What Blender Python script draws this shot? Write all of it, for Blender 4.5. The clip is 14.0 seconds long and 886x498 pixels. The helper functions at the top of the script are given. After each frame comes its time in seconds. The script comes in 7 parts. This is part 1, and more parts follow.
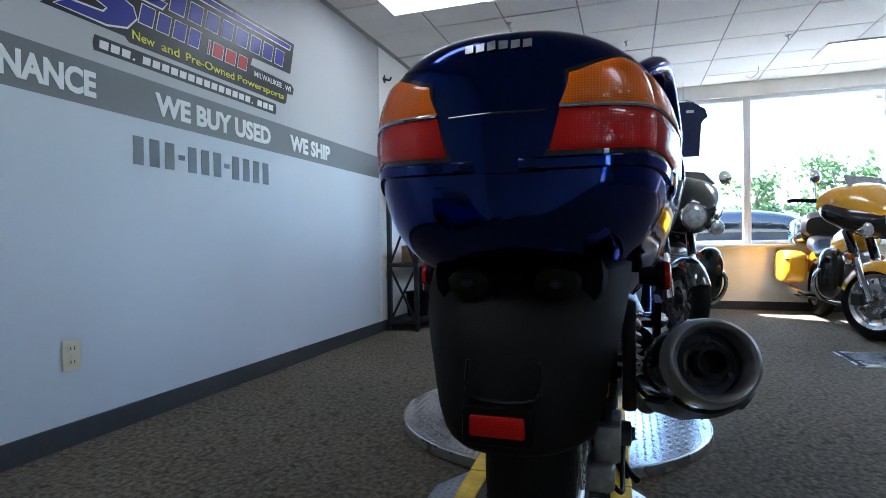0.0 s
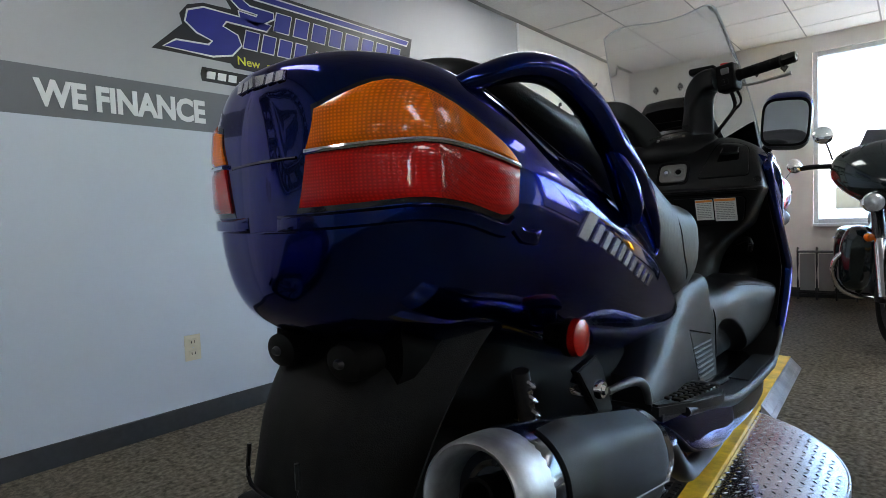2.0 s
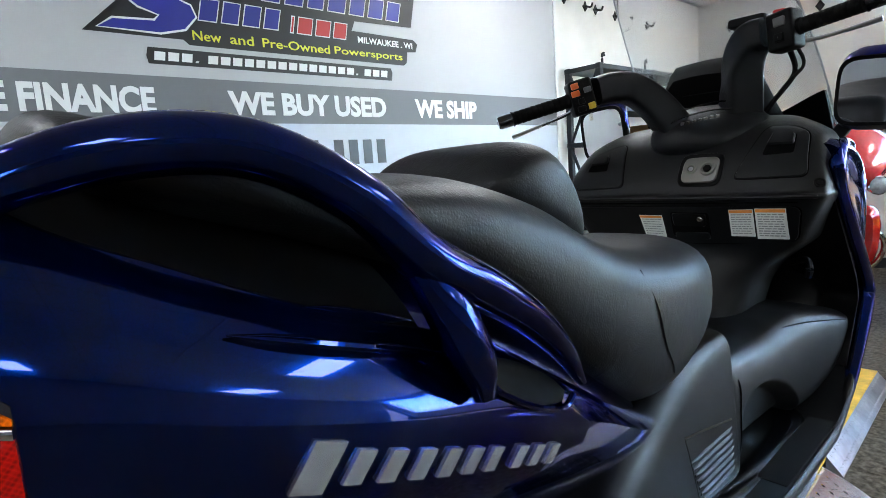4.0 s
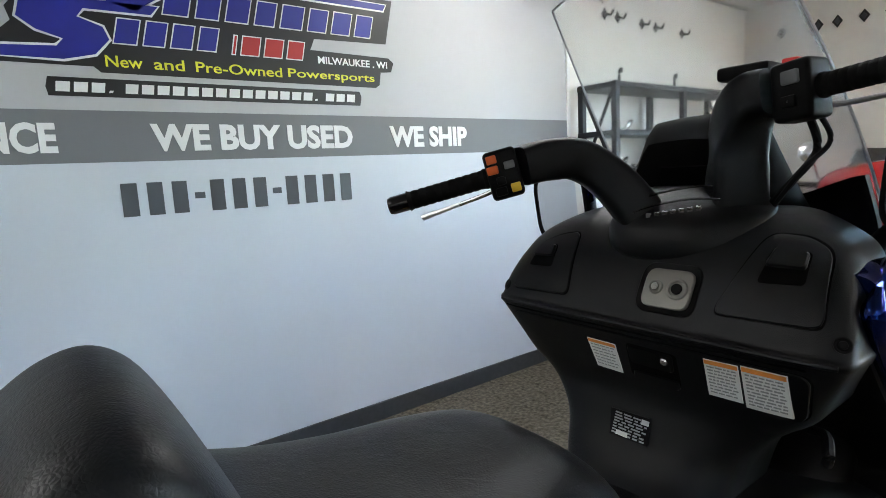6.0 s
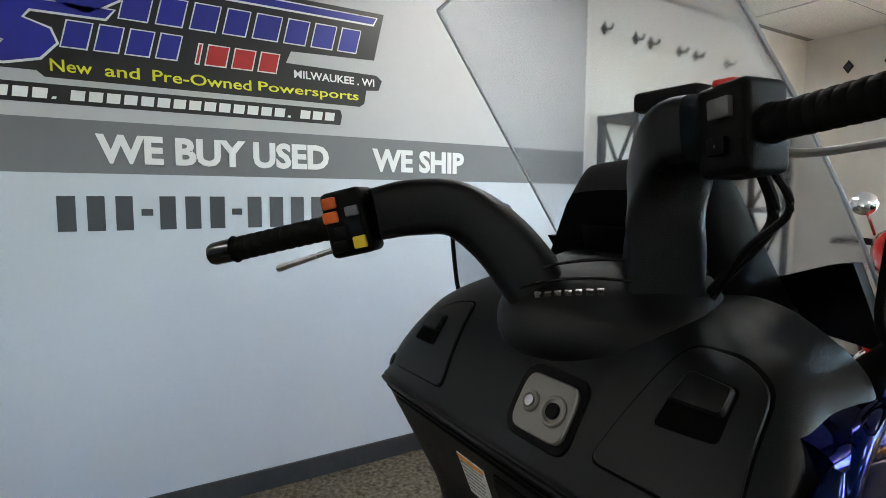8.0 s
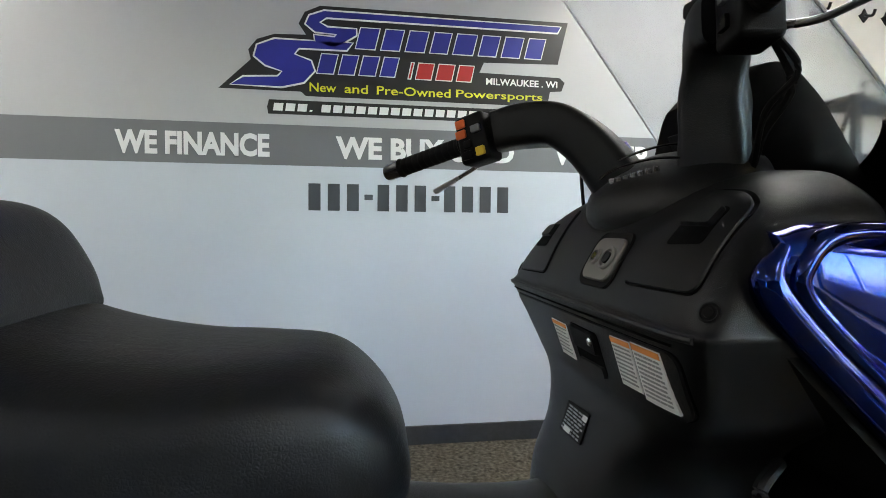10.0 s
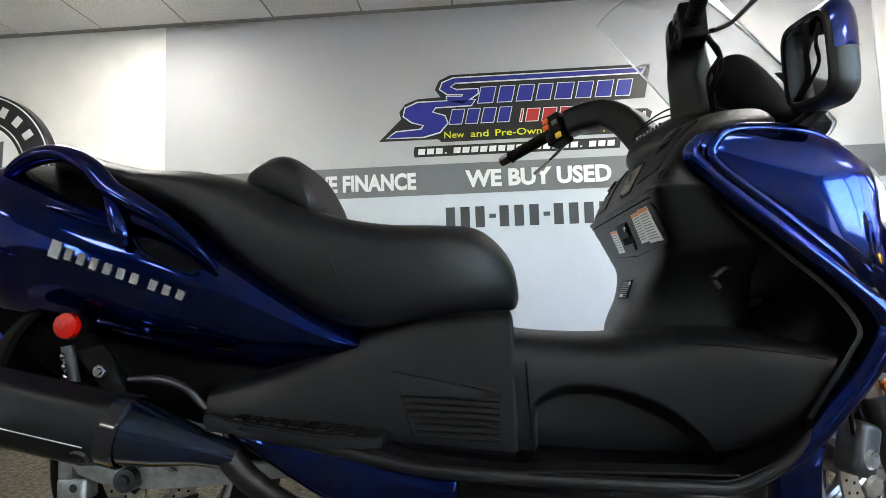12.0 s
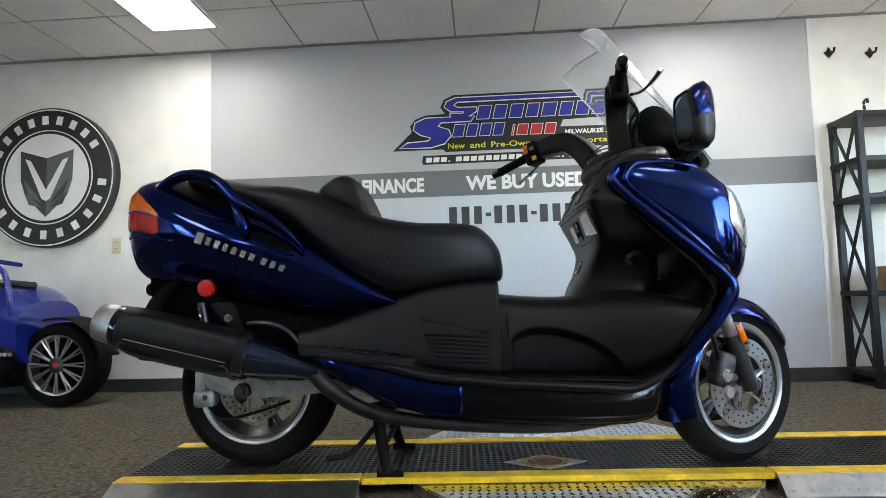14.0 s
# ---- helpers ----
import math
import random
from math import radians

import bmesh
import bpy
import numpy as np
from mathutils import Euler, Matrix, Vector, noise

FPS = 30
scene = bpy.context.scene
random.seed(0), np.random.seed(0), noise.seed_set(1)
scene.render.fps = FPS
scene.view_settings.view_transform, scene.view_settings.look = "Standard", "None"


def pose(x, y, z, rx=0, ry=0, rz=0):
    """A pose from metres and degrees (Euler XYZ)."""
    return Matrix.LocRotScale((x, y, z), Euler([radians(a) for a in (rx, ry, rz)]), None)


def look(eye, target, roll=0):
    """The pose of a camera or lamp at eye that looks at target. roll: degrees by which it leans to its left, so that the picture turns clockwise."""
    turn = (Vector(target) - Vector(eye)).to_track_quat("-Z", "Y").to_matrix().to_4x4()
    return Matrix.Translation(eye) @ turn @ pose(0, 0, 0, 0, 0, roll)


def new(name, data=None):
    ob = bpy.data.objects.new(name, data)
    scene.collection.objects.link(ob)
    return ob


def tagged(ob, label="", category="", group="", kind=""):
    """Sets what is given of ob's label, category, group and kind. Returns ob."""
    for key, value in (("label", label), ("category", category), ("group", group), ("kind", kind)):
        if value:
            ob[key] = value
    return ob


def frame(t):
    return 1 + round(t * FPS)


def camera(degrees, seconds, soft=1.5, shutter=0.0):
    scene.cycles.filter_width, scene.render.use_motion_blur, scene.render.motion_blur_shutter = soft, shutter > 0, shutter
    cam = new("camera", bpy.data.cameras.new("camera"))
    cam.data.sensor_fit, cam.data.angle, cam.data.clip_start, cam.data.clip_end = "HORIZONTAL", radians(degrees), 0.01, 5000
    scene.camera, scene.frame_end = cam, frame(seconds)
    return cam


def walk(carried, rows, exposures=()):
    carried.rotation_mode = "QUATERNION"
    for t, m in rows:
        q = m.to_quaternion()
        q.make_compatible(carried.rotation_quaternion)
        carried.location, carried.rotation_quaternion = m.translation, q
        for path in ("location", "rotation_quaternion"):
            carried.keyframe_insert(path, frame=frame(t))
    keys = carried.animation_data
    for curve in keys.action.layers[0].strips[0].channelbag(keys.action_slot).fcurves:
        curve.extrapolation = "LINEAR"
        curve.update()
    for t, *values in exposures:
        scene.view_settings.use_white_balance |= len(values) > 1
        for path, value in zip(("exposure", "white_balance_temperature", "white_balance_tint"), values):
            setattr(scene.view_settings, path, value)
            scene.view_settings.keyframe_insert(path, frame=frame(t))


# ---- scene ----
cam = camera(77.56, 14.0, soft=0.8)
PATH = [
    (0.0, pose(-1.561, -1.900, 0.709, 89.40, 0.71, -71.44)),
    (0.5, pose(-1.495, -2.023, 0.725, 89.31, 1.30, -64.23)),
    (1.0, pose(-1.400, -2.159, 0.740, 88.59, 1.73, -58.46)),
    (1.5, pose(-1.290, -2.263, 0.776, 87.52, 2.37, -53.91)),
    (2.0, pose(-1.167, -2.315, 0.811, 87.15, 2.33, -49.50)),
    (2.5, pose(-1.041, -2.336, 0.847, 86.21, 3.91, -47.01)),
    (3.0, pose(-0.901, -2.334, 0.885, 84.85, 4.08, -44.68)),
    (3.5, pose(-0.758, -2.301, 0.911, 84.05, 4.85, -42.53)),
    (4.0, pose(-0.641, -2.288, 0.973, 82.16, 4.03, -42.13)),
    (6.5, pose(0.027, -2.166, 1.167, 82.61, 2.78, -36.33)),
    (7.0, pose(0.149, -2.145, 1.182, 83.52, 2.52, -35.80)),
    (9.5, pose(0.352, -2.331, 1.061, 85.95, -2.33, -15.77)),
    (10.0, pose(0.358, -2.442, 0.980, 87.71, -0.52, -9.06)),
    (10.5, pose(0.382, -2.559, 0.871, 88.98, 0.73, -3.52)),
    (11.0, pose(0.350, -2.727, 0.791, 92.89, 2.35, 1.09)),
    (11.5, pose(0.330, -2.874, 0.745, 93.67, 2.33, 3.26)),
    (12.0, pose(0.347, -3.017, 0.684, 94.73, 1.75, 4.10)),
    (12.5, pose(0.381, -3.167, 0.640, 93.72, 2.34, 5.32)),
    (13.0, pose(0.370, -3.322, 0.603, 95.22, 1.86, 4.18)),
    (13.5, pose(0.373, -3.471, 0.618, 94.39, 1.52, 3.60)),
    (14.0, pose(0.353, -3.594, 0.619, 94.29, 1.55, 3.94)),
]
walk(cam, PATH, [(0, 3.78, 5850, 10), (1, 3.83, 6250, 10), (2, 4.02, 6650, 10), (3, 4.28, 6600, 10), (4, 4.73, 6350, 10), (6.5, 4.30, 6900, 10), (7, 4.23, 6950, 10), (10, 4.41, 7200, 10), (11, 4.70, 7250, 10), (12, 4.86, 7250, 10), (13, 4.75, 7200, 10), (14, 4.56, 7050, 10)])

# ---- light ----
world = bpy.data.worlds.new("sky")
scene.world = world
world.use_nodes = True
wn = world.node_tree
sky = wn.nodes.new("ShaderNodeTexSky")
sky.sky_type = "NISHITA"
sky.sun_disc = False
sky.sun_elevation, sky.sun_rotation = radians(48), radians(-40)
wn.links.new(sky.outputs[0], wn.nodes["Background"].inputs[0])
wn.nodes["Background"].inputs[1].default_value = 0.15
scene.view_settings.exposure = 1.6

sun = new("sun", bpy.data.lights.new("sun", "SUN"))
sun.data.energy, sun.data.angle, sun.data.color = 4.5, radians(0.5), (1.0, 0.95, 0.88)
sun.matrix_world = look((9, 6, 9), (4.7, -2.5, 0))

CEIL = 2.30       # ceiling height
EAST = 4.70       # window wall
WEST, SOUTH = -6.0, -7.5
YC = -1.735       # centre line of the scooter


# ---- materials ----
def mat(name, color, rough=0.5, metal=0.0, coat=0.0, coat_rough=0.05, spec=0.5, grain=0.0, grain_scale=40.0,
        bump=0.0, bump_scale=200.0, stain=0.0, stain_scale=3.0, emission=None, strength=0.0, transmission=0.0, ior=1.45, alpha=1.0,
        rough_var=0.0):
    m = bpy.data.materials.new(name)
    m.use_nodes = True
    nt = m.node_tree
    b = nt.nodes["Principled BSDF"]
    b.inputs["Base Color"].default_value = (*color, 1)
    b.inputs["Roughness"].default_value = rough
    b.inputs["Metallic"].default_value = metal
    b.inputs["Coat Weight"].default_value = coat
    b.inputs["Coat Roughness"].default_value = coat_rough
    b.inputs["Specular IOR Level"].default_value = spec
    b.inputs["Transmission Weight"].default_value = transmission
    b.inputs["IOR"].default_value = ior
    b.inputs["Alpha"].default_value = alpha
    if emission:
        b.inputs["Emission Color"].default_value = (*emission, 1)
        b.inputs["Emission Strength"].default_value = strength
    tc = nt.nodes.new("ShaderNodeTexCoord")
    last = None
    if grain or stain:
        base = nt.nodes.new("ShaderNodeRGB")
        base.outputs[0].default_value = (*color, 1)
        last = base.outputs[0]
        for amount, scale, detail in ((grain, grain_scale, 4), (stain, stain_scale, 6)):
            if not amount:
                continue
            no = nt.nodes.new("ShaderNodeTexNoise")
            no.inputs["Scale"].default_value, no.inputs["Detail"].default_value = scale, detail
            nt.links.new(tc.outputs["Object"], no.inputs["Vector"])
            ramp = nt.nodes.new("ShaderNodeMapRange")
            ramp.inputs[1].default_value, ramp.inputs[2].default_value = 0.3, 0.7
            ramp.inputs[3].default_value, ramp.inputs[4].default_value = 1 - amount, 1 + amount
            nt.links.new(no.outputs[0], ramp.inputs[0])
            mul = nt.nodes.new("ShaderNodeVectorMath")
            mul.operation = "SCALE"
            nt.links.new(last, mul.inputs[0])
            nt.links.new(ramp.outputs[0], mul.inputs["Scale"])
            last = mul.outputs[0]
        nt.links.new(last, b.inputs["Base Color"])
    if rough_var:
        no = nt.nodes.new("ShaderNodeTexNoise")
        no.inputs["Scale"].default_value, no.inputs["Detail"].default_value = 9, 5
        nt.links.new(tc.outputs["Object"], no.inputs["Vector"])
        ramp = nt.nodes.new("ShaderNodeMapRange")
        ramp.inputs[3].default_value, ramp.inputs[4].default_value = max(0.02, rough - rough_var), rough + rough_var
        nt.links.new(no.outputs[0], ramp.inputs[0])
        nt.links.new(ramp.outputs[0], b.inputs["Roughness"])
    if bump:
        no = nt.nodes.new("ShaderNodeTexNoise")
        no.inputs["Scale"].default_value, no.inputs["Detail"].default_value = bump_scale, 3
        nt.links.new(tc.outputs["Object"], no.inputs["Vector"])
        bp = nt.nodes.new("ShaderNodeBump")
        bp.inputs["Strength"].default_value, bp.inputs["Distance"].default_value = bump, 0.002
        nt.links.new(no.outputs[0], bp.inputs["Height"])
        nt.links.new(bp.outputs[0], b.inputs["Normal"])
    return m


M = {}
M["wall_white"] = mat("wall_white", (0.82, 0.81, 0.77), 0.6, grain=0.03, grain_scale=6, bump=0.15, bump_scale=120, stain=0.03)
M["wall_upper"] = mat("wall_upper", (0.47, 0.475, 0.49), 0.52, bump=0.12, bump_scale=120, stain=0.03, stain_scale=1.5)
M["wall_band"] = mat("wall_band", (0.17, 0.175, 0.185), 0.52, bump=0.12, bump_scale=120, stain=0.03)
M["wall_lower"] = mat("wall_lower", (0.55, 0.585, 0.64), 0.52, bump=0.12, bump_scale=120, stain=0.03, stain_scale=1.5)
M["base"] = mat("baseboard", (0.04, 0.042, 0.046), 0.5, grain=0.15, stain=0.2)
M["tile"] = mat("ceiling_tile", (0.80, 0.79, 0.765), 0.9, grain=0.12, grain_scale=90, bump=0.4, bump_scale=160, stain=0.04)
M["grid"] = mat("ceiling_grid", (0.30, 0.30, 0.29), 0.6, grain=0.05)
M["diffuser"] = mat("lamp_diffuser", (0.9, 0.9, 0.88), 0.5, emission=(0.95, 0.98, 1.0), strength=0.78)
M["lamp_frame"] = mat("lamp_frame", (0.7, 0.7, 0.68), 0.5, stain=0.04)
M["blue"] = mat("blue_pearl_paint", (0.0001, 0.0108, 0.106), 0.10, metal=0.97, coat=1.0, coat_rough=0.012, grain=0.25, grain_scale=900)
pearl = M["blue"].node_tree.nodes["Principled BSDF"]
pearl.inputs["Specular Tint"].default_value = (0.03, 0.11, 0.55, 1)
pearl.inputs["Coat IOR"].default_value = 1.31
M["blue_bright"] = mat("bright_blue_paint", (0.006, 0.02, 0.26), 0.22, metal=0.3, coat=1.0, coat_rough=0.03, grain=0.15, grain_scale=700)
M["plastic"] = mat("black_plastic", (0.0032, 0.0036, 0.0045), 0.38, spec=0.31, grain=0.12, grain_scale=300, bump=0.25, bump_scale=900, stain=0.12, stain_scale=6, rough_var=0.06)
M["belly"] = mat("black_fairing_plastic", (0.0015, 0.0015, 0.002), 0.16, spec=0.3, grain=0.1, stain=0.2, rough_var=0.05)
M["matte"] = mat("matte_black_plastic", (0.0012, 0.0012, 0.0014), 0.5, spec=0.16, grain=0.15, bump=0.2, bump_scale=700, stain=0.15)
M["gloss_black"] = mat("gloss_black", (0.008, 0.008, 0.009), 0.12, coat=0.6, grain=0.1)
M["vinyl"] = mat("black_vinyl", (0.0040, 0.0044, 0.0056), 0.42, spec=0.31, bump=0.5, bump_scale=420, grain=0.1, grain_scale=150, stain=0.12, rough_var=0.05)
# near-black plastic; on slot, latches and underbody its colour stands for shade
M["void"] = mat("shade_black_plastic", (0.001, 0.001, 0.0011), 0.7, spec=0.06, grain=0.2)
M["rubber"] = mat("rubber", (0.004, 0.004, 0.004), 0.65, spec=0.15, grain=0.2, stain=0.2, bump=0.3, bump_scale=300)
M["chrome"] = mat("chrome", (0.8, 0.8, 0.82), 0.07, metal=1.0, grain=0.03, rough_var=0.03)
M["steel"] = mat("brushed_steel", (0.55, 0.55, 0.56), 0.28, metal=1.0, grain=0.08, stain=0.12, rough_var=0.1)
M["alloy"] = mat("silver_alloy", (0.50, 0.51, 0.53), 0.3, metal=0.9, coat=0.4, grain=0.05, stain=0.1)
M["dark_metal"] = mat("dark_metal", (0.06, 0.06, 0.065), 0.4, metal=0.8, grain=0.2, stain=0.3)
M["cap_grey"] = mat("dull_grey_cap", (0.34, 0.34, 0.35), 0.42, metal=0.9, grain=0.15, grain_scale=80, stain=0.25, stain_scale=18, rough_var=0.1)
M["stained"] = mat("heat_stained_steel", (0.24, 0.215, 0.18), 0.5, metal=0.8, grain=0.35, grain_scale=60, stain=0.4, stain_scale=20)
M["amber"] = mat("amber_lens", (0.75, 0.20, 0.01), 0.12, coat=0.8, transmission=0.25, grain=0.2, grain_scale=60)
M["red_lens"] = mat("red_lens", (0.42, 0.008, 0.010), 0.12, coat=0.8, transmission=0.2, grain=0.25, grain_scale=60)
M["clear"] = mat("clear_lens", (0.9, 0.92, 0.95), 0.05, transmission=0.9, ior=1.3)
M["shield"] = mat("windshield_acrylic", (0.90, 0.92, 0.94), 0.06, transmission=0.90, ior=1.2)
M["mirror"] = mat("mirror_glass", (0.85, 0.86, 0.88), 0.02, metal=1.0)
M["yellow"] = mat("yellow_paint", (0.72, 0.46, 0.02), 0.5, grain=0.12, grain_scale=60, stain=0.25, stain_scale=14)
M["white_paint"] = mat("white_paint", (0.8, 0.8, 0.8), 0.5, stain=0.03)
M["ink_black"] = mat("black_vinyl_film", (0.02, 0.02, 0.022), 0.35, stain=0.05)
M["ink_dark"] = mat("dark_grey_film", (0.06, 0.065, 0.075), 0.4, stain=0.05)
M["ink_blue"] = mat("blue_film", (0.025, 0.03, 0.28), 0.35, stain=0.15, stain_scale=5)
M["ink_red"] = mat("red_film", (0.5, 0.03, 0.03), 0.35, stain=0.05)
M["ink_yellow"] = mat("yellow_film", (0.75, 0.72, 0.05), 0.4, stain=0.05)
M["ink_orange"] = mat("orange_film", (0.8, 0.28, 0.05), 0.4, stain=0.05)
M["ivory"] = mat("ivory_plastic", (0.62, 0.55, 0.40), 0.4, stain=0.06)
M["paper"] = mat("white_label", (0.72, 0.72, 0.70), 0.4, stain=0.03)
M["ink_grey"] = mat("grey_print", (0.30, 0.30, 0.30), 0.5, stain=0.05)

# leather grain and soft creases on the seat vinyl
vt = M["vinyl"].node_tree
vb = vt.nodes["Principled BSDF"]
vc = vt.nodes.new("ShaderNodeTexCoord")
cell = vt.nodes.new("ShaderNodeTexVoronoi")
cell.feature = "DISTANCE_TO_EDGE"
cell.inputs["Scale"].default_value = 260
warp = vt.nodes.new("ShaderNodeTexNoise")
warp.inputs["Scale"].default_value, warp.inputs["Detail"].default_value, warp.inputs["Distortion"].default_value = 34, 5, 1.6
grain_bump, crease_bump = vt.nodes.new("ShaderNodeBump"), vt.nodes.new("ShaderNodeBump")
grain_bump.inputs["Strength"].default_value, grain_bump.inputs["Distance"].default_value = 0.35, 0.0012
crease_bump.inputs["Strength"].default_value, crease_bump.inputs["Distance"].default_value = 0.14, 0.005
for node in (cell, warp):
    vt.links.new(vc.outputs["Object"], node.inputs["Vector"])
vt.links.new(cell.outputs["Distance"], grain_bump.inputs["Height"])
vt.links.new(warp.outputs[0], crease_bump.inputs["Height"])
vt.links.new(crease_bump.outputs[0], grain_bump.inputs["Normal"])
vt.links.new(grain_bump.outputs[0], vb.inputs["Normal"])


def carpet_material():
    m = mat("carpet", (0.16, 0.135, 0.105), 0.95, spec=0.1)
    nt = m.node_tree
    b = nt.nodes["Principled BSDF"]
    tc = nt.nodes.new("ShaderNodeTexCoord")
    def noise_node(scale, detail, stretch=(1, 1, 1)):
        mp = nt.nodes.new("ShaderNodeMapping")
        mp.inputs["Scale"].default_value = stretch
        nt.links.new(tc.outputs["Object"], mp.inputs[0])
        n = nt.nodes.new("ShaderNodeTexNoise")
        n.inputs["Scale"].default_value, n.inputs["Detail"].default_value = scale, detail
        nt.links.new(mp.outputs[0], n.inputs["Vector"])
        return n.outputs[0]
    def ramp(fac, stops):
        r = nt.nodes.new("ShaderNodeValToRGB")
        el = r.color_ramp.elements
        while len(el) < len(stops):
            el.new(0.5)
        for e, (p, c) in zip(el, stops):
            e.position, e.color = p, (*c, 1)
        nt.links.new(fac, r.inputs[0])
        return r.outputs[0]
    def mix(kind, fac, a, c):
        x = nt.nodes.new("ShaderNodeMix")
        x.data_type, x.blend_type = "RGBA", kind
        x.inputs[0].default_value = fac
        nt.links.new(a, x.inputs[6])
        nt.links.new(c, x.inputs[7])
        return x.outputs[2]
    fine = ramp(noise_node(55, 3), [(0.33, (0.066, 0.058, 0.045)), (0.5, (0.118, 0.104, 0.081)), (0.68, (0.185, 0.164, 0.128))])
    fleck = ramp(noise_node(26, 2, (1, 0.55, 1)), [(0.34, (0.5, 0.48, 0.46)), (0.42, (1, 1, 1))])
    broad = ramp(noise_node(1.1, 4), [(0.35, (0.86, 0.86, 0.86)), (0.65, (1.06, 1.05, 1.04))])
    col = mix("MULTIPLY", 0.75, fine, fleck)
    col = mix("MULTIPLY", 1.0, col, broad)
    nt.links.new(col, b.inputs["Base Color"])
    bp = nt.nodes.new("ShaderNodeBump")
    bp.inputs["Strength"].default_value, bp.inputs["Distance"].default_value = 0.6, 0.004
    nt.links.new(noise_node(140, 2), bp.inputs["Height"])
    nt.links.new(bp.outputs[0], b.inputs["Normal"])
    return m


M["carpet"] = carpet_material()


# ---- mesh helpers ----
def obj(name, bm, material, parent=None, label="", smooth=True):
    bmesh.ops.recalc_face_normals(bm, faces=bm.faces)
    me = bpy.data.meshes.new(name)
    bm.to_mesh(me)
    bm.free()
    me.materials.append(material)
    if smooth:
        for p in me.polygons:
            p.use_smooth = True
        me.set_sharp_from_angle(angle=radians(38))
    ob = new(name, me)
    if parent:
        ob.parent = parent
    if label:
        ob["label"] = label
    return ob


part = obj


def thing(name, label, category, group="", loc=(0, 0, 0)):
    e = new(name)
    e.empty_display_size = 0.1
    e.location = loc
    return tagged(e, label, category, group)


def box(bm, lo, hi, bevel=0.0, m=None, seg=2):
    vs = []
    r = bmesh.ops.create_cube(bm, size=1.0)
    vs = r["verts"]
    for v in vs:
        v.co = Vector([lo[i] + (v.co[i] + 0.5) * (hi[i] - lo[i]) for i in range(3)])
    if bevel:
        es = list({e for v in vs for e in v.link_edges})
        g = bmesh.ops.bevel(bm, geom=es, offset=bevel, segments=seg, affect="EDGES", profile=0.5)
        vs = list({v for f in g["faces"] for v in f.verts} | {v for v in vs if v.is_valid})
    if m is not None:
        bmesh.ops.transform(bm, matrix=m, verts=vs)
    return bm


def cube(lo, hi, bevel=0.0, m=None, seg=2):
    return box(bmesh.new(), lo, hi, bevel, m, seg)


def spline(pts, sub=6):
    """Catmull-Rom through rows of numbers."""
    p = np.array(pts, float)
    if len(p) < 3:
        return [p[0] + (p[-1] - p[0]) * i / sub for i in range(sub + 1)]
    q = np.vstack([2 * p[0] - p[1], p, 2 * p[-1] - p[-2]])
    out = []
    for i in range(1, len(q) - 2):
        a, b, c, d = q[i - 1:i + 3]
        for j in range(sub):
            t = j / sub
            out.append(0.5 * (2 * b + (c - a) * t + (2 * a - 5 * b + 4 * c - d) * t * t + (3 * b - a - 3 * c + d) * t ** 3))
    out.append(p[-1])
    return out


def rings(bm, loops, closed=True, caps=True):
    vs = [[bm.verts.new(p) for p in l] for l in loops]
    n = len(loops[0])
    for a, b in zip(vs, vs[1:]):
        for i in range(n if closed else n - 1):
            j = (i + 1) % n
            try:
                bm.faces.new((a[i], a[j], b[j], b[i]))
            except ValueError:
                pass
    if caps and closed:
        bm.faces.new(list(reversed(vs[0])))
        bm.faces.new(vs[-1])
    return bm


def super_loop(w, h, n=2.5, k=28):
    out = []
    for i in range(k):
        a = 2 * math.pi * i / k
        c, s = math.cos(a), math.sin(a)
        out.append((math.copysign(abs(c) ** (2 / n), c) * w, math.copysign(abs(s) ** (2 / n), s) * h))
    return out


def loft_x(stations, sub=5, k=28, yc=0.0, taper=0.0):
    """Stations (x, half width, top z, bottom z, power): a body along x about y = yc. taper narrows its foot."""
    bm = bmesh.new()
    loops = []
    for x, w, zt, zb, n, *crease in spline(stations, sub):
        if crease:
            # a body with a crease at its widest height
            zc, kink = crease
            loops.append([(x, yc + a * (1 - kink * abs(b)), zc + b * (zt - zc if b > 0 else zc - zb)) for a, b in super_loop(max(w, 0.002), 1.0, n, k)])
            continue
        h, zc = max(0.001, (zt - zb) / 2), (zt + zb) / 2
        loops.append([(x, yc + a * (1 + taper * (b / h)), zc + b) for a, b in super_loop(max(w, 0.002), h, n, k)])
    return rings(bm, loops)


def loft_z(stations, sub=5, k=32, yc=0.0):
    """Stations (z, rear x, front x, half width, power): a body that rises."""
    bm = bmesh.new()
    loops = []
    for z, xr, xf, w, n in spline(stations, sub):
        loops.append([((xr + xf) / 2 + b, yc + a, z) for a, b in super_loop(w, abs(xf - xr) / 2, n, k)])
    return rings(bm, loops)


def tube(pts, r, sub=6, k=12, flat=1.0, up=(0, 0, 1), bm=None, caps=True, power=2.0):
    """A round, flattened or squarish bar through points; r is a number or a row of numbers."""
    bm = bm or bmesh.new()
    rr = [r] * len(pts) if not hasattr(r, "__len__") else r
    path = spline([(*p, q) for p, q in zip(pts, rr)], sub)
    loops = []
    for i, p in enumerate(path):
        d = Vector((path[min(i + 1, len(path) - 1)] - path[max(i - 1, 0)])[:3]).normalized()
        s = d.cross(Vector(up))
        if s.length < 1e-4:
            s = d.cross(Vector((1, 0, 0)))
        s.normalize()
        u = s.cross(d)
        c = Vector(p[:3])
        loops.append([c + s * a + u * b for a, b in super_loop(p[3], p[3] * flat, power, k)])
    return rings(bm, loops, caps=caps)


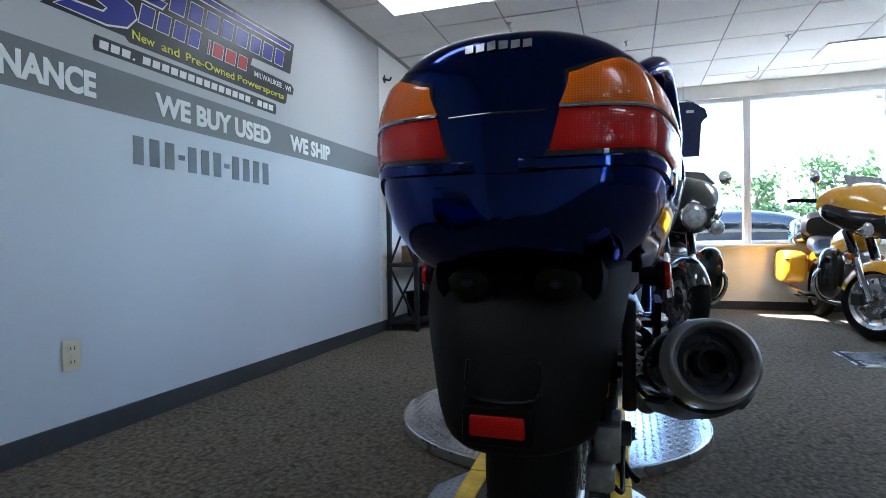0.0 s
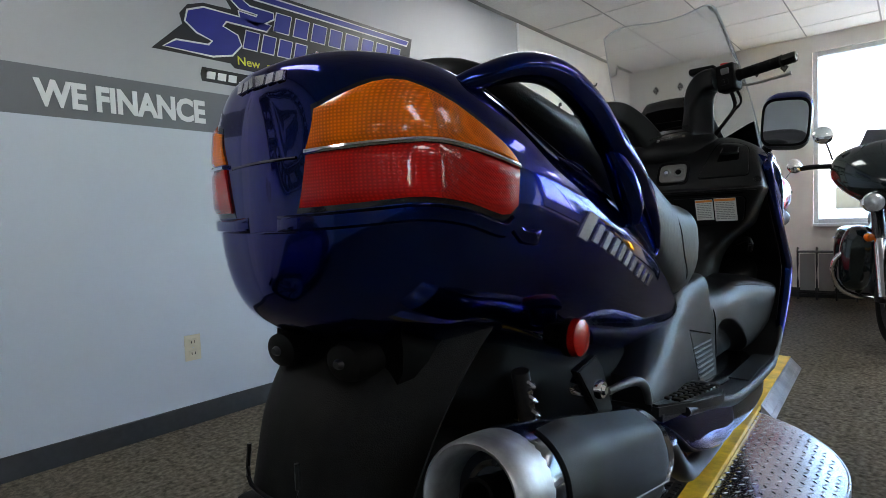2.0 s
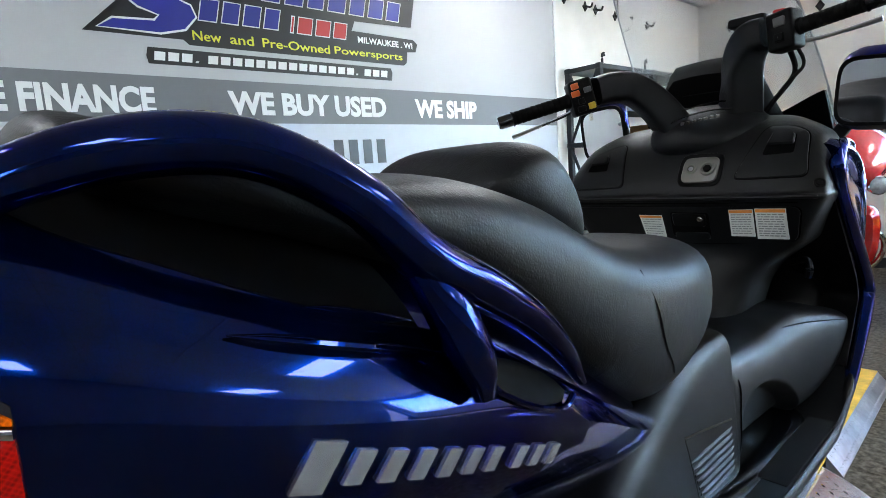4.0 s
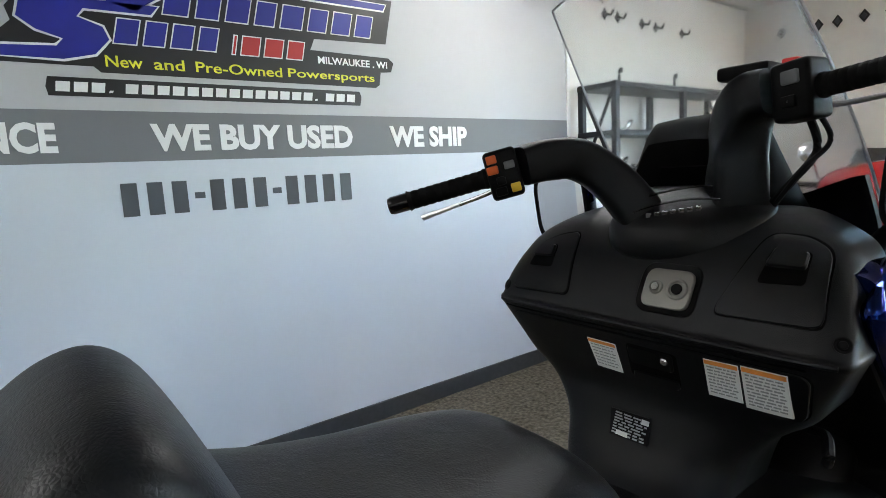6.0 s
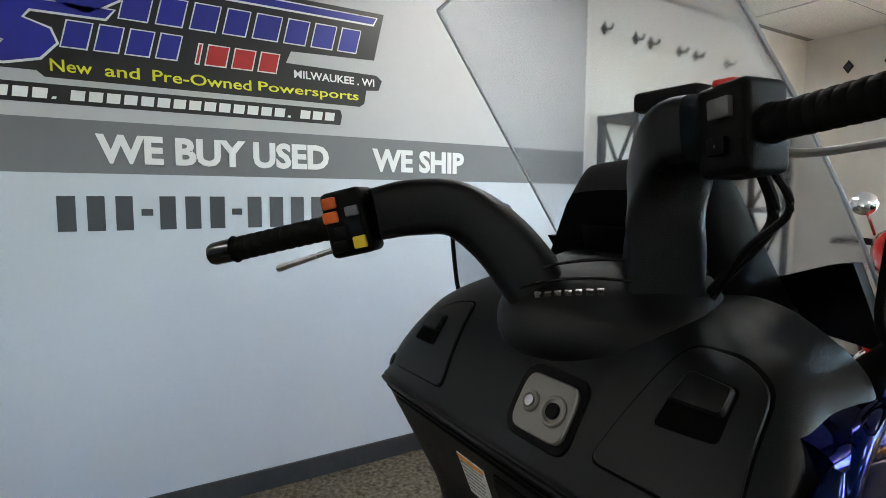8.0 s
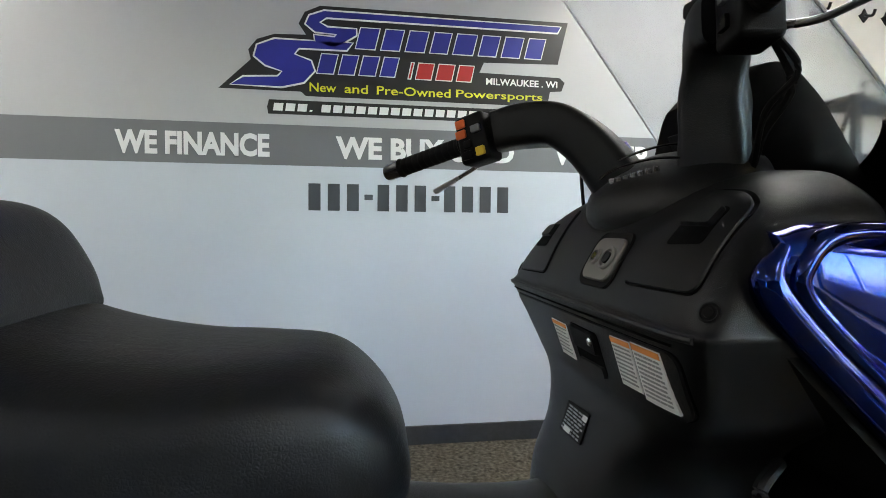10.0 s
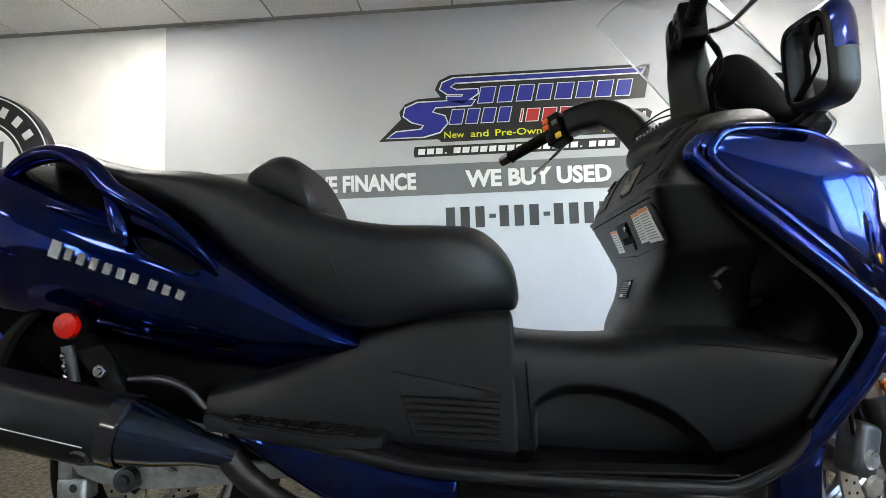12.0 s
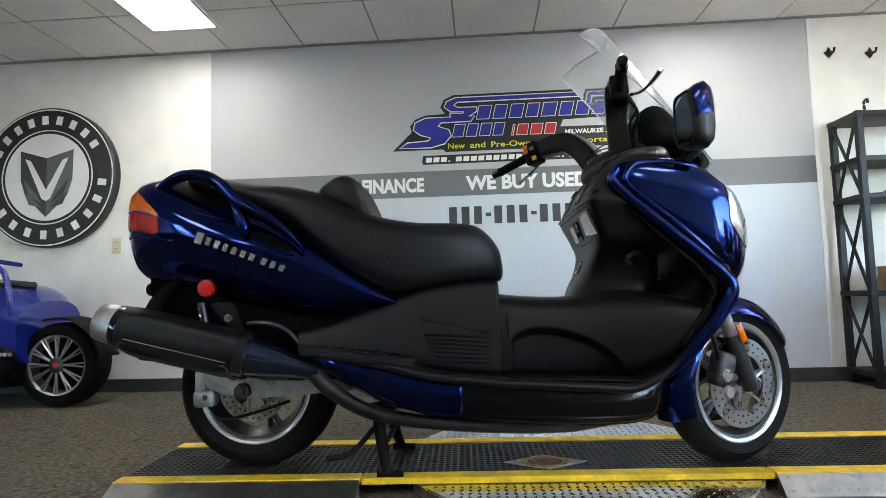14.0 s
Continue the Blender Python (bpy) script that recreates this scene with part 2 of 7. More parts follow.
def lathe(profile, m=None, k=40, closed=False, bm=None):
    """Profile of (radius, height) turned about z."""
    bm = bm or bmesh.new()
    loops = []
    for r, h in profile:
        loops.append([Vector((r * math.cos(2 * math.pi * j / k), r * math.sin(2 * math.pi * j / k), h)) for j in range(k)])
    if m is not None:
        loops = [[m @ v for v in l] for l in loops]
    if closed:
        loops.append(loops[0])
    rings(bm, loops, caps=False)
    bmesh.ops.remove_doubles(bm, verts=bm.verts, dist=1e-5)
    return bm


def prism(outline, depth, m=None, bevel=0.0, bm=None):
    """A flat outline (u, v) with thickness along its normal; m sets it in place."""
    bm = bm or bmesh.new()
    lo = [bm.verts.new((u, v, 0)) for u, v in outline]
    hi = [bm.verts.new((u, v, depth)) for u, v in outline]
    n = len(outline)
    fs = [bm.faces.new(hi), bm.faces.new(list(reversed(lo)))]
    for i in range(n):
        fs.append(bm.faces.new((lo[i], lo[(i + 1) % n], hi[(i + 1) % n], hi[i])))
    vs = lo + hi
    if bevel:
        g = bmesh.ops.bevel(bm, geom=list(fs[0].edges), offset=bevel, segments=2, affect="EDGES")
        vs = list({v for v in vs if v.is_valid} | {v for f in g["faces"] for v in f.verts})
    if m is not None:
        bmesh.ops.transform(bm, matrix=m, verts=vs)
    return bm


def ribbon(path_a, path_b, thick=0.012, sub=5, bm=None):
    """A sheet with thickness between two rails of the same count."""
    bm = bm or bmesh.new()
    a, b = spline(path_a, sub), spline(path_b, sub)
    loops = []
    for i, (p, q) in enumerate(zip(a, b)):
        p, q = Vector(p), Vector(q)
        t = Vector(a[min(i + 1, len(a) - 1)]) - Vector(a[max(i - 1, 0)])
        nrm = t.cross(q - p)
        nrm = nrm.normalized() * thick if nrm.length > 1e-9 else Vector((0, 0, thick))
        loops.append([p, p.lerp(q, 0.5), q, q + nrm, p.lerp(q, 0.5) + nrm, p + nrm])
    return rings(bm, loops)


# wall plane: u along x, v up, thickness towards the room
ON_WALL = Matrix(((1, 0, 0, 0), (0, 0, -1, 0), (0, 1, 0, 0), (0, 0, 0, 1)))


def letters(name, text, width, height, m, material, parent, depth=0.003, bold=0.012, label=""):
    """Words in the built-in font, fitted to a width and height; m puts their lower left corner."""
    cu = bpy.data.curves.new(name, "FONT")
    cu.body, cu.size, cu.extrude, cu.offset, cu.resolution_u = text, 1.0, 0.02, bold, 3
    tmp = new(name, cu)
    dg = bpy.context.evaluated_depsgraph_get()
    me = bpy.data.meshes.new_from_object(tmp.evaluated_get(dg))
    bpy.data.objects.remove(tmp)
    co = np.array([v.co for v in me.vertices])
    lo, hi = co.min(0), co.max(0)
    for v in me.vertices:
        v.co = m @ Vector(((v.co.x - lo[0]) / (hi[0] - lo[0]) * width, (v.co.y - lo[1]) / (hi[1] - lo[1]) * height,
                           (v.co.z - lo[2]) / (hi[2] - lo[2]) * depth))
    me.materials.clear()
    me.materials.append(material)
    ob = new(name, me)
    ob.parent = parent
    if label:
        ob["label"] = label
    return ob


# ---- the room ----
def structure(name, bm, material, label, smooth=False):
    return tagged(obj(name, bm, material, smooth=smooth), label, name.split("_")[0], kind="structure")


floor = structure("floor", cube((WEST, SOUTH, -0.1), (EAST, 0.0, 0.0)), M["carpet"], "brown-grey flecked loop carpet floor")
ceiling_bm = bmesh.new()
TILE = 0.515
LIGHTS = [(-1.66, -0.36), (1.55, -0.36), (-1.66, -3.45), (1.55, -3.45), (-1.66, -5.6), (1.55, -5.6), (-4.7, -3.45), (3.7, -3.45)]
for i in range(-12, 10):
    for j in range(0, 16):
        x0, y1 = 0.2355 + i * TILE, -0.045 - j * TILE
        x0a, x1a = max(x0 + 0.006, WEST), min(x0 + TILE - 0.006, EAST)
        y0a, y1a = max(y1 - TILE + 0.006, SOUTH), min(y1 - 0.006, -0.001)
        if x1a - x0a < 0.03 or y1a - y0a < 0.03:
            continue
        box(ceiling_bm, (x0a, y0a, CEIL - 0.002 + 0.004 * random.random()), (x1a, y1a, CEIL + 0.02))
ceiling = structure("ceiling", ceiling_bm, M["tile"], "off-white acoustic tile ceiling in a metal grid")
structure("ceiling_grid", cube((WEST, SOUTH, CEIL + 0.004), (EAST, 0.0, CEIL + 0.1)), M["grid"], "dull grey joint grid of the tile ceiling")

LEFT, RIGHT = -1.457, 2.49
B0, B1 = 1.236, 1.408
wall_north = structure("wall_north", cube((WEST, 0.0, -0.1), (EAST + 0.2, 0.15, CEIL + 0.1)), M["wall_white"], "warm white painted wall")
for nm, z0, z1, mt, lb in (("upper_paint", B1, CEIL, "wall_upper", "mid grey satin paint"), ("band_paint", B0, B1, "wall_band", "dark grey painted band"),
                           ("lower_paint", 0.0, B0, "wall_lower", "pale blue-grey satin paint")):
    part(nm, cube((LEFT, -0.004, z0), (RIGHT, 0.0, z1)), M[mt], wall_north, lb, smooth=False)
part("white_edge_strip", cube((RIGHT, -0.012, 0.0), (RIGHT + 0.03, 0.0, CEIL), 0.003), M["white_paint"], wall_north, "white strip along the grey paint's right edge", smooth=False)
structure("wall_west", cube((WEST - 0.15, SOUTH, -0.1), (WEST, 0.0, CEIL + 0.1)), M["wall_upper"], "plain mid grey wall")
# unseen wall, its dark grey chosen to keep the scooter's reflections dark
ws_bm = cube((-4.7, SOUTH - 0.15, -0.1), (EAST + 0.2, SOUTH, CEIL + 0.1))
box(ws_bm, (WEST, SOUTH - 0.15, -0.1), (-4.7, SOUTH, 0.02))
box(ws_bm, (WEST, SOUTH - 0.15, 2.10), (-4.7, SOUTH, CEIL + 0.1))
box(ws_bm, (WEST, SOUTH - 0.15, 0.02), (-5.7, SOUTH, 2.10))
structure("wall_south", ws_bm, M["wall_band"], "plain dark grey wall with a glazed shop door")
base_bm = cube((WEST, -0.016, 0.0), (RIGHT + 0.03, -0.004, 0.085), 0.003)
box(base_bm, (RIGHT + 0.03, -0.012, 0.0), (EAST, 0.0, 0.085), 0.003)
structure("baseboard", base_bm, M["base"], "dark grey rubber cove baseboard")

# window wall
WIN_Y = [-1.63, -3.05, -4.25, -5.7, -7.2]
SILL, HEAD = 0.66, 2.16
we = bmesh.new()
box(we, (EAST, WIN_Y[0], -0.1), (EAST + 0.2, 0.0, CEIL + 0.1))
box(we, (EAST, SOUTH, -0.1), (EAST + 0.2, WIN_Y[0], SILL))
box(we, (EAST, SOUTH, HEAD), (EAST + 0.2, WIN_Y[0], CEIL + 0.1))
box(we, (EAST, SOUTH, SILL), (EAST + 0.2, WIN_Y[-1], HEAD))
structure("wall_east", we, M["wall_white"], "white wall with a long shop window above a low sill")
structure("baseboard_east", cube((EAST - 0.012, SOUTH, 0.0), (EAST, 0.0, 0.085), 0.003), M["base"], "dark grey rubber cove baseboard")
M["frame_white"] = mat("window_frame_paint", (0.62, 0.64, 0.66), 0.4, stain=0.06)
M["glass"] = mat("window_glass", (0.80, 0.92, 1.0), 0.0, transmission=1.0, ior=1.01)
for i in range(4):
    win = thing(f"window_{i + 1}", "large shop window with a slim pale frame", "window")
    win["kind"] = "structure"
    fb = bmesh.new()
    ya, yb = WIN_Y[i + 1], WIN_Y[i]
    for lo, hi in (((EAST + 0.03, ya, SILL), (EAST + 0.10, ya + 0.035, HEAD)), ((EAST + 0.03, yb - 0.035, SILL), (EAST + 0.10, yb, HEAD)),
                   ((EAST + 0.03, ya + 0.035, SILL), (EAST + 0.10, yb - 0.035, SILL + 0.04)), ((EAST + 0.03, ya + 0.035, HEAD - 0.04), (EAST + 0.10, yb - 0.035, HEAD))):
        box(fb, lo, hi, 0.004)
    part("window_frame", fb, M["frame_white"], win, smooth=False)
    g = part("pane", cube((EAST + 0.06, ya + 0.03, SILL + 0.03), (EAST + 0.066, yb - 0.03, HEAD - 0.03)), M["glass"], win, smooth=False)
    g.visible_shadow = False
structure("window_sill", cube((EAST - 0.05, WIN_Y[-1], SILL - 0.03), (EAST + 0.03, WIN_Y[0], SILL), 0.005), M["frame_white"], "pale painted window sill board")

door = thing("door_1", "closed glazed shop door with a slim pale frame", "door")
door["kind"] = "structure"
fb = bmesh.new()
for lo, hi in (((-5.7, 0.02), (-4.7, 0.12)), ((-5.7, 2.02), (-4.7, 2.10)), ((-5.7, 0.12), (-5.63, 2.02)), ((-4.77, 0.12), (-4.7, 2.02))):
    box(fb, (lo[0], SOUTH - 0.10, lo[1]), (hi[0], SOUTH - 0.04, hi[1]), 0.004)
part("door_frame", fb, M["frame_white"], door, smooth=False)
part("pane", cube((-5.635, SOUTH - 0.073, 0.115), (-4.765, SOUTH - 0.067, 2.025)), M["glass"], door, smooth=False).visible_shadow = False

# lamps in the ceiling
for lx, ly in LIGHTS:
    lamp = thing("ceiling_light", "white recessed fluorescent ceiling light with a flat diffuser", "ceiling light", "ceiling lights", (lx, ly, CEIL))
    fb = bmesh.new()
    w, l = 0.44, 0.93
    for lo, hi in (((0, -l, -0.012), (0.02, 0, 0.0)), ((w - 0.02, -l, -0.012), (w, 0, 0.0)), ((0.02, -0.02, -0.012), (w - 0.02, 0, 0.0)), ((0.02, -l, -0.012), (w - 0.02, -l + 0.02, 0.0))):
        box(fb, lo, hi)
    part("frame", fb, M["lamp_frame"], lamp, smooth=False)
    part("diffuser", cube((0.02, -l + 0.02, -0.008), (w - 0.02, -0.02, -0.004)), M["diffuser"], lamp, smooth=False)

# outside
M["asphalt"] = mat("asphalt", (0.13, 0.128, 0.125), 0.9, grain=0.15, stain=0.15)
structure("ground", cube((-160, -160, -0.35), (160, 160, -0.25)), M["asphalt"], "sunlit pale asphalt lot outside")


# ---- the turntable and the lift it carries ----
PZ = 0.055
M["plate"] = mat("diamond_plate", (0.62, 0.62, 0.63), 0.22, metal=1.0, grain=0.06, stain=0.18, stain_scale=6, rough_var=0.1)
M["plate_dull"] = mat("dull_diamond_plate", (0.34, 0.34, 0.345), 0.38, metal=1.0, grain=0.12, stain=0.3, stain_scale=7, rough_var=0.1)
M["mat_rubber"] = mat("ribbed_black_rubber", (0.011, 0.011, 0.012), 0.5, grain=0.2, stain=0.3, stain_scale=8)


def bars(x0, x1, y0, y1, z, pitch=0.026, size=0.021, inside=None):
    """Raised bars of tread plate, laid in alternating directions."""
    bm = bmesh.new()
    n = 0
    for i in range(int((x1 - x0) / pitch) + 1):
        for j in range(int((y1 - y0) / pitch) + 1):
            x, y = x0 + i * pitch, y0 + j * pitch
            if inside and not inside(x, y):
                continue
            a = radians(45 if (i + j) % 2 else -45)
            c, s = math.cos(a), math.sin(a)
            zz = z(x, y) if callable(z) else z
            pts = [(-0.5, 0, 0), (0, -0.16, 0), (0.5, 0, 0), (0, 0.16, 0), (0, 0, 1)]
            vs = [bm.verts.new((x + (u * c - v * s) * size, y + (u * s + v * c) * size, zz + w * 0.0022)) for u, v, w in pts]
            for k in range(4):
                bm.faces.new((vs[k], vs[(k + 1) % 4], vs[4]))
    return bm


TX, TY, TR = 0.65, -1.60, 0.58
table = thing("turntable", "round silver diamond-plate motorcycle turntable on the carpet", "turntable")
part("disc", lathe([(0, 0.004), (TR, 0.004), (TR, 0.034), (TR - 0.004, 0.038), (0, 0.038)], Matrix.Translation((TX, TY, 0)), 72), M["plate"], table)
part("tread", bars(TX - TR, TX + TR, TY - TR, TY + TR, 0.0385, inside=lambda x, y: math.hypot(x - TX, y - TY) < TR - 0.02 and not -1.84 < y < -1.50), M["plate"], table, smooth=False)["kind"] = "stuff"
part("rim", lathe([(TR, 0.006), (TR + 0.004, 0.006), (TR + 0.004, 0.036), (TR, 0.036)], Matrix.Translation((TX, TY, 0)), 72, True), M["steel"], table)

X0, X1, YN, YF = -0.80, 2.06, -1.90, -1.46
lift = thing("loading_ramp", "low black rubber platform with yellow edge strips and diamond-plate sides", "ramp")
JOINTS = [X0, -0.03, 1.20, X1]
for a, b in zip(JOINTS, JOINTS[1:]):
    part("deck", cube((a + 0.003, YN + 0.055, 0.04), (b - 0.003, YF - 0.055, PZ)), M["mat_rubber"], lift, "ribbed black rubber deck", smooth=False)
    for y0 in (YN, YF - 0.055):
        part("edge_strip", cube((a + 0.003, y0, 0.04), (b - 0.003, y0 + 0.055, PZ + 0.004), 0.002), M["yellow"], lift, "worn yellow painted edge strip", smooth=False)
# small pads of the deck
pads = bmesh.new()
for i in range(int((X1 - X0) / 0.022)):
    for j in range(15):
        x, y = X0 + 0.012 + i * 0.022, YN + 0.065 + j * 0.022
        if y + 0.015 < YF - 0.06:
            box(pads, (x, y, PZ), (x + 0.014, y + 0.012, PZ + 0.003))
part("deck_tread", pads, M["mat_rubber"], lift, "small raised pads", smooth=False)["kind"] = "stuff"
# sloping plate sides at both ends
for a, b in ((X0, -0.03), (1.20, X1)):
    for y0, y1 in ((YN, YN - (0.10 if a < 0 else 0.045)), (YF, YF + 0.10)):
        sb = bmesh.new()
        rings(sb, [[(x, y0, 0.0), (x, y0, PZ), (x, y1, 0.004), (x, y1, 0.0)] for x in (a + 0.004, b - 0.004)])
        part("side_plate", sb, M["plate_dull"], lift, "sloping diamond-plate side", smooth=False)
        zf = lambda x, y, y0=y0, y1=y1: PZ + (y - y0) / (y1 - y0) * (0.004 - PZ) + 0.0005
        part("side_tread", bars(a + 0.03, b - 0.02, min(y0, y1) + 0.012, max(y0, y1) - 0.006, zf), M["plate_dull"], lift, smooth=False)["kind"] = "stuff"
lift.matrix_world = Matrix.Translation((0.1, -1.88, 0)) @ Matrix.Rotation(radians(1.8), 4, "Z") @ Matrix.Translation((-0.1, 1.88, 0))
M["worn_yellow"] = mat("worn_yellow_print", (0.36, 0.22, 0.04), 0.55, grain=0.5, grain_scale=60, stain=0.5, stain_scale=25)
M["worn_red"] = mat("faded_red_print", (0.22, 0.05, 0.03), 0.55, grain=0.5, grain_scale=60, stain=0.5, stain_scale=25)
M["emblem"] = mat("worn_emblem", (0.28, 0.27, 0.25), 0.5, grain=0.4, grain_scale=40, stain=0.4, stain_scale=12)
EX, EY = 0.545, -1.765
em = part("emblem", prism([(-0.135, 0), (0, -0.075), (0.135, 0), (0, 0.075)], 0.002, Matrix.Translation((EX, EY, PZ + 0.003))), M["emblem"], lift, "worn diamond emblem")
part("emblem_ring", lathe([(0.048, 0.0), (0.062, 0.0), (0.062, 0.0015), (0.048, 0.0015)], Matrix.Translation((EX, EY, PZ + 0.005)) @ Matrix.Diagonal((1.25, 0.85, 1, 1)), 32, True), M["worn_yellow"], em, "worn yellow ring")
part("emblem_disc", lathe([(0, 0.0), (0.045, 0.0), (0.045, 0.0012), (0, 0.0012)], Matrix.Translation((EX, EY, PZ + 0.005)) @ Matrix.Diagonal((1.25, 0.85, 1, 1)), 28), M["worn_red"], em, "faded red disc")


# ---- the scooter ----
sc = thing("motor_scooter", "dark blue maxi scooter with black trim on its centre stand", "scooter", loc=(0, YC, 0))

# rear body
TAIL = [(-0.808, 0.02, 0.965, 0.745, 2.4, 0.87, 0), (-0.805, 0.058, 0.98, 0.728, 2.5, 0.87, 0), (-0.795, 0.122, 1.0, 0.705, 2.7, 0.87, 0), (-0.772, 0.169, 1.012, 0.684, 2.8, 0.87, 0.02),
        (-0.735, 0.205, 1.02, 0.664, 2.8, 0.87, 0.03), (-0.68, 0.234, 1.02, 0.644, 2.8, 0.868, 0.05), (-0.61, 0.252, 1.008, 0.625, 2.7, 0.86, 0.10), (-0.53, 0.262, 0.98, 0.602, 2.6, 0.83, 0.15),
        (-0.42, 0.267, 0.945, 0.565, 2.5, 0.79, 0.18), (-0.30, 0.261, 0.90, 0.535, 2.5, 0.755, 0.18), (-0.15, 0.244, 0.80, 0.51, 2.4, 0.695, 0.15), (0.0, 0.216, 0.69, 0.52, 2.3, 0.62, 0.1),
        (0.09, 0.185, 0.62, 0.545, 2.2, 0.585, 0.05), (0.125, 0.165, 0.585, 0.565, 2.0, 0.575, 0)]
TAIL_Y = 0.009
part("rear_body", loft_x(TAIL, 6, 56, TAIL_Y), M["blue"], sc, "glossy dark blue rear body shell")

# seat
SEAT = [(-0.61, 0.10, 1.02, 0.97, 2.2), (-0.58, 0.15, 1.04, 0.955, 2.4), (-0.50, 0.178, 1.015, 0.94, 2.6), (-0.38, 0.192, 0.985, 0.90, 2.8), (-0.26, 0.20, 0.975, 0.84, 3),
        (-0.15, 0.205, 0.945, 0.74, 3.3), (-0.05, 0.208, 0.895, 0.665, 3.6), (0.05, 0.205, 0.86, 0.615, 3.8), (0.15, 0.196, 0.842, 0.61, 3.8), (0.25, 0.180, 0.838, 0.625, 3.5),
        (0.33, 0.158, 0.832, 0.635, 3.0), (0.38, 0.134, 0.80, 0.64, 2.7), (0.415, 0.098, 0.75, 0.645, 2.5), (0.426, 0.05, 0.70, 0.66, 2.2)]
part("seat", loft_x(SEAT, 6, 36), M["vinyl"], sc, "grained black vinyl seat")
PAD = [(-0.170, 0.120, 0.958, 0.935, 3.0), (-0.150, 0.146, 0.978, 0.92, 3.4), (-0.117, 0.156, 1.001, 0.90, 3.6), (-0.080, 0.159, 1.009, 0.88, 3.6), (-0.047, 0.158, 0.988, 0.86, 3.6), (-0.017, 0.152, 0.935, 0.85, 3.4), (0.002, 0.130, 0.888, 0.855, 3.0)]
part("backrest", loft_x(PAD, 6, 48, 0.018), M["vinyl"], sc, "black vinyl rider backrest pad")

# black side covers under the seat
COVER = [(-0.20, 0.220, 0.52, 0.44, 4), (-0.08, 0.216, 0.55, 0.42, 4.5), (0.06, 0.198, 0.60, 0.39, 5), (0.20, 0.182, 0.640, 0.37, 7), (0.33, 0.174, 0.648, 0.352, 9), (0.385, 0.171, 0.648, 0.35, 10), (0.402, 0.170, 0.646, 0.35, 10), (0.407, 0.164, 0.635, 0.355, 8)]
FOOT = -0.07
part("side_cover", loft_x(COVER, 5, 44, taper=FOOT), M["plastic"], sc, "black textured side cover")
TUNNEL = [(0.385, 0.160, 0.595, 0.34, 4.2), (0.40, 0.169, 0.602, 0.33, 4.6), (0.50, 0.168, 0.592, 0.33, 4.2), (0.62, 0.170, 0.588, 0.33, 4), (0.70, 0.174, 0.598, 0.33, 4), (0.77, 0.182, 0.606, 0.335, 4), (0.84, 0.196, 0.602, 0.35, 4.2), (0.91, 0.212, 0.590, 0.39, 4.2), (0.97, 0.222, 0.575, 0.44, 4), (1.03, 0.222, 0.560, 0.50, 4)]
tunnel = loft_x(TUNNEL, 12, 96)
POCKET = np.array(spline([(0.44, 0.47), (0.47, 0.492), (0.52, 0.503), (0.60, 0.494), (0.69, 0.458), (0.76, 0.398), (0.79, 0.34)], 6))
near = [f for f in tunnel.faces if 0.42 < f.calc_center_median().x < 0.81 and 0.33 < f.calc_center_median().z < 0.53 and abs(f.calc_center_median().y) > 0.12]
bmesh.ops.subdivide_edges(tunnel, edges=list({e for f in near for e in f.edges}), cuts=6, use_grid_fill=True)
for v in tunnel.verts:
    if 0.438 < v.co.x < 0.785 and v.co.z < 0.51:
        d = min(float(np.interp(v.co.x, POCKET[:, 0], POCKET[:, 1])) - v.co.z, (v.co.x - 0.438) * 2.6)
        f = max(0.0, min(1.0, d / 0.030))
        v.co.y -= math.copysign(0.040 * f * f * (3 - 2 * f), v.co.y) if abs(v.co.y) > 0.06 else 0.0
part("centre_tunnel", tunnel, M["plastic"], sc, "black textured centre tunnel with foot pockets")

BOARD = [(-0.19, 0.452), (0.05, 0.43), (0.22, 0.385), (0.44, 0.362), (0.70, 0.345), (0.79, 0.347), (0.89, 0.40), (0.97, 0.485), (1.03, 0.565), (1.06, 0.63), (1.03, 0.71), (0.96, 0.80), (0.885, 0.865), (0.80, 0.93)]


def front_shift(x):
    """The front end sits a little towards the wall."""
    return 0.018 * max(0.0, min(1.0, (x - 0.30) / 0.5))


for s in (-1, 1):
    part("floorboard", ribbon([(x, s * 0.10 + front_shift(x), z) for x, z in BOARD], [(x, s * (0.24 if i == 0 else 0.262 if i < 7 else 0.236) + front_shift(x), z) for i, (x, z) in enumerate(BOARD)], 0.014, 5), M["plastic"], sc, "black floorboard and leg shield")
    edge = [(0.762, 0.965), (0.745, 0.925), (0.80, 0.865), (0.90, 0.775), (1.0, 0.685), (1.06, 0.615), (1.04, 0.555), (0.97, 0.465), (0.89, 0.38), (0.79, 0.325), (0.70, 0.325), (0.44, 0.342), (0.22, 0.365), (0.05, 0.405), (-0.12, 0.435)]
    part("trim_strip", tube([(x, s * 0.262 + front_shift(x) + 0.005, z) for x, z in edge[:10]], [0.006] + [0.017] * 4 + [0.020, 0.021, 0.019, 0.014, 0.007], 6, 16, up=(0, 1, 0)), M["blue"], sc, "glossy dark blue trim strip")
    part("board_edge", tube([(x, s * 0.258 + front_shift(x), z + 0.006) for x, z in edge[7:]], [0.010] + [0.013] * 6 + [0.009], 6, 12), M["plastic"], sc, "black floorboard edge")

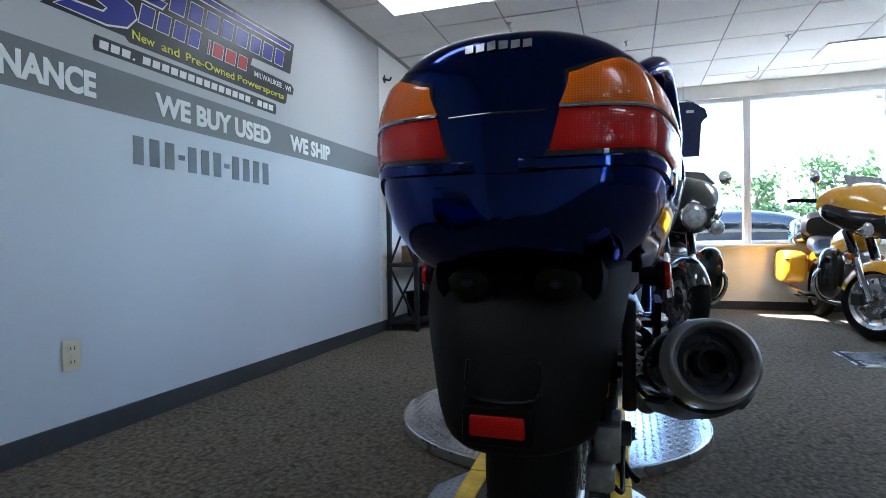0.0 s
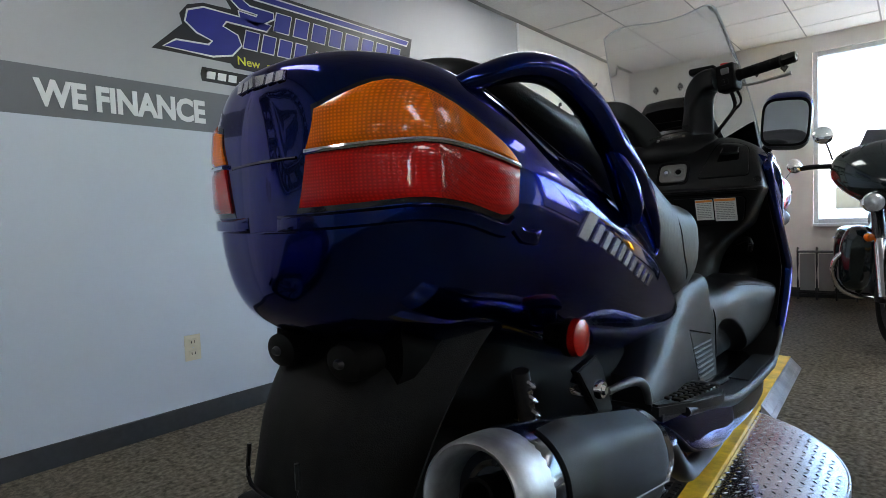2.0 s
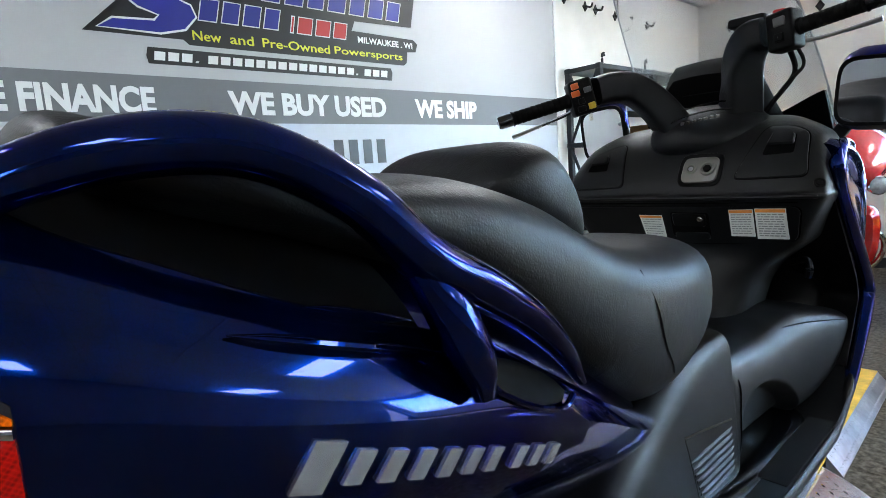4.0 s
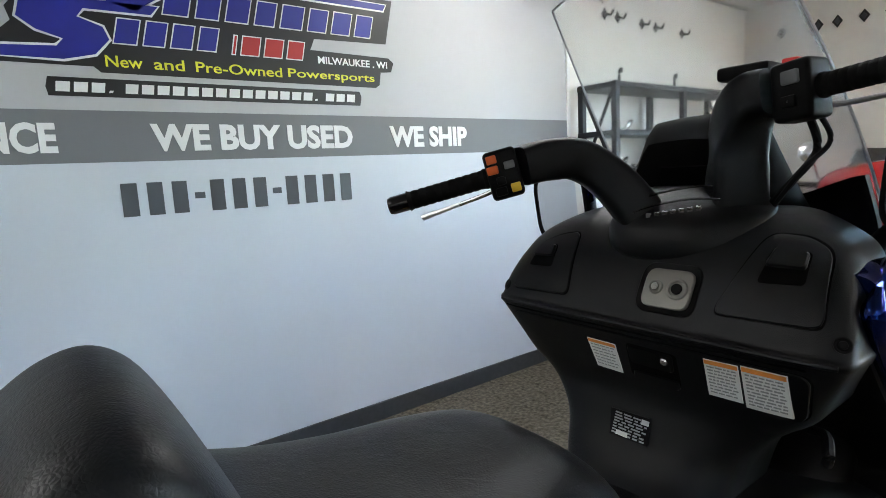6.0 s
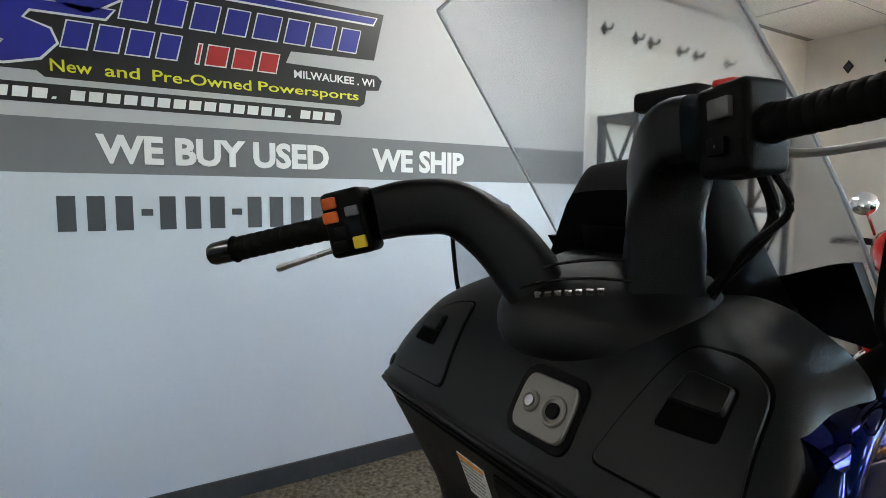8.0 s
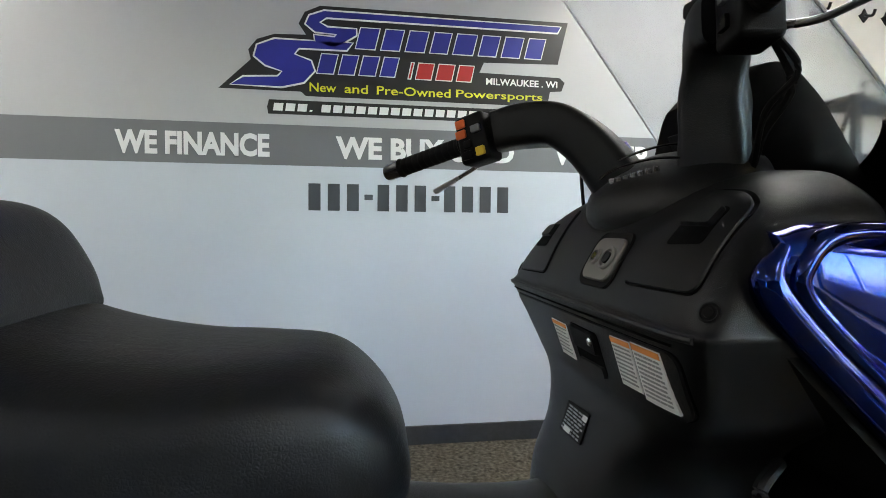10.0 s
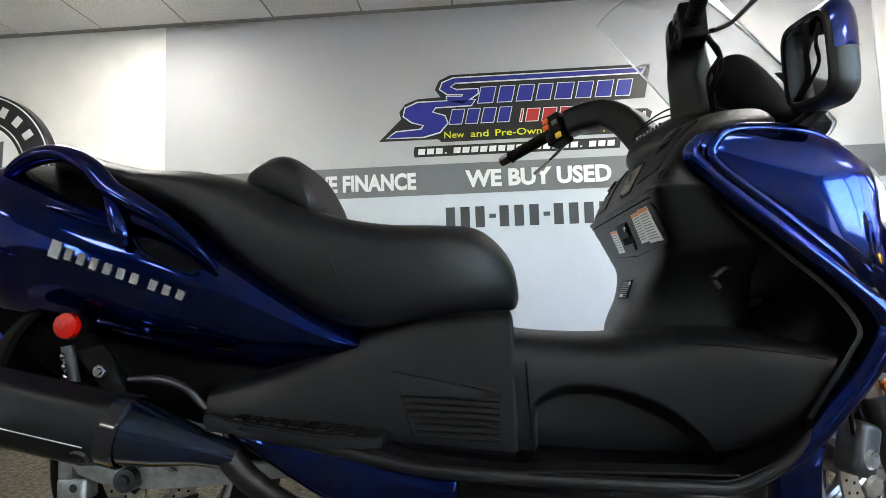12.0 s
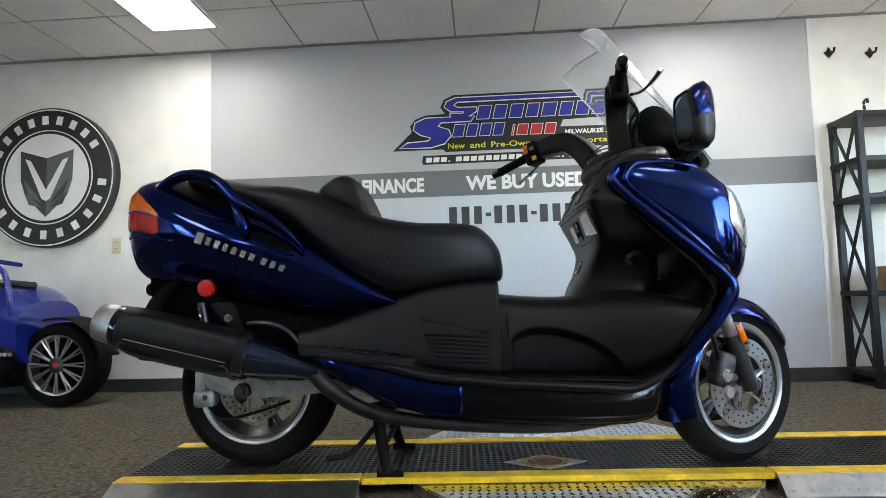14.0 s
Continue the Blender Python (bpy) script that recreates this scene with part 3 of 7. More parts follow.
# front cowl
COWL = [(0.765, 0.258, 0.985, 0.905, 5), (0.82, 0.262, 1.0, 0.845, 5), (0.92, 0.262, 1.0, 0.755, 5), (1.0, 0.260, 0.985, 0.68, 4.8), (1.06, 0.252, 0.955, 0.625, 4.2),
        (1.11, 0.225, 0.92, 0.60, 3.2), (1.16, 0.15, 0.88, 0.63, 2.5), (1.195, 0.05, 0.80, 0.70, 2.2)]
part("front_cowl", loft_x(COWL, 6, 48, 0.018), M["blue"], sc, "glossy dark blue front cowl")

# dashboard and glove box
DASH = [(0.54, 0.640, 0.90, 0.150, 3.2), (0.60, 0.652, 0.93, 0.158, 3.6), (0.66, 0.684, 0.93, 0.172, 4.2), (0.705, 0.702, 0.92, 0.200, 5), (0.735, 0.710, 0.92, 0.232, 6), (0.765, 0.708, 0.91, 0.266, 8), (0.81, 0.694, 0.90, 0.290, 10),
        (0.855, 0.679, 0.89, 0.314, 12), (0.868, 0.673, 0.89, 0.321, 12), (0.876, 0.674, 0.89, 0.323, 12), (0.884, 0.681, 0.90, 0.321, 12), (0.92, 0.697, 0.92, 0.317, 10), (0.965, 0.724, 0.93, 0.304, 7),
        (1.005, 0.756, 0.95, 0.284, 5), (1.035, 0.794, 0.96, 0.238, 4), (1.052, 0.84, 0.96, 0.195, 3.4), (1.058, 0.88, 0.955, 0.14, 3)]
DY = 0.082
part("dashboard", loft_z(DASH, 6, 112, DY), M["plastic"], sc, "black dashboard with glove boxes")

# dark panel that closes the leg shield between column and trim
INNER = [(0.925, 0.44), (0.970, 0.505), (1.005, 0.555), (1.025, 0.60), (0.985, 0.668), (0.905, 0.745), (0.81, 0.835), (0.755, 0.89)]
part("inner_panel", ribbon([(x, -0.232, z) for x, z in INNER], [(x, 0.262, z) for x, z in INNER], 0.010, 5), M["matte"], sc, "black inner panel of the leg shield")

# belly
BELLY = [(-0.14, 0.17, 0.45, 0.36, 3), (0.05, 0.21, 0.435, 0.27, 3.6), (0.30, 0.236, 0.395, 0.222, 4), (0.60, 0.236, 0.362, 0.205, 4), (0.80, 0.215, 0.36, 0.205, 3.6), (0.88, 0.17, 0.39, 0.23, 3), (0.92, 0.10, 0.42, 0.30, 3)]
part("belly_pan", loft_x(BELLY, 5, 36), M["belly"], sc, "glossy black lower fairing")
LOWER = [(-0.17, 0.21, 0.455, 0.415, 2.8), (-0.08, 0.240, 0.455, 0.36, 3.4), (0.04, 0.248, 0.44, 0.285, 4), (0.18, 0.248, 0.402, 0.242, 4), (0.26, 0.247, 0.385, 0.232, 4), (0.285, 0.245, 0.382, 0.235, 4), (0.292, 0.232, 0.375, 0.245, 4)]
part("lower_side_panel", loft_x(LOWER, 5, 36), M["blue"], sc, "dark blue lower side panel")
# rough filler body; the underside's shade is put into its near-black colour
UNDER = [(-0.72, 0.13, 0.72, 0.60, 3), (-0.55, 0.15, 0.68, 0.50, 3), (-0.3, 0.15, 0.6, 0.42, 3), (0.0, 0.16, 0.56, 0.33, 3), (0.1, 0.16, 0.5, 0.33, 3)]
part("under_body", loft_x(UNDER, 4, 24), M["void"], sc, "filler for engine and frame under the body, shade in its colour")


def wheel(name, cx, cz, R, tw, rim_r, turn, spokes, material, label):
    """A wheel of tyre, rim and brake disc; its axle lies along the local y, turned about z."""
    m = Matrix.Translation((cx, 0, cz)) @ Matrix.Rotation(turn, 4, "Z") @ Matrix.Rotation(radians(90), 4, "X")
    h = tw / 2
    prof = [(rim_r - 0.006, -h * 0.78), (rim_r + 0.01, -h * 0.86), (rim_r + 0.035, -h), (R - 0.03, -h * 0.93), (R - 0.01, -h * 0.66), (R - 0.002, -h * 0.3), (R, 0)]
    prof = prof + [(r, -y) for r, y in reversed(prof[:-1])]
    w = part(name, lathe(prof, m, 56), M["rubber"], sc, label)
    rb = lathe([(rim_r + 0.006, -h * 0.84), (rim_r + 0.006, -h * 0.78), (rim_r - 0.012, -h * 0.74), (rim_r - 0.022, -h * 0.4), (rim_r - 0.03, 0), (rim_r - 0.022, h * 0.4),
                (rim_r - 0.012, h * 0.74), (rim_r + 0.006, h * 0.78), (rim_r + 0.006, h * 0.84), (rim_r - 0.016, h * 0.7), (rim_r - 0.036, 0), (rim_r - 0.016, -h * 0.7)], m, 56, True)
    part("rim", rb, M["dark_metal"], w, "dark wheel barrel")
    for q in (-1, 1):
        part("rim_lip", lathe([(rim_r + 0.007, q * h * 0.86), (rim_r + 0.004, q * h * 0.90), (rim_r - 0.004, q * h * 0.86), (rim_r - 0.008, q * h * 0.80), (rim_r - 0.010, q * h * 0.74), (rim_r + 0.006, q * h * 0.78)], m, 56, True), M["alloy"], w, "polished silver rim lip")
    sb = bmesh.new()
    for i in range(spokes):
        a = 2 * math.pi * i / spokes
        for d in (-0.12, 0.12):
            u = Vector((math.cos(a + d * 0.4), math.sin(a + d * 0.4), 0))
            v = Vector((math.cos(a + d), math.sin(a + d), 0))
            tube([m @ (u * 0.03), m @ (u * 0.09 + Vector((0, 0, 0.004))), m @ (v * (rim_r - 0.02))], [0.014, 0.011, 0.009], 3, 8, bm=sb)
    lathe([(0.0, -0.045), (0.042, -0.045), (0.045, -0.03), (0.045, 0.03), (0.042, 0.045), (0.0, 0.045)], m, 24, bm=sb)
    part("spokes", sb, material, w, "cast alloy spokes")
    return w, m


def brake_disc(m, r0, r1, side, parent, finish="steel"):
    bm = lathe([(r0, -0.0025), (r1, -0.0025), (r1, 0.0025), (r0, 0.0025)], m @ Matrix.Translation((0, 0, side)), 48, True)
    for i in range(6):
        a = 2 * math.pi * i / 6
        tube([m @ Vector((0.03 * math.cos(a), 0.03 * math.sin(a), side)), m @ Vector((r0 * math.cos(a + 0.3), r0 * math.sin(a + 0.3), side))], 0.006, 2, 6, bm=bm)
    d = part("brake_disc", bm, M[finish], parent, "drilled steel brake disc")
    hb = bmesh.new()
    for i in range(30):
        for k, rr in enumerate((r0 + (r1 - r0) * 0.28, r0 + (r1 - r0) * 0.7)):
            a = 2 * math.pi * (i + 0.5 * k) / 30
            lathe([(0, 0.0032), (0.0034, 0.0032), (0.0034, -0.0032), (0, -0.0032)], m @ Matrix.Translation((rr * math.cos(a), rr * math.sin(a), side)), 6, bm=hb)
    part("drill_holes", hb, M["matte"], d)["kind"] = "stuff"


TURN = radians(26)
FX, FZ = 1.135, PZ + 0.252
rear_wheel, rm = wheel("rear_wheel", -0.40, PZ + 0.268, 0.266, 0.155, 0.182, 0, 5, M["dark_metal"], "black road tyre on a silver rim")
brake_disc(rm, 0.07, 0.115, 0.075, rear_wheel, "stained")
front_wheel, fm = wheel("front_wheel", FX, FZ, 0.25, 0.112, 0.18, TURN, 5, M["cap_grey"], "black road tyre on a silver rim")
brake_disc(fm, 0.088, 0.138, 0.055, front_wheel)
brake_disc(fm, 0.088, 0.138, -0.055, front_wheel)

# muffler
ma, mb = Vector((-0.785, -0.270, 0.554)), Vector((-0.33, -0.235, 0.435))
mx = (mb - ma).to_track_quat("Z", "Y").to_matrix().to_4x4()
mx.translation = ma
L = (mb - ma).length
GUARD = 217
M["blued"] = mat("blued_black_steel", (0.012, 0.020, 0.040), 0.16, metal=0.75, coat=0.7, grain=0.25, grain_scale=30, stain=0.3, stain_scale=12)
M["pipe"] = mat("dark_exhaust_pipe", (0.022, 0.021, 0.020), 0.42, metal=0.7, grain=0.3, grain_scale=50, stain=0.4, stain_scale=14, rough_var=0.1)
# duller, mottled copy of black_plastic with the shade under the tail built in
M["shaded_plastic"] = mat("shaded_mudguard_plastic", (0.0035, 0.0034, 0.0033), 0.6, spec=0.14, grain=0.3, grain_scale=70, bump=0.3, bump_scale=600, stain=0.4, stain_scale=9, rough_var=0.08)
M["badge"] = mat("satin_chrome_badge", (0.52, 0.52, 0.54), 0.25, metal=0.75, grain=0.06)
part("muffler", lathe([(0.0, 0.05), (0.060, 0.05), (0.064, 0.07), (0.067, L - 0.06), (0.064, L - 0.02), (0.05, L + 0.06), (0.032, L + 0.13), (0.026, L + 0.2)], mx, 40), M["blued"], sc, "glossy blue-black muffler can")
part("muffler_cap", lathe([(0.042, 0.060), (0.044, 0.014), (0.047, 0.004), (0.051, 0.0), (0.055, 0.004), (0.059, 0.03), (0.0635, 0.08), (0.060, 0.084)], mx, 44), M["cap_grey"], sc, "dull silver muffler end cap")
end = part("muffler_end_plate", lathe([(0.019, 0.052), (0.041, 0.050), (0.041, 0.058), (0.019, 0.058)], mx, 32, True), M["dark_metal"], sc, "dark round end plate")
part("end_ring", lathe([(0.026, 0.048), (0.029, 0.046), (0.032, 0.048), (0.029, 0.052)], mx, 32, True), M["stained"], end, "stained metal ring")
part("tail_pipe", lathe([(0.019, 0.045), (0.0195, 0.014), (0.016, 0.014), (0.015, 0.05), (0.0, 0.05)], mx, 24), M["matte"], sc, "matte black tail pipe")
for i in range(3):
    a = radians(90 + 120 * i)
    part("screw", lathe([(0, 0.042), (0.0035, 0.042), (0.0048, 0.046), (0.0048, 0.054)], mx @ Matrix.Translation((0.030 * math.cos(a), 0.030 * math.sin(a), 0)), 10), M["dark_metal"], end)
# heat guard over the muffler: a raised shell round the outer side
gb = bmesh.new()
loops = []
for i in range(19):
    f = i / 18
    h = 0.080 + (L - 0.112) * f
    r = 0.068 + 0.009 * min(1, 8 * f, 8 * (1 - f))
    prof = [(a, r * (1.0 + 0.10 * abs(math.cos(radians((a - GUARD) * 2.4))) ** 6 * min(1, 6 * f, 6 * (1 - f)))) for a in range(110, 311, 5)]
    loops.append([mx @ Vector((rr * math.cos(radians(a)), rr * math.sin(radians(a)), h)) for a, rr in prof] + [mx @ Vector(((rr - 0.009) * math.cos(radians(a)), (rr - 0.009) * math.sin(radians(a)), h)) for a, rr in reversed(prof)])
rings(gb, loops)
guard = part("heat_guard", gb, M["plastic"], sc, "black moulded heat guard")
# highlight along the guard's ridge, added as a thin pale bar
edge_a = radians(GUARD - 22)
part("ridge_highlight", tube([tuple(mx @ Vector((0.0775 * math.cos(edge_a), 0.0775 * math.sin(edge_a), h))) for h in (0.115, 0.2, 0.3, L - 0.055)], 0.0012, 3, 6), M["cap_grey"], guard, "thin pale line painted in as the ridge highlight")
perf = bmesh.new()
for i in range(26):
    for j in range(7):
        a, h = radians(232 + j * 7), 0.13 + i * 0.0088
        lathe([(0, 0.0775), (0.0017, 0.0775), (0.0022, 0.0760)], mx @ Matrix.Translation((0, 0, h)) @ Matrix.Rotation(a, 4, "Z") @ Matrix.Rotation(radians(90), 4, "Y"), 5, bm=perf)
part("perforation", perf, M["matte"], guard)["kind"] = "stuff"
for h in (0.115, L - 0.065):
    m = mx @ Matrix.Translation((0, 0, h)) @ Matrix.Rotation(radians(GUARD), 4, "Z") @ Matrix.Rotation(radians(90), 4, "Y") @ Matrix.Translation((0, 0, 0.076))
    part("guard_bolt", lathe([(0, 0.002), (0.005, 0.002), (0.007, -0.001), (0.0135, -0.001), (0.015, 0.003), (0.018, 0.002), (0.019, -0.004)], m, 18), M["dark_metal"], guard)
part("heat_hose", tube([(-0.36, -0.215, 0.535), (-0.29, -0.225, 0.535), (-0.235, -0.225, 0.515), (-0.20, -0.22, 0.475)], [0.006, 0.008, 0.008, 0.007], 5, 10), M["dark_metal"], sc, "dark bent heat hose")
part("collar", lathe([(0.066, L - 0.045), (0.0705, L - 0.04), (0.0705, L - 0.012), (0.066, L - 0.008)], mx, 40), M["gloss_black"], sc, "glossy dark muffler collar")
part("exhaust_pipe", tube([tuple(mx @ Vector((0, 0, L + 0.18))), (-0.10, -0.225, 0.335), (0.0, -0.215, 0.272), (0.13, -0.20, 0.238), (0.35, -0.185, 0.215), (0.58, -0.165, 0.208), (0.72, -0.12, 0.215)], [0.026, 0.024, 0.022, 0.021, 0.02, 0.02, 0.02], 6, 14), M["pipe"], sc, "dull dark exhaust pipe")


def ring_at(stations, x):
    xs = [s[0] for s in stations]
    return [float(np.interp(x, xs, [s[i] for s in stations])) for i in range(1, len(stations[0]))]


SMOOTH = {}


def station(stations, x):
    key = id(stations)
    if key not in SMOOTH:
        SMOOTH[key] = [tuple(r) for r in spline(stations, 6)]
    return ring_at(SMOOTH[key], x)


def side_y(stations, x, z, taper=0.0):
    """Half width of a lofted body at x and z."""
    w, zt, zb, n, *crease = station(stations, x)
    if crease:
        zc, kink = crease
        b = max(-0.995, min(0.995, (z - zc) / (zt - zc if z > zc else zc - zb)))
        return w * (1 - abs(b) ** n) ** (1 / n) * (1 - kink * abs(b))
    h, zc = (zt - zb) / 2, (zt + zb) / 2
    b = max(-0.995, min(0.995, (z - zc) / h))
    return w * (1 - abs(b) ** n) ** (1 / n) * (1 + taper * b)


def skin(stations, xs, lo, hi, off, side=-1, rows=8, thick=0.004, taper=0.0, yc=0.0, slant=(0.0, 0.0)):
    """A shaped piece that lies on the side of a lofted body, between two edge curves given at xs."""
    bm = bmesh.new()
    yc += TAIL_Y if stations is TAIL else 0.0
    grid = []
    for x, a, b in zip(xs, lo, hi):
        col = []
        for j in range(rows + 1):
            z = a + (b - a) * j / rows
            sl = slant[0] + (slant[1] - slant[0]) * j / rows
            xx = xs[-1] + (x - xs[-1]) * (xs[-1] - xs[0] - sl) / (xs[-1] - xs[0])
            col.append((xx, z, side_y(stations, xx, z, taper)))
        grid.append(col)
    n = len(grid)
    outer, inner = [], []
    for i in range(n):
        ro, ri = [], []
        for j in range(rows + 1):
            x, z, y = grid[i][j]
            i0, i1, j0, j1 = max(i - 1, 0), min(i + 1, n - 1), max(j - 1, 0), min(j + 1, rows)
            tu = Vector((grid[i1][j][0] - grid[i0][j][0], grid[i1][j][2] - grid[i0][j][2], grid[i1][j][1] - grid[i0][j][1]))
            tv = Vector((grid[i][j1][0] - grid[i][j0][0], grid[i][j1][2] - grid[i][j0][2], grid[i][j1][1] - grid[i][j0][1]))
            nr = tu.cross(tv)
            if nr.y < 0:
                nr = -nr
            nr = nr.normalized() if nr.length > 1e-12 else Vector((0, 1, 0))
            rim = 0.0 if (i in (0, n - 1) or j in (0, rows)) else 1.0
            p = Vector((x, y, z)) + nr * (off + (thick if rim else 0.0))
            q = Vector((x, y, z)) - nr * 0.004
            ro.append(Vector((p.x, side * p.y + yc, p.z)))
            ri.append(Vector((q.x, side * q.y + yc, q.z)))
        outer.append([bm.verts.new(p) for p in ro])
        inner.append([bm.verts.new(p) for p in ri])
    for g, flip in ((outer, False), (inner, True)):
        for i in range(n - 1):
            for j in range(rows):
                f = (g[i][j], g[i + 1][j], g[i + 1][j + 1], g[i][j + 1])
                bm.faces.new(tuple(reversed(f)) if flip else f)
    border = [(i, 0) for i in range(n)] + [(n - 1, j) for j in range(1, rows + 1)] + [(i, rows) for i in range(n - 2, -1, -1)] + [(0, j) for j in range(rows - 1, 0, -1)]
    for (a, b), (c, d) in zip(border, border[1:] + border[:1]):
        bm.faces.new((outer[a][b], outer[c][d], inner[c][d], inner[a][b]))
    return bm


def lin(a, b, n):
    return [a + (b - a) * i / (n - 1) for i in range(n)]


def curve_at(pts, xs):
    c = np.array(spline(pts, 8))
    return [float(v) for v in np.interp(xs, c[:, 0], c[:, 1])]


# tail lamps wrap round the corners
def lens_material(name, color, dots):
    m = mat(name, color, 0.12, coat=0.5, coat_rough=0.02, spec=0.3)
    nt = m.node_tree
    b = nt.nodes["Principled BSDF"]
    tc = nt.nodes.new("ShaderNodeTexCoord")
    mp = nt.nodes.new("ShaderNodeMapping")
    mp.inputs["Rotation"].default_value = (0, 0, 0)
    nt.links.new(tc.outputs["Object"], mp.inputs[0])
    if dots:
        mp.inputs["Rotation"].default_value = (0.5, 0.785, 0.35)
        tex = nt.nodes.new("ShaderNodeTexVoronoi")
        tex.inputs["Scale"].default_value, tex.inputs["Randomness"].default_value = 430, 0.15
        nt.links.new(mp.outputs[0], tex.inputs["Vector"])
        h = tex.outputs["Distance"]
    else:
        waves = []
        for band, scale, dist in (("Z", 88, 0.9), ("Y", 76, 0.9)):
            tex = nt.nodes.new("ShaderNodeTexWave")
            tex.bands_direction = band
            tex.inputs["Scale"].default_value, tex.inputs["Distortion"].default_value, tex.inputs["Detail Scale"].default_value = scale, dist, 0.6
            nt.links.new(mp.outputs[0], tex.inputs["Vector"])
            waves.append(tex.outputs["Fac"])
        mix = nt.nodes.new("ShaderNodeMath")
        mix.operation = "MULTIPLY"
        nt.links.new(waves[0], mix.inputs[0])
        nt.links.new(waves[1], mix.inputs[1])
        soft = nt.nodes.new("ShaderNodeTexNoise")
        soft.inputs["Scale"].default_value = 16
        nt.links.new(tc.outputs["Object"], soft.inputs["Vector"])
        add = nt.nodes.new("ShaderNodeMath")
        add.operation = "MULTIPLY_ADD"
        add.inputs[1].default_value = 0.55
        nt.links.new(mix.outputs[0], add.inputs[0])
        nt.links.new(soft.outputs[0], add.inputs[2])
        h = add.outputs[0]
    r = nt.nodes.new("ShaderNodeValToRGB")
    e = r.color_ramp.elements
    e[0].position, e[0].color = 0.1, (*[c * 0.5 for c in color], 1)
    e[1].position, e[1].color = 0.9, (*[min(1, c * 1.5) for c in color], 1)
    nt.links.new(h, r.inputs[0])
    nt.links.new(r.outputs[0], b.inputs["Base Color"])
    bp = nt.nodes.new("ShaderNodeBump")
    bp.inputs["Strength"].default_value, bp.inputs["Distance"].default_value = 0.4, 0.001
    nt.links.new(h, bp.inputs["Height"])
    nt.links.new(bp.outputs[0], b.inputs["Normal"])
    b.inputs["Emission Color"].default_value = (*color, 1)
    return m


M["amber_cut"] = lens_material("amber_cut_lens", (0.78, 0.125, 0.0008), False)
M["amber_dot"] = lens_material("amber_dotted_lens", (0.60, 0.105, 0.001), True)
M["red_cut"] = lens_material("red_cut_lens", (0.40, 0.004, 0.003), False)
M["red_dot"] = lens_material("red_dotted_lens", (0.33, 0.004, 0.002), True)
XL = [-0.8045, -0.801, -0.796, -0.79, -0.78, -0.77, -0.755, -0.74, -0.725]
XM = [-0.725, -0.715, -0.70, -0.685, -0.67, -0.655, -0.643, -0.632]
TOP = [(-0.805, 0.936), (-0.79, 0.949), (-0.765, 0.960), (-0.74, 0.960), (-0.71, 0.943), (-0.685, 0.923), (-0.655, 0.898), (-0.632, 0.875), (-0.62, 0.866)]
MID = [(-0.805, 0.892), (-0.77, 0.895), (-0.73, 0.896), (-0.69, 0.887), (-0.632, 0.869), (-0.62, 0.864)]
LOW = [(-0.805, 0.832), (-0.77, 0.836), (-0.74, 0.838), (-0.70, 0.831), (-0.665, 0.819), (-0.645, 0.816), (-0.632, 0.826), (-0.62, 0.808)]
HOLE = [(-0.64, 0.985), (-0.60, 0.955), (-0.55, 0.93), (-0.48, 0.895), (-0.42, 0.868), (-0.37, 0.85)]
RIM, RED, AMB = (0.0005, 0.0055), (0.0013, 0.0030), (0.0030, 0.0062)
for s in (-1, 1):
    lamp = part("tail_lamp", skin(TAIL, XL + XM[1:], [z - 0.006 for z in curve_at(LOW, XL + XM[1:])], [z + 0.006 for z in curve_at(TOP, XL + XM[1:])], 0.0005, s, 6, 0.0015, slant=RIM), M["gloss_black"], sc, "wraparound amber and red tail lamp")
    for nm, xs, a, b, mk, sl in (("turn_signal_lens", XL, MID, TOP, "amber_cut", AMB), ("side_marker_lens", XM, MID, TOP, "amber_dot", (0, 0)), ("brake_lens", XL, LOW, MID, "red_cut", RED), ("side_reflector_lens", XM, LOW, MID, "red_dot", (0, 0))):
        part(nm, skin(TAIL, xs, [z + 0.003 * (a is MID) for z in curve_at(a, xs)], [max(z - 0.003 * (b is MID), 0) for z in curve_at(b, xs)], 0.003, s, 8, 0.003, slant=sl), M[mk], lamp, nm.split("_")[0] + " ribbed lens" if "cut" in mk else "dotted reflector lens")
    xs = XL + XM[1:]
    part("chrome_line", skin(TAIL, xs, [z - 0.0025 for z in curve_at(MID, xs)], [z + 0.0025 for z in curve_at(MID, xs)], 0.006, s, 2, 0.0015, slant=(0.003, 0.003)), M["chrome"], lamp, "thin chrome divider")
    # lip under the lamps and the seam below it
    xs2 = [-0.8072, -0.806] + lin(-0.804, -0.585, 26)
    low = curve_at(LOW + [(-0.55, 0.80)], xs2)
    part("tail_lip", skin(TAIL, xs2, [z - 0.026 for z in low], [z - 0.007 for z in low], 0.0005, s, 6, 0.0045), M["blue"], sc, "blue lip under the tail lamp")
part("lid_seam", tube([(-0.8035, -0.060, 0.888), (-0.8085, 0.009, 0.889), (-0.8035, 0.078, 0.888)], 0.002, 6, 8), M["gloss_black"], sc)
part("lid_lip", tube([(-0.8035, -0.06, 0.806), (-0.8075, 0, 0.806), (-0.8035, 0.06, 0.806)], 0.002, 6, 8), M["blue"], sc)


def rear_x(y, z):
    """Where the tail's rear skin stands at y and z."""
    a, b = -0.808, -0.60
    for _ in range(30):
        c = (a + b) / 2
        a, b = (a, c) if side_y(TAIL, c, z) > abs(y - TAIL_Y) else (c, b)
    return b


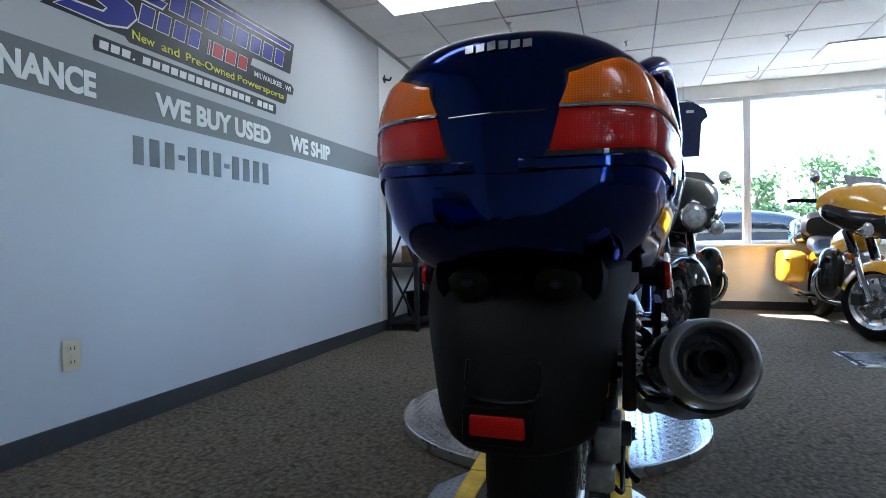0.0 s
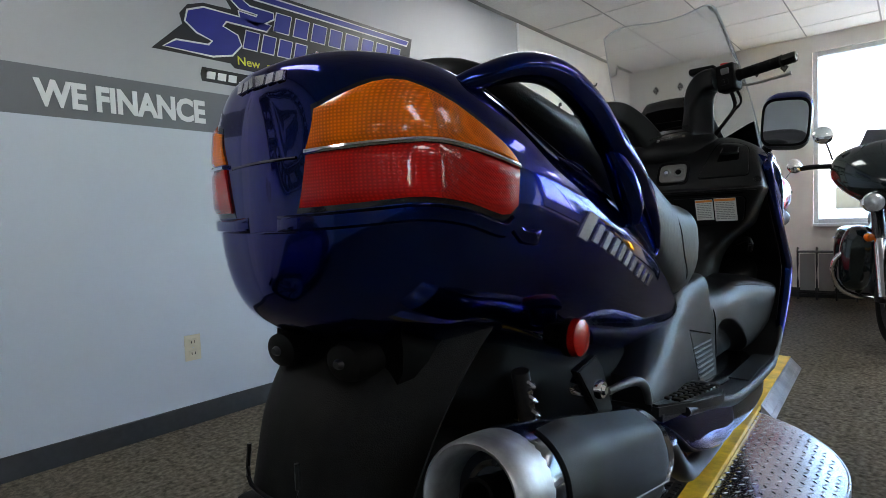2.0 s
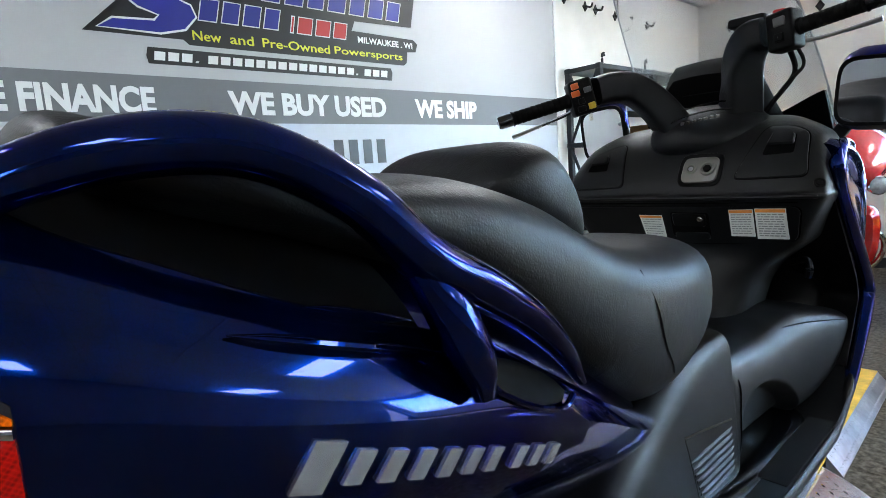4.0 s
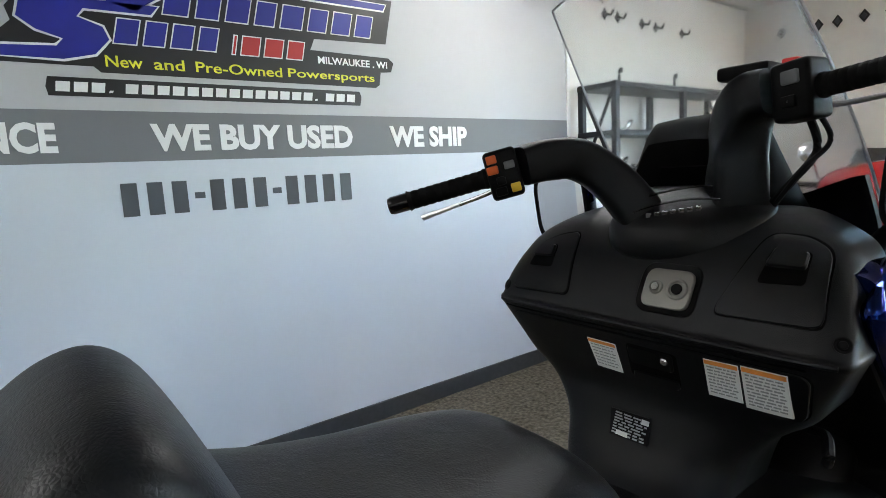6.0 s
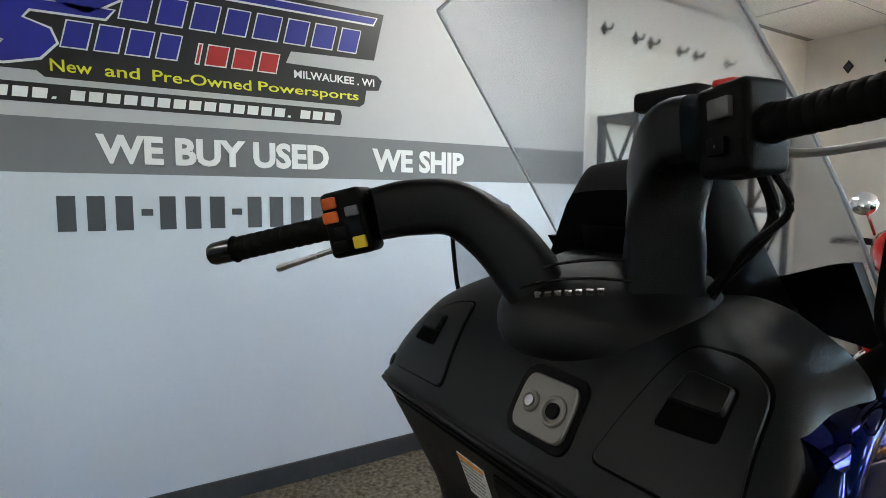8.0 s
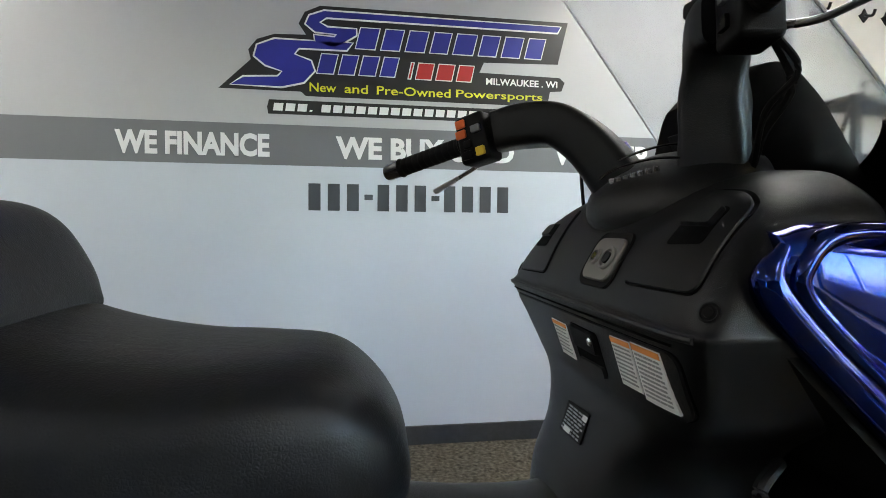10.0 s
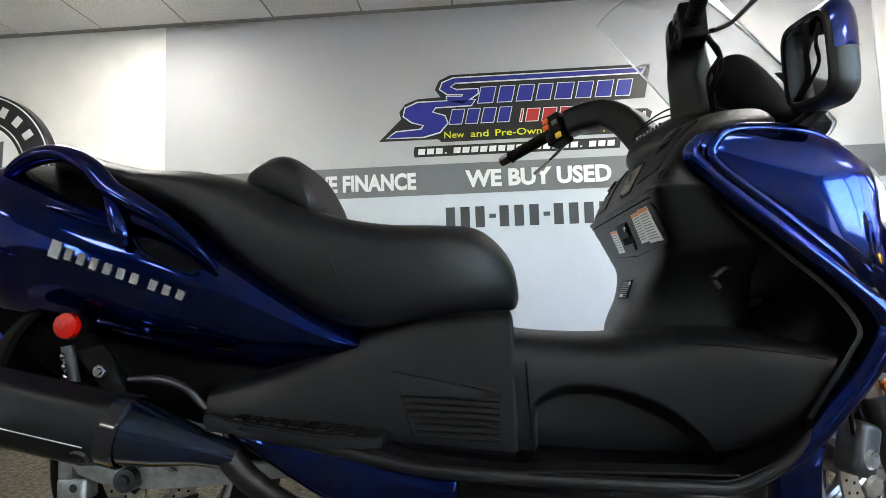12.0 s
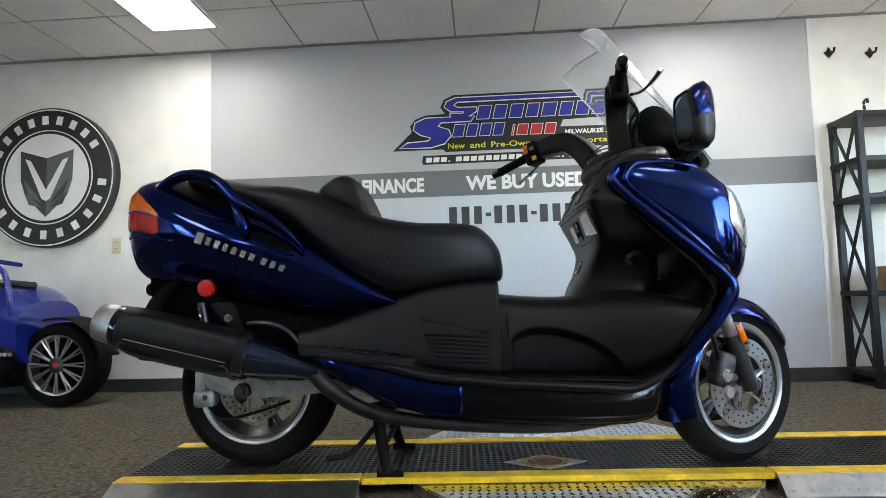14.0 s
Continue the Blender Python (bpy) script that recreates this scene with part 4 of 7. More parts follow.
# maker's plate on the tail and badge on the sides, as plain bars
for i in range(6):
    y0 = 0.052 - i * 0.0165
    bb = bmesh.new()
    rings(bb, [[(rear_x(y, z) + d, y, z) for y, z in ((y0, 0.976), (y0 - 0.012, 0.977), (y0 - 0.012, 0.989), (y0, 0.988))] for d in (-0.0035, 0.004)])
    part("badge_bar", bb, M["badge"], sc, smooth=False)
for s in (-1, 1):
    at = 0.0
    for i in range(10):
        w, h = (0.023, 0.036) if i == 0 else (0.0145, 0.0255 - 0.0007 * i)
        at += 0.010 if i == 7 else 0.0
        bb = bmesh.new()
        outline = [(at, -0.5 * h), (at + w, -0.5 * h), (at + w + 0.32 * h, 0.5 * h), (at + 0.32 * h, 0.5 * h)]
        pts = [(-0.508 + u * 0.93 + v * 0.2, 0.803 - u * 0.365 + v) for u, v in outline]
        rings(bb, [[(x, s * (side_y(TAIL, x, z) + d) + TAIL_Y, z) for x, z in pts] for d in (-0.003, 0.0035)])
        part("badge_bar", bb, M["badge"], sc, smooth=False)
        at += w + 0.014
    y = side_y(TAIL, -0.482, 0.66)
    m = Matrix.Translation((-0.482, s * (y + 0.026), 0.645)) @ Matrix.Rotation(radians(90 * -s), 4, "X")
    part("side_reflector", lathe([(0, 0.016), (0.018, 0.015), (0.025, 0.012), (0.027, 0.004), (0.027, -0.004)], m, 28), M["red_dot"], sc, "round red side reflector")
    part("reflector_base", lathe([(0.0275, 0.003), (0.0275, -0.008), (0.02, -0.012), (0.016, -0.04)], m, 24), M["matte"], sc, "black reflector base")
    m = Matrix.Translation((-0.412, s * 0.215, 0.554)) @ Matrix.Rotation(radians(90 * -s), 4, "X")
    part("mount_bolt", lathe([(0, 0.022), (0.006, 0.022), (0.008, 0.018), (0.012, 0.018), (0.015, 0.012), (0.015, -0.03)], m, 20), M["chrome"], sc, "chrome mounting bolt")
    part("mount_bracket", prism([(-0.06, 0.04), (0.0, -0.035), (0.05, -0.06), (0.055, -0.05), (0.02, 0.03), (0.0, 0.05)], 0.012, Matrix.Translation((-0.412, s * 0.205 - 0.006, 0.554)) @ Matrix.Rotation(radians(90), 4, "X"), 0.002), M["matte"], sc)
    # grab rail: a broad arch that runs on along the seat, with a leg down to the body
    rail = part("grab_rail", tube([(-0.685, s * 0.165, 0.955), (-0.635, s * 0.192, 0.978), (-0.57, s * 0.210, 0.998), (-0.50, s * 0.222, 0.996), (-0.435, s * 0.234, 0.962), (-0.385, s * 0.242, 0.913), (-0.33, s * 0.244, 0.880), (-0.27, s * 0.241, 0.842), (-0.215, s * 0.236, 0.795), (-0.175, s * 0.230, 0.748)],
                           [0.010, 0.018, 0.023, 0.024, 0.024, 0.025, 0.024, 0.021, 0.015, 0.006], 6, 18, 0.78), M["blue"], sc, "dark blue grab rail")
    part("rail_leg", tube([(-0.388, s * 0.240, 0.905), (-0.368, s * 0.250, 0.865), (-0.352, s * 0.255, 0.825), (-0.345, s * 0.256, 0.795)], [0.016, 0.021, 0.020, 0.010], 6, 14, 0.9), M["blue"], rail, "curved front leg")
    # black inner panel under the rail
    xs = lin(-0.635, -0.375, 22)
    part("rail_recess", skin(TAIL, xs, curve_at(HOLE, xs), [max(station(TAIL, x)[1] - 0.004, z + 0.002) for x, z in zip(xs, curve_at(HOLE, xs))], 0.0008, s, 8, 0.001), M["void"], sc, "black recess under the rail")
    # blades inside the recess
    for dz, x0, x1 in ((0.0, -0.53, -0.365), (0.022, -0.47, -0.38)):
        xf = lin(x0, x1, 7)
        part("recess_blade", tube([(x, s * (side_y(TAIL, x, 0.888 - (x + 0.53) * 0.34 + dz) + 0.003) + TAIL_Y, 0.888 - (x + 0.53) * 0.34 + dz) for x in xf], [0.001, 0.006, 0.0075, 0.0075, 0.007, 0.005, 0.001], 4, 10, 0.6), M["blue"], sc, "dark blue blade in the recess")
    # slot between rail's front end and body, its shade painted as a patch
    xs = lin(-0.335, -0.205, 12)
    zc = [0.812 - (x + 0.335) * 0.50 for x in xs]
    part("slot_shade", skin(TAIL, xs, [z - 0.019 * math.sin(math.pi * i / 11) ** 0.5 for i, z in enumerate(zc)], [z + 0.016 * math.sin(math.pi * i / 11) ** 0.5 for i, z in enumerate(zc)], 0.001, s, 3, 0.001), M["void"], sc)
    part("slot_lip", tube([(x, s * (side_y(TAIL, x, z - 0.022) + 0.001) + TAIL_Y, z - 0.022 * math.sin(math.pi * i / 11) ** 0.4) for i, (x, z) in enumerate(zip(xs, zc))], 0.0035, 3, 8), M["blue"], sc)

# rear mudguard
MG = [(-0.66, 0.70, 0.172), (-0.735, 0.645, 0.168), (-0.785, 0.58, 0.156), (-0.812, 0.51, 0.138), (-0.825, 0.455, 0.125), (-0.823, 0.425, 0.117), (-0.815, 0.414, 0.108)]
gb = bmesh.new()
loops = []
for x, z, w in spline(MG, 5):
    outer = [(x + 0.10 * abs(t) ** 3.0, t * w, z) for t in lin(-1, 1, 17)]
    inner = [(x + 0.012 + 0.10 * abs(t) ** 3.0, t * (w - 0.006), z - 0.002) for t in lin(1, -1, 17)]
    loops.append(outer + inner)
rings(gb, loops)
part("rear_mudguard", gb, M["shaded_plastic"], sc, "dull black plastic rear mudguard, darkened for shade")
part("reflector_frame", cube((-0.838, -0.045, 0.432), (-0.80, 0.055, 0.486), 0.006), M["matte"], sc)
part("rear_reflector", cube((-0.842, -0.033, 0.446), (-0.83, 0.043, 0.475), 0.003), M["red_dot"], sc, "rectangular red reflector")
part("plate_ridge", tube([(-0.818, -0.05, 0.545), (-0.821, -0.045, 0.495), (-0.821, 0.045, 0.495), (-0.818, 0.05, 0.545)], 0.003, 4, 6), M["plastic"], sc)
for y in (-0.065, 0.065):
    km = Matrix.Translation((-0.735, y, 0.648)) @ Matrix.Rotation(radians(-90), 4, "Y") @ Matrix.Diagonal((0.8, 1.15, 1, 1))
    knob = part("plate_mount", lathe([(0.030, -0.03), (0.030, 0.012), (0.027, 0.022), (0.018, 0.027), (0.0, 0.028)], km, 26), M["shaded_plastic"], sc, "dull dark rubber plate mount")
    part("mount_screw", lathe([(0, 0.033), (0.005, 0.033), (0.008, 0.029), (0.009, 0.024)], km, 14), M["dark_metal"], knob)
for s in (-1, 1):
    shock = part("shock_absorber", tube([(-0.53, s * 0.165, 0.60), (-0.49, s * 0.165, 0.40)], 0.013, 2, 12), M["dark_metal"], sc, "rear shock absorber")
    sp = [(-0.53 + 0.024 * i / 40 + 0.0, s * 0.165 + 0.02 * math.cos(i * 0.9), 0.59 - 0.12 * i / 40 + 0.02 * 0.2 * math.sin(i * 0.9)) for i in range(0, 41)]
    part("spring", tube(sp, 0.004, 2, 6), M["steel"], shock)

# swing arm, rear caliper, hugger
part("axle_nut", lathe([(0, 0.02), (0.012, 0.02), (0.014, 0.014), (0.024, 0.012), (0.026, -0.01)], Matrix.Translation((-0.40, -0.155, PZ + 0.268)) @ Matrix.Rotation(radians(90), 4, "X"), 18), M["dark_metal"], sc)
hang = prism([(-0.555, 0.395), (-0.535, 0.408), (-0.515, 0.385), (-0.47, 0.375), (-0.44, 0.35), (-0.395, 0.362), (-0.34, 0.352), (-0.30, 0.335), (-0.36, 0.318), (-0.46, 0.310), (-0.515, 0.330), (-0.535, 0.36)], 0.014, Matrix.Translation((0, -0.135, 0)) @ ON_WALL, 0.003)
part("caliper_hanger", hang, M["cap_grey"], sc, "dull silver caliper hanger plate")
part("swing_arm_plate", prism([(-0.42, 0.345), (-0.36, 0.352), (-0.22, 0.345), (-0.06, 0.352), (-0.06, 0.318), (-0.2, 0.305), (-0.36, 0.296), (-0.42, 0.30)], 0.02, Matrix.Translation((0, -0.118, 0)) @ ON_WALL, 0.004), M["cap_grey"], sc, "dull silver swing arm plate")
cb0 = cube((-0.572, -0.140, 0.268), (-0.505, -0.090, 0.322), 0.012, seg=3)
box(cb0, (-0.560, -0.150, 0.318), (-0.525, -0.105, 0.385), 0.008)
cal = part("rear_caliper", cb0, M["cap_grey"], sc, "dull silver rear brake caliper")
part("caliper_bolt", lathe([(0, 0.006), (0.009, 0.005), (0.011, -0.004)], Matrix.Translation((-0.53, -0.135, 0.30)) @ Matrix.Rotation(radians(90), 4, "X"), 14), M["dark_metal"], cal)
part("brake_hose", tube([(-0.52, -0.13, 0.27), (-0.47, -0.15, 0.235), (-0.38, -0.15, 0.25), (-0.25, -0.155, 0.29)], 0.005, 6, 8), M["rubber"], sc)
hb = bmesh.new()
loops = []
for i in range(13):
    a = radians(20 + 110 * i / 12)
    c = Vector((-0.40 + 0.292 * math.cos(a), 0, PZ + 0.268 + 0.292 * math.sin(a)))
    d = Vector((math.cos(a), 0, math.sin(a)))
    loops.append([c + Vector((0, y, 0)) + d * (-6 * y * y * 0.4 + t) for t, ys in ((0, (-0.075, -0.04, 0, 0.04, 0.075)), (0.006, (0.075, 0.04, 0, -0.04, -0.075))) for y in ys])
rings(hb, loops)
part("wheel_hugger", hb, M["matte"], sc, "black wheel hugger")

# centre stand
for s in (-1, 1):
    st = part("stand_leg", tube([(0.01, s * 0.09, 0.27), (0.03, s * 0.12, 0.15), (0.05, s * 0.15, PZ + 0.014)], [0.022, 0.019, 0.016], 4, 10), M["matte"], sc, "black centre stand leg")
    part("stand_foot", tube([(0.02, s * 0.152, PZ + 0.011), (0.10, s * 0.152, PZ + 0.011)], [0.011, 0.010], 3, 8), M["matte"], st)
part("stand_brace", tube([(0.033, -0.12, 0.14), (0.033, 0.12, 0.14)], 0.010, 2, 8), M["matte"], sc)
part("stand_lever", tube([(0.01, -0.1, 0.20), (-0.06, -0.15, 0.13), (-0.13, -0.18, 0.12)], 0.009, 4, 8), M["matte"], sc)
part("side_stand", tube([(0.30, 0.14, 0.24), (0.12, 0.17, 0.21), (-0.05, 0.18, 0.20)], 0.011, 4, 8), M["matte"], sc)

# passenger footrest ledge
for s in (-1, 1):
    out = [(-0.21, 0.15), (-0.20, 0.236), (-0.10, 0.264), (0.04, 0.284), (0.125, 0.266), (0.152, 0.243), (0.155, 0.15)]
    lm = Matrix.Translation((0, 0, 0.424)) @ Matrix.Rotation(radians(7.5), 4, "Y")
    led = part("footrest_ledge", prism([(x, s * y) for x, y in (out if s > 0 else list(reversed(out)))], 0.02, lm, 0.004), M["plastic"], sc, "black passenger footrest ledge")
    pb = bmesh.new()
    for i in range(9):
        for j in range(3):
            x, y = -0.135 + i * 0.027, s * (0.202 + j * 0.021 + 0.008 * min(1, (i * 0.027) / 0.15))
            box(pb, (x, y - 0.0085, 0.019), (x + 0.021, y + 0.0085, 0.0245), 0.002, lm)
    part("rubber_tread", pb, M["rubber"], led)["kind"] = "stuff"

# louvres and panel lines of the side covers
for s in (-1, 1):
    for i in range(7):
        z = 0.408 + i * 0.0125
        xa = 0.215 - i * 0.006
        xs = lin(xa, 0.372, 10)
        part("louvre", skin(COVER, xs, [z - (x - 0.2) * 0.08 for x in xs], [z + 0.006 - (x - 0.2) * 0.08 for x in xs], 0.001, s, 2, 0.003, FOOT), M["plastic"], sc)
    for a, b, c, d in ((0.165, 0.535, 0.375, 0.488), (0.165, 0.535, 0.205, 0.40)):
        xs = lin(a, c, 10)
        zs = lin(b, d, 10)
        part("panel_line", skin(COVER, xs, [z - 0.002 for z in zs], [z + 0.002 for z in zs], 0.0006, s, 2, 0.0006, FOOT), M["gloss_black"], sc)
    part("panel_line", tube([(x, s * (side_y(TUNNEL, x, z) + 0.0003), z) for x, z in ((0.72, 0.575), (0.80, 0.570), (0.88, 0.560), (0.97, 0.545))], 0.0013, 5, 6), M["void"], sc)
    part("board_pad", prism([(0.42, s * 0.20), (0.78, s * 0.19), (0.79, s * 0.245), (0.42, s * 0.252)] if s > 0 else [(0.42, s * 0.252), (0.79, s * 0.245), (0.78, s * 0.19), (0.42, s * 0.20)], 0.004, Matrix.Translation((0, 0, 0.378)) @ Matrix.Rotation(radians(2.2), 4, "Y"), 0.001), M["rubber"], sc, "ribbed rubber foot mat")

# upright seam between the side cover and the tunnel
for s in (-1, 1):
    part("panel_line", tube([(x, s * (side_y(TUNNEL, x, z) + 0.0004), z) for x, z in ((0.425, 0.588), (0.428, 0.54), (0.430, 0.48), (0.432, 0.42), (0.433, 0.37))], 0.0016, 5, 6), M["void"], sc)

# stitched seams on the seat sides
for s in (-1, 1):
    for pts in ([(0.135, 0.63), (0.10, 0.67), (0.065, 0.72), (0.04, 0.78), (0.02, 0.83)],):
        part("seat_seam", tube([(x, s * (side_y(SEAT, x, z) + 0.0004), z) for x, z in pts], 0.0012, 6, 6), M["vinyl"], sc, "stitched seam")

# raised bead round the flat side of the cowl
for s in (-1, 1):
    bead = [(1.03, 0.945), (0.96, 0.968), (0.88, 0.978), (0.815, 0.972), (0.785, 0.945), (0.785, 0.918), (0.83, 0.872), (0.92, 0.796), (1.0, 0.722), (1.06, 0.66)]
    part("cowl_bead", tube([(x, s * (side_y(COWL, x, z) - 0.005) + 0.018, z) for x, z in bead], [0.004] + [0.012] * 8 + [0.005], 6, 14, up=(0, 1, 0)), M["blue"], sc, "raised bead of the cowl side")


# ---- scooter: dash and front end ----
DASHS = [tuple(r) for r in spline(DASH, 6)]


def dash_x(y, z):
    zs = [r[0] for r in DASHS]
    xr, xf, w, n = [float(np.interp(z, zs, [r[i] for r in DASHS])) for i in range(1, 5)]
    t = min(0.985, abs((y - DY) / w))
    return (xr + xf) / 2 - (xf - xr) / 2 * (1 - t ** n) ** (1 / n)


def on_dash(corners, off=0.002, n=8, rim=0.0):
    """A patch on the dash with corners (y, z): lower left, lower right, upper right, upper left, as the rider sees them."""
    bm = bmesh.new()
    (a, b), (c, d), (e, f), (g, h) = corners
    front, back = [], []
    for i in range(n + 1):
        rf, rb = [], []
        for j in range(n + 1):
            u, v = i / n, j / n
            y = (a * (1 - u) + c * u) * (1 - v) + (g * (1 - u) + e * u) * v
            z = (b * (1 - u) + d * u) * (1 - v) + (h * (1 - u) + f * u) * v
            x = dash_x(y, z)
            k = rim if 0 < i < n and 0 < j < n else 0.0
            nz = (dash_x(y, z + 0.004) - dash_x(y, z - 0.004)) / 0.008
            rf.append(bm.verts.new((x - off - k, y, z + (off + k) * nz)))
            rb.append(bm.verts.new((x + 0.004, y, z)))
        front.append(rf)
        back.append(rb)
    for i in range(n):
        for j in range(n):
            bm.faces.new((front[i][j], front[i + 1][j], front[i + 1][j + 1], front[i][j + 1]))
    ring = [(i, 0) for i in range(n)] + [(n, j) for j in range(n)] + [(i, n) for i in range(n, 0, -1)] + [(0, j) for j in range(n, 0, -1)]
    for (i, j), (k, l) in zip(ring, ring[1:] + ring[:1]):
        bm.faces.new((front[i][j], front[k][l], back[k][l], back[i][j]))
    bmesh.ops.delete(bm, geom=[v for v in bm.verts if not v.link_faces], context="VERTS")
    return bm


def quad(y0, z0, y1, z1, lean=0.0):
    return [(y0, z0), (y1, z0 + lean), (y1, z1 + lean), (y0, z1)]


def round_poly(pts, r, seg=4):
    """A polygon with its corners rounded."""
    out, n = [], len(pts)
    for i in range(n):
        p, a, b = Vector(pts[i]), Vector(pts[i - 1]), Vector(pts[(i + 1) % n])
        u, v = (a - p), (b - p)
        d = min(r, u.length * 0.45, v.length * 0.45)
        p0, p1 = p + u.normalized() * d, p + v.normalized() * d
        for j in range(seg + 1):
            t = j / seg
            out.append(tuple(p0 * (1 - t) ** 2 + p * 2 * t * (1 - t) + p1 * t * t))
    return out


def dash_normal(y, z):
    return Vector((-1, (dash_x(y + 0.003, z) - dash_x(y - 0.003, z)) / 0.006, (dash_x(y, z + 0.004) - dash_x(y, z - 0.004)) / 0.008)).normalized()


def on_dash_shape(pts, off, edge=0.0015, inset=0.0, n=7):
    """A plate of any outline (y, z) that follows the dash, raised by off, with a soft edge; inset hollows its middle."""
    pts = [Vector(p) for p in pts]
    fine = []
    for i, p in enumerate(pts):
        q = pts[(i + 1) % len(pts)]
        m = max(1, int((q - p).length / 0.012))
        fine += [p.lerp(q, j / m) for j in range(m)]
    c = sum(fine, Vector((0, 0))) / len(fine)
    r = max((p - c).length for p in fine)
    loops = []
    e = 1 - edge / r
    for s, h in [(1.0, -0.006), (1.0, off - edge), (e, off)] + [(e * (1 - k / n), off - inset) for k in range(1, n)]:
        row = []
        for p in fine:
            y, z = c + (p - c) * s
            row.append(Vector((dash_x(y, z), y, z)) + dash_normal(y, z) * h)
        loops.append(row)
    bm = bmesh.new()
    rings(bm, loops, caps=False)
    bm.faces.new([v for v in bm.verts][-len(fine):])
    return bm


def shrink(pts, d):
    """An outline moved inwards by d (outwards where d is negative)."""
    c = sum((Vector(p) for p in pts), Vector((0, 0))) / len(pts)
    return [tuple(c + (Vector(p) - c) * (1 - d / max(0.004, (Vector(p) - c).length))) for p in pts]


# mouldings along the crease
part("dash_ledge", tube([(dash_x(y, 0.872) - 0.0005, y, 0.872) for y in lin(0.385, -0.225, 24)], 0.004, 3, 8), M["plastic"], sc)
part("ledge_groove", tube([(dash_x(y, 0.8605) - 0.0006, y, 0.8605) for y in lin(0.375, -0.19, 24)], 0.0016, 3, 6), M["void"], sc)
# hatch under the crease
hatch = round_poly([(0.355, 0.852), (-0.196, 0.852), (-0.180, 0.772), (0.02, 0.760), (0.22, 0.768), (0.30, 0.80)], 0.02)
part("hatch_gap", on_dash_shape(shrink(hatch, -0.0035), 0.0006, 0.0004), M["void"], sc)
part("glove_hatch", on_dash_shape(hatch, 0.0035, 0.0018), M["plastic"], sc, "black glove box hatch")
# key panel in its moulded recess
key_edge = round_poly([(0.074, 0.898), (-0.030, 0.898), (-0.030, 0.974), (0.074, 0.974)], 0.022)
part("key_surround", on_dash_shape(key_edge, 0.003, 0.002, 0.0025), M["matte"], sc, "black moulded key recess")
M["key_silver"] = mat("satin_key_panel", (0.21, 0.20, 0.18), 0.45, metal=0.5, stain=0.1)
kp = part("key_panel", on_dash_shape(round_poly([(0.063, 0.907), (-0.020, 0.907), (-0.020, 0.964), (0.063, 0.964)], 0.016), 0.006, 0.002), M["key_silver"], sc, "silver key switch panel")
for y, r in ((0.0405, 0.0125), (0.003, 0.0175)):
    z = 0.936
    nrm = dash_normal(y, z)
    m = nrm.to_track_quat("Z", "Y").to_matrix().to_4x4()
    m.translation = Vector((dash_x(y, z), y, z)) + nrm * 0.0075
    ring = part("key_ring", lathe([(r, -0.006), (r, 0.001), (r * 0.9, 0.0025), (r * 0.74, 0.0025), (r * 0.68, -0.001), (r * 0.5, -0.001), (r * 0.46, 0.001), (0, 0.001)], m, 28), M["key_silver"], kp, "round silver switch")
    part("key_hole", lathe([(0, 0.0030), (r * 0.5, 0.0030), (r * 0.52, 0.0)], m, 16), M["chrome"] if y > 0.02 else M["matte"], kp)
# glove box lids
for cs, lat in (([(-0.056, 0.912), (-0.202, 0.914), (-0.186, 1.004), (-0.150, 1.022), (-0.100, 1.026)], [(-0.110, 0.962), (-0.166, 0.964), (-0.162, 1.000), (-0.118, 1.006)]),
                ([(0.362, 0.898), (0.216, 0.902), (0.240, 1.012), (0.285, 1.005), (0.330, 0.985)], [(0.332, 0.945), (0.276, 0.947), (0.280, 0.984), (0.322, 0.980)])):
    rim = round_poly(cs, 0.016)
    part("lid_gap", on_dash_shape(shrink(rim, -0.003), 0.0006, 0.0004), M["void"], sc)
    lid = part("glove_lid", on_dash_shape(rim, 0.0032, 0.0016), M["plastic"], sc, "black glove box lid")
    # flat near-black plate: the shade of the latch hollow as colour
    part("latch_hollow_shade", on_dash_shape(round_poly(shrink(lat, -0.003), 0.006), 0.0038, 0.0004), M["void"], lid)
    (a, b), (c, d), (e, f), (g, h) = lat
    part("latch", on_dash_shape(round_poly([(a * 0.97 + c * 0.03, b * 0.55 + h * 0.45), (c * 0.97 + a * 0.03, d * 0.55 + f * 0.45), (e, f), (g, h)], 0.005), 0.010, 0.003), M["plastic"], lid)
for y in (-0.224, 0.385):
    z = 0.899
    nrm = dash_normal(y, z)
    m = nrm.to_track_quat("Z", "Y").to_matrix().to_4x4()
    m.translation = Vector((dash_x(y, z), y, z))
    part("screw", lathe([(0.011, -0.004), (0.011, 0.0015), (0.009, 0.002), (0.0075, 0.0005), (0.0055, 0.0005), (0.005, 0.0018), (0, 0.0018)], m, 18), M["matte"], sc)
# centre latch, the dark of its hollow laid on as a flat plate
part("latch_hollow_shade", on_dash_shape(round_poly([(0.086, 0.778), (-0.006, 0.776), (-0.006, 0.838), (0.086, 0.840)], 0.008), 0.0042, 0.0005), M["void"], sc)
lt = part("hatch_latch", on_dash_shape(round_poly([(0.080, 0.806), (0.002, 0.805), (0.000, 0.836), (0.082, 0.838)], 0.006), 0.009, 0.003), M["matte"], sc, "black hatch latch")
part("latch_lip", on_dash_shape(round_poly([(0.080, 0.775), (-0.004, 0.773), (-0.004, 0.790), (0.080, 0.789)], 0.006), 0.008, 0.003), M["plastic"], sc)
lm0 = dash_normal(0.014, 0.824).to_track_quat("Z", "Y").to_matrix().to_4x4()
lm0.translation = Vector((dash_x(0.014, 0.824), 0.014, 0.824)) + dash_normal(0.014, 0.824) * 0.009
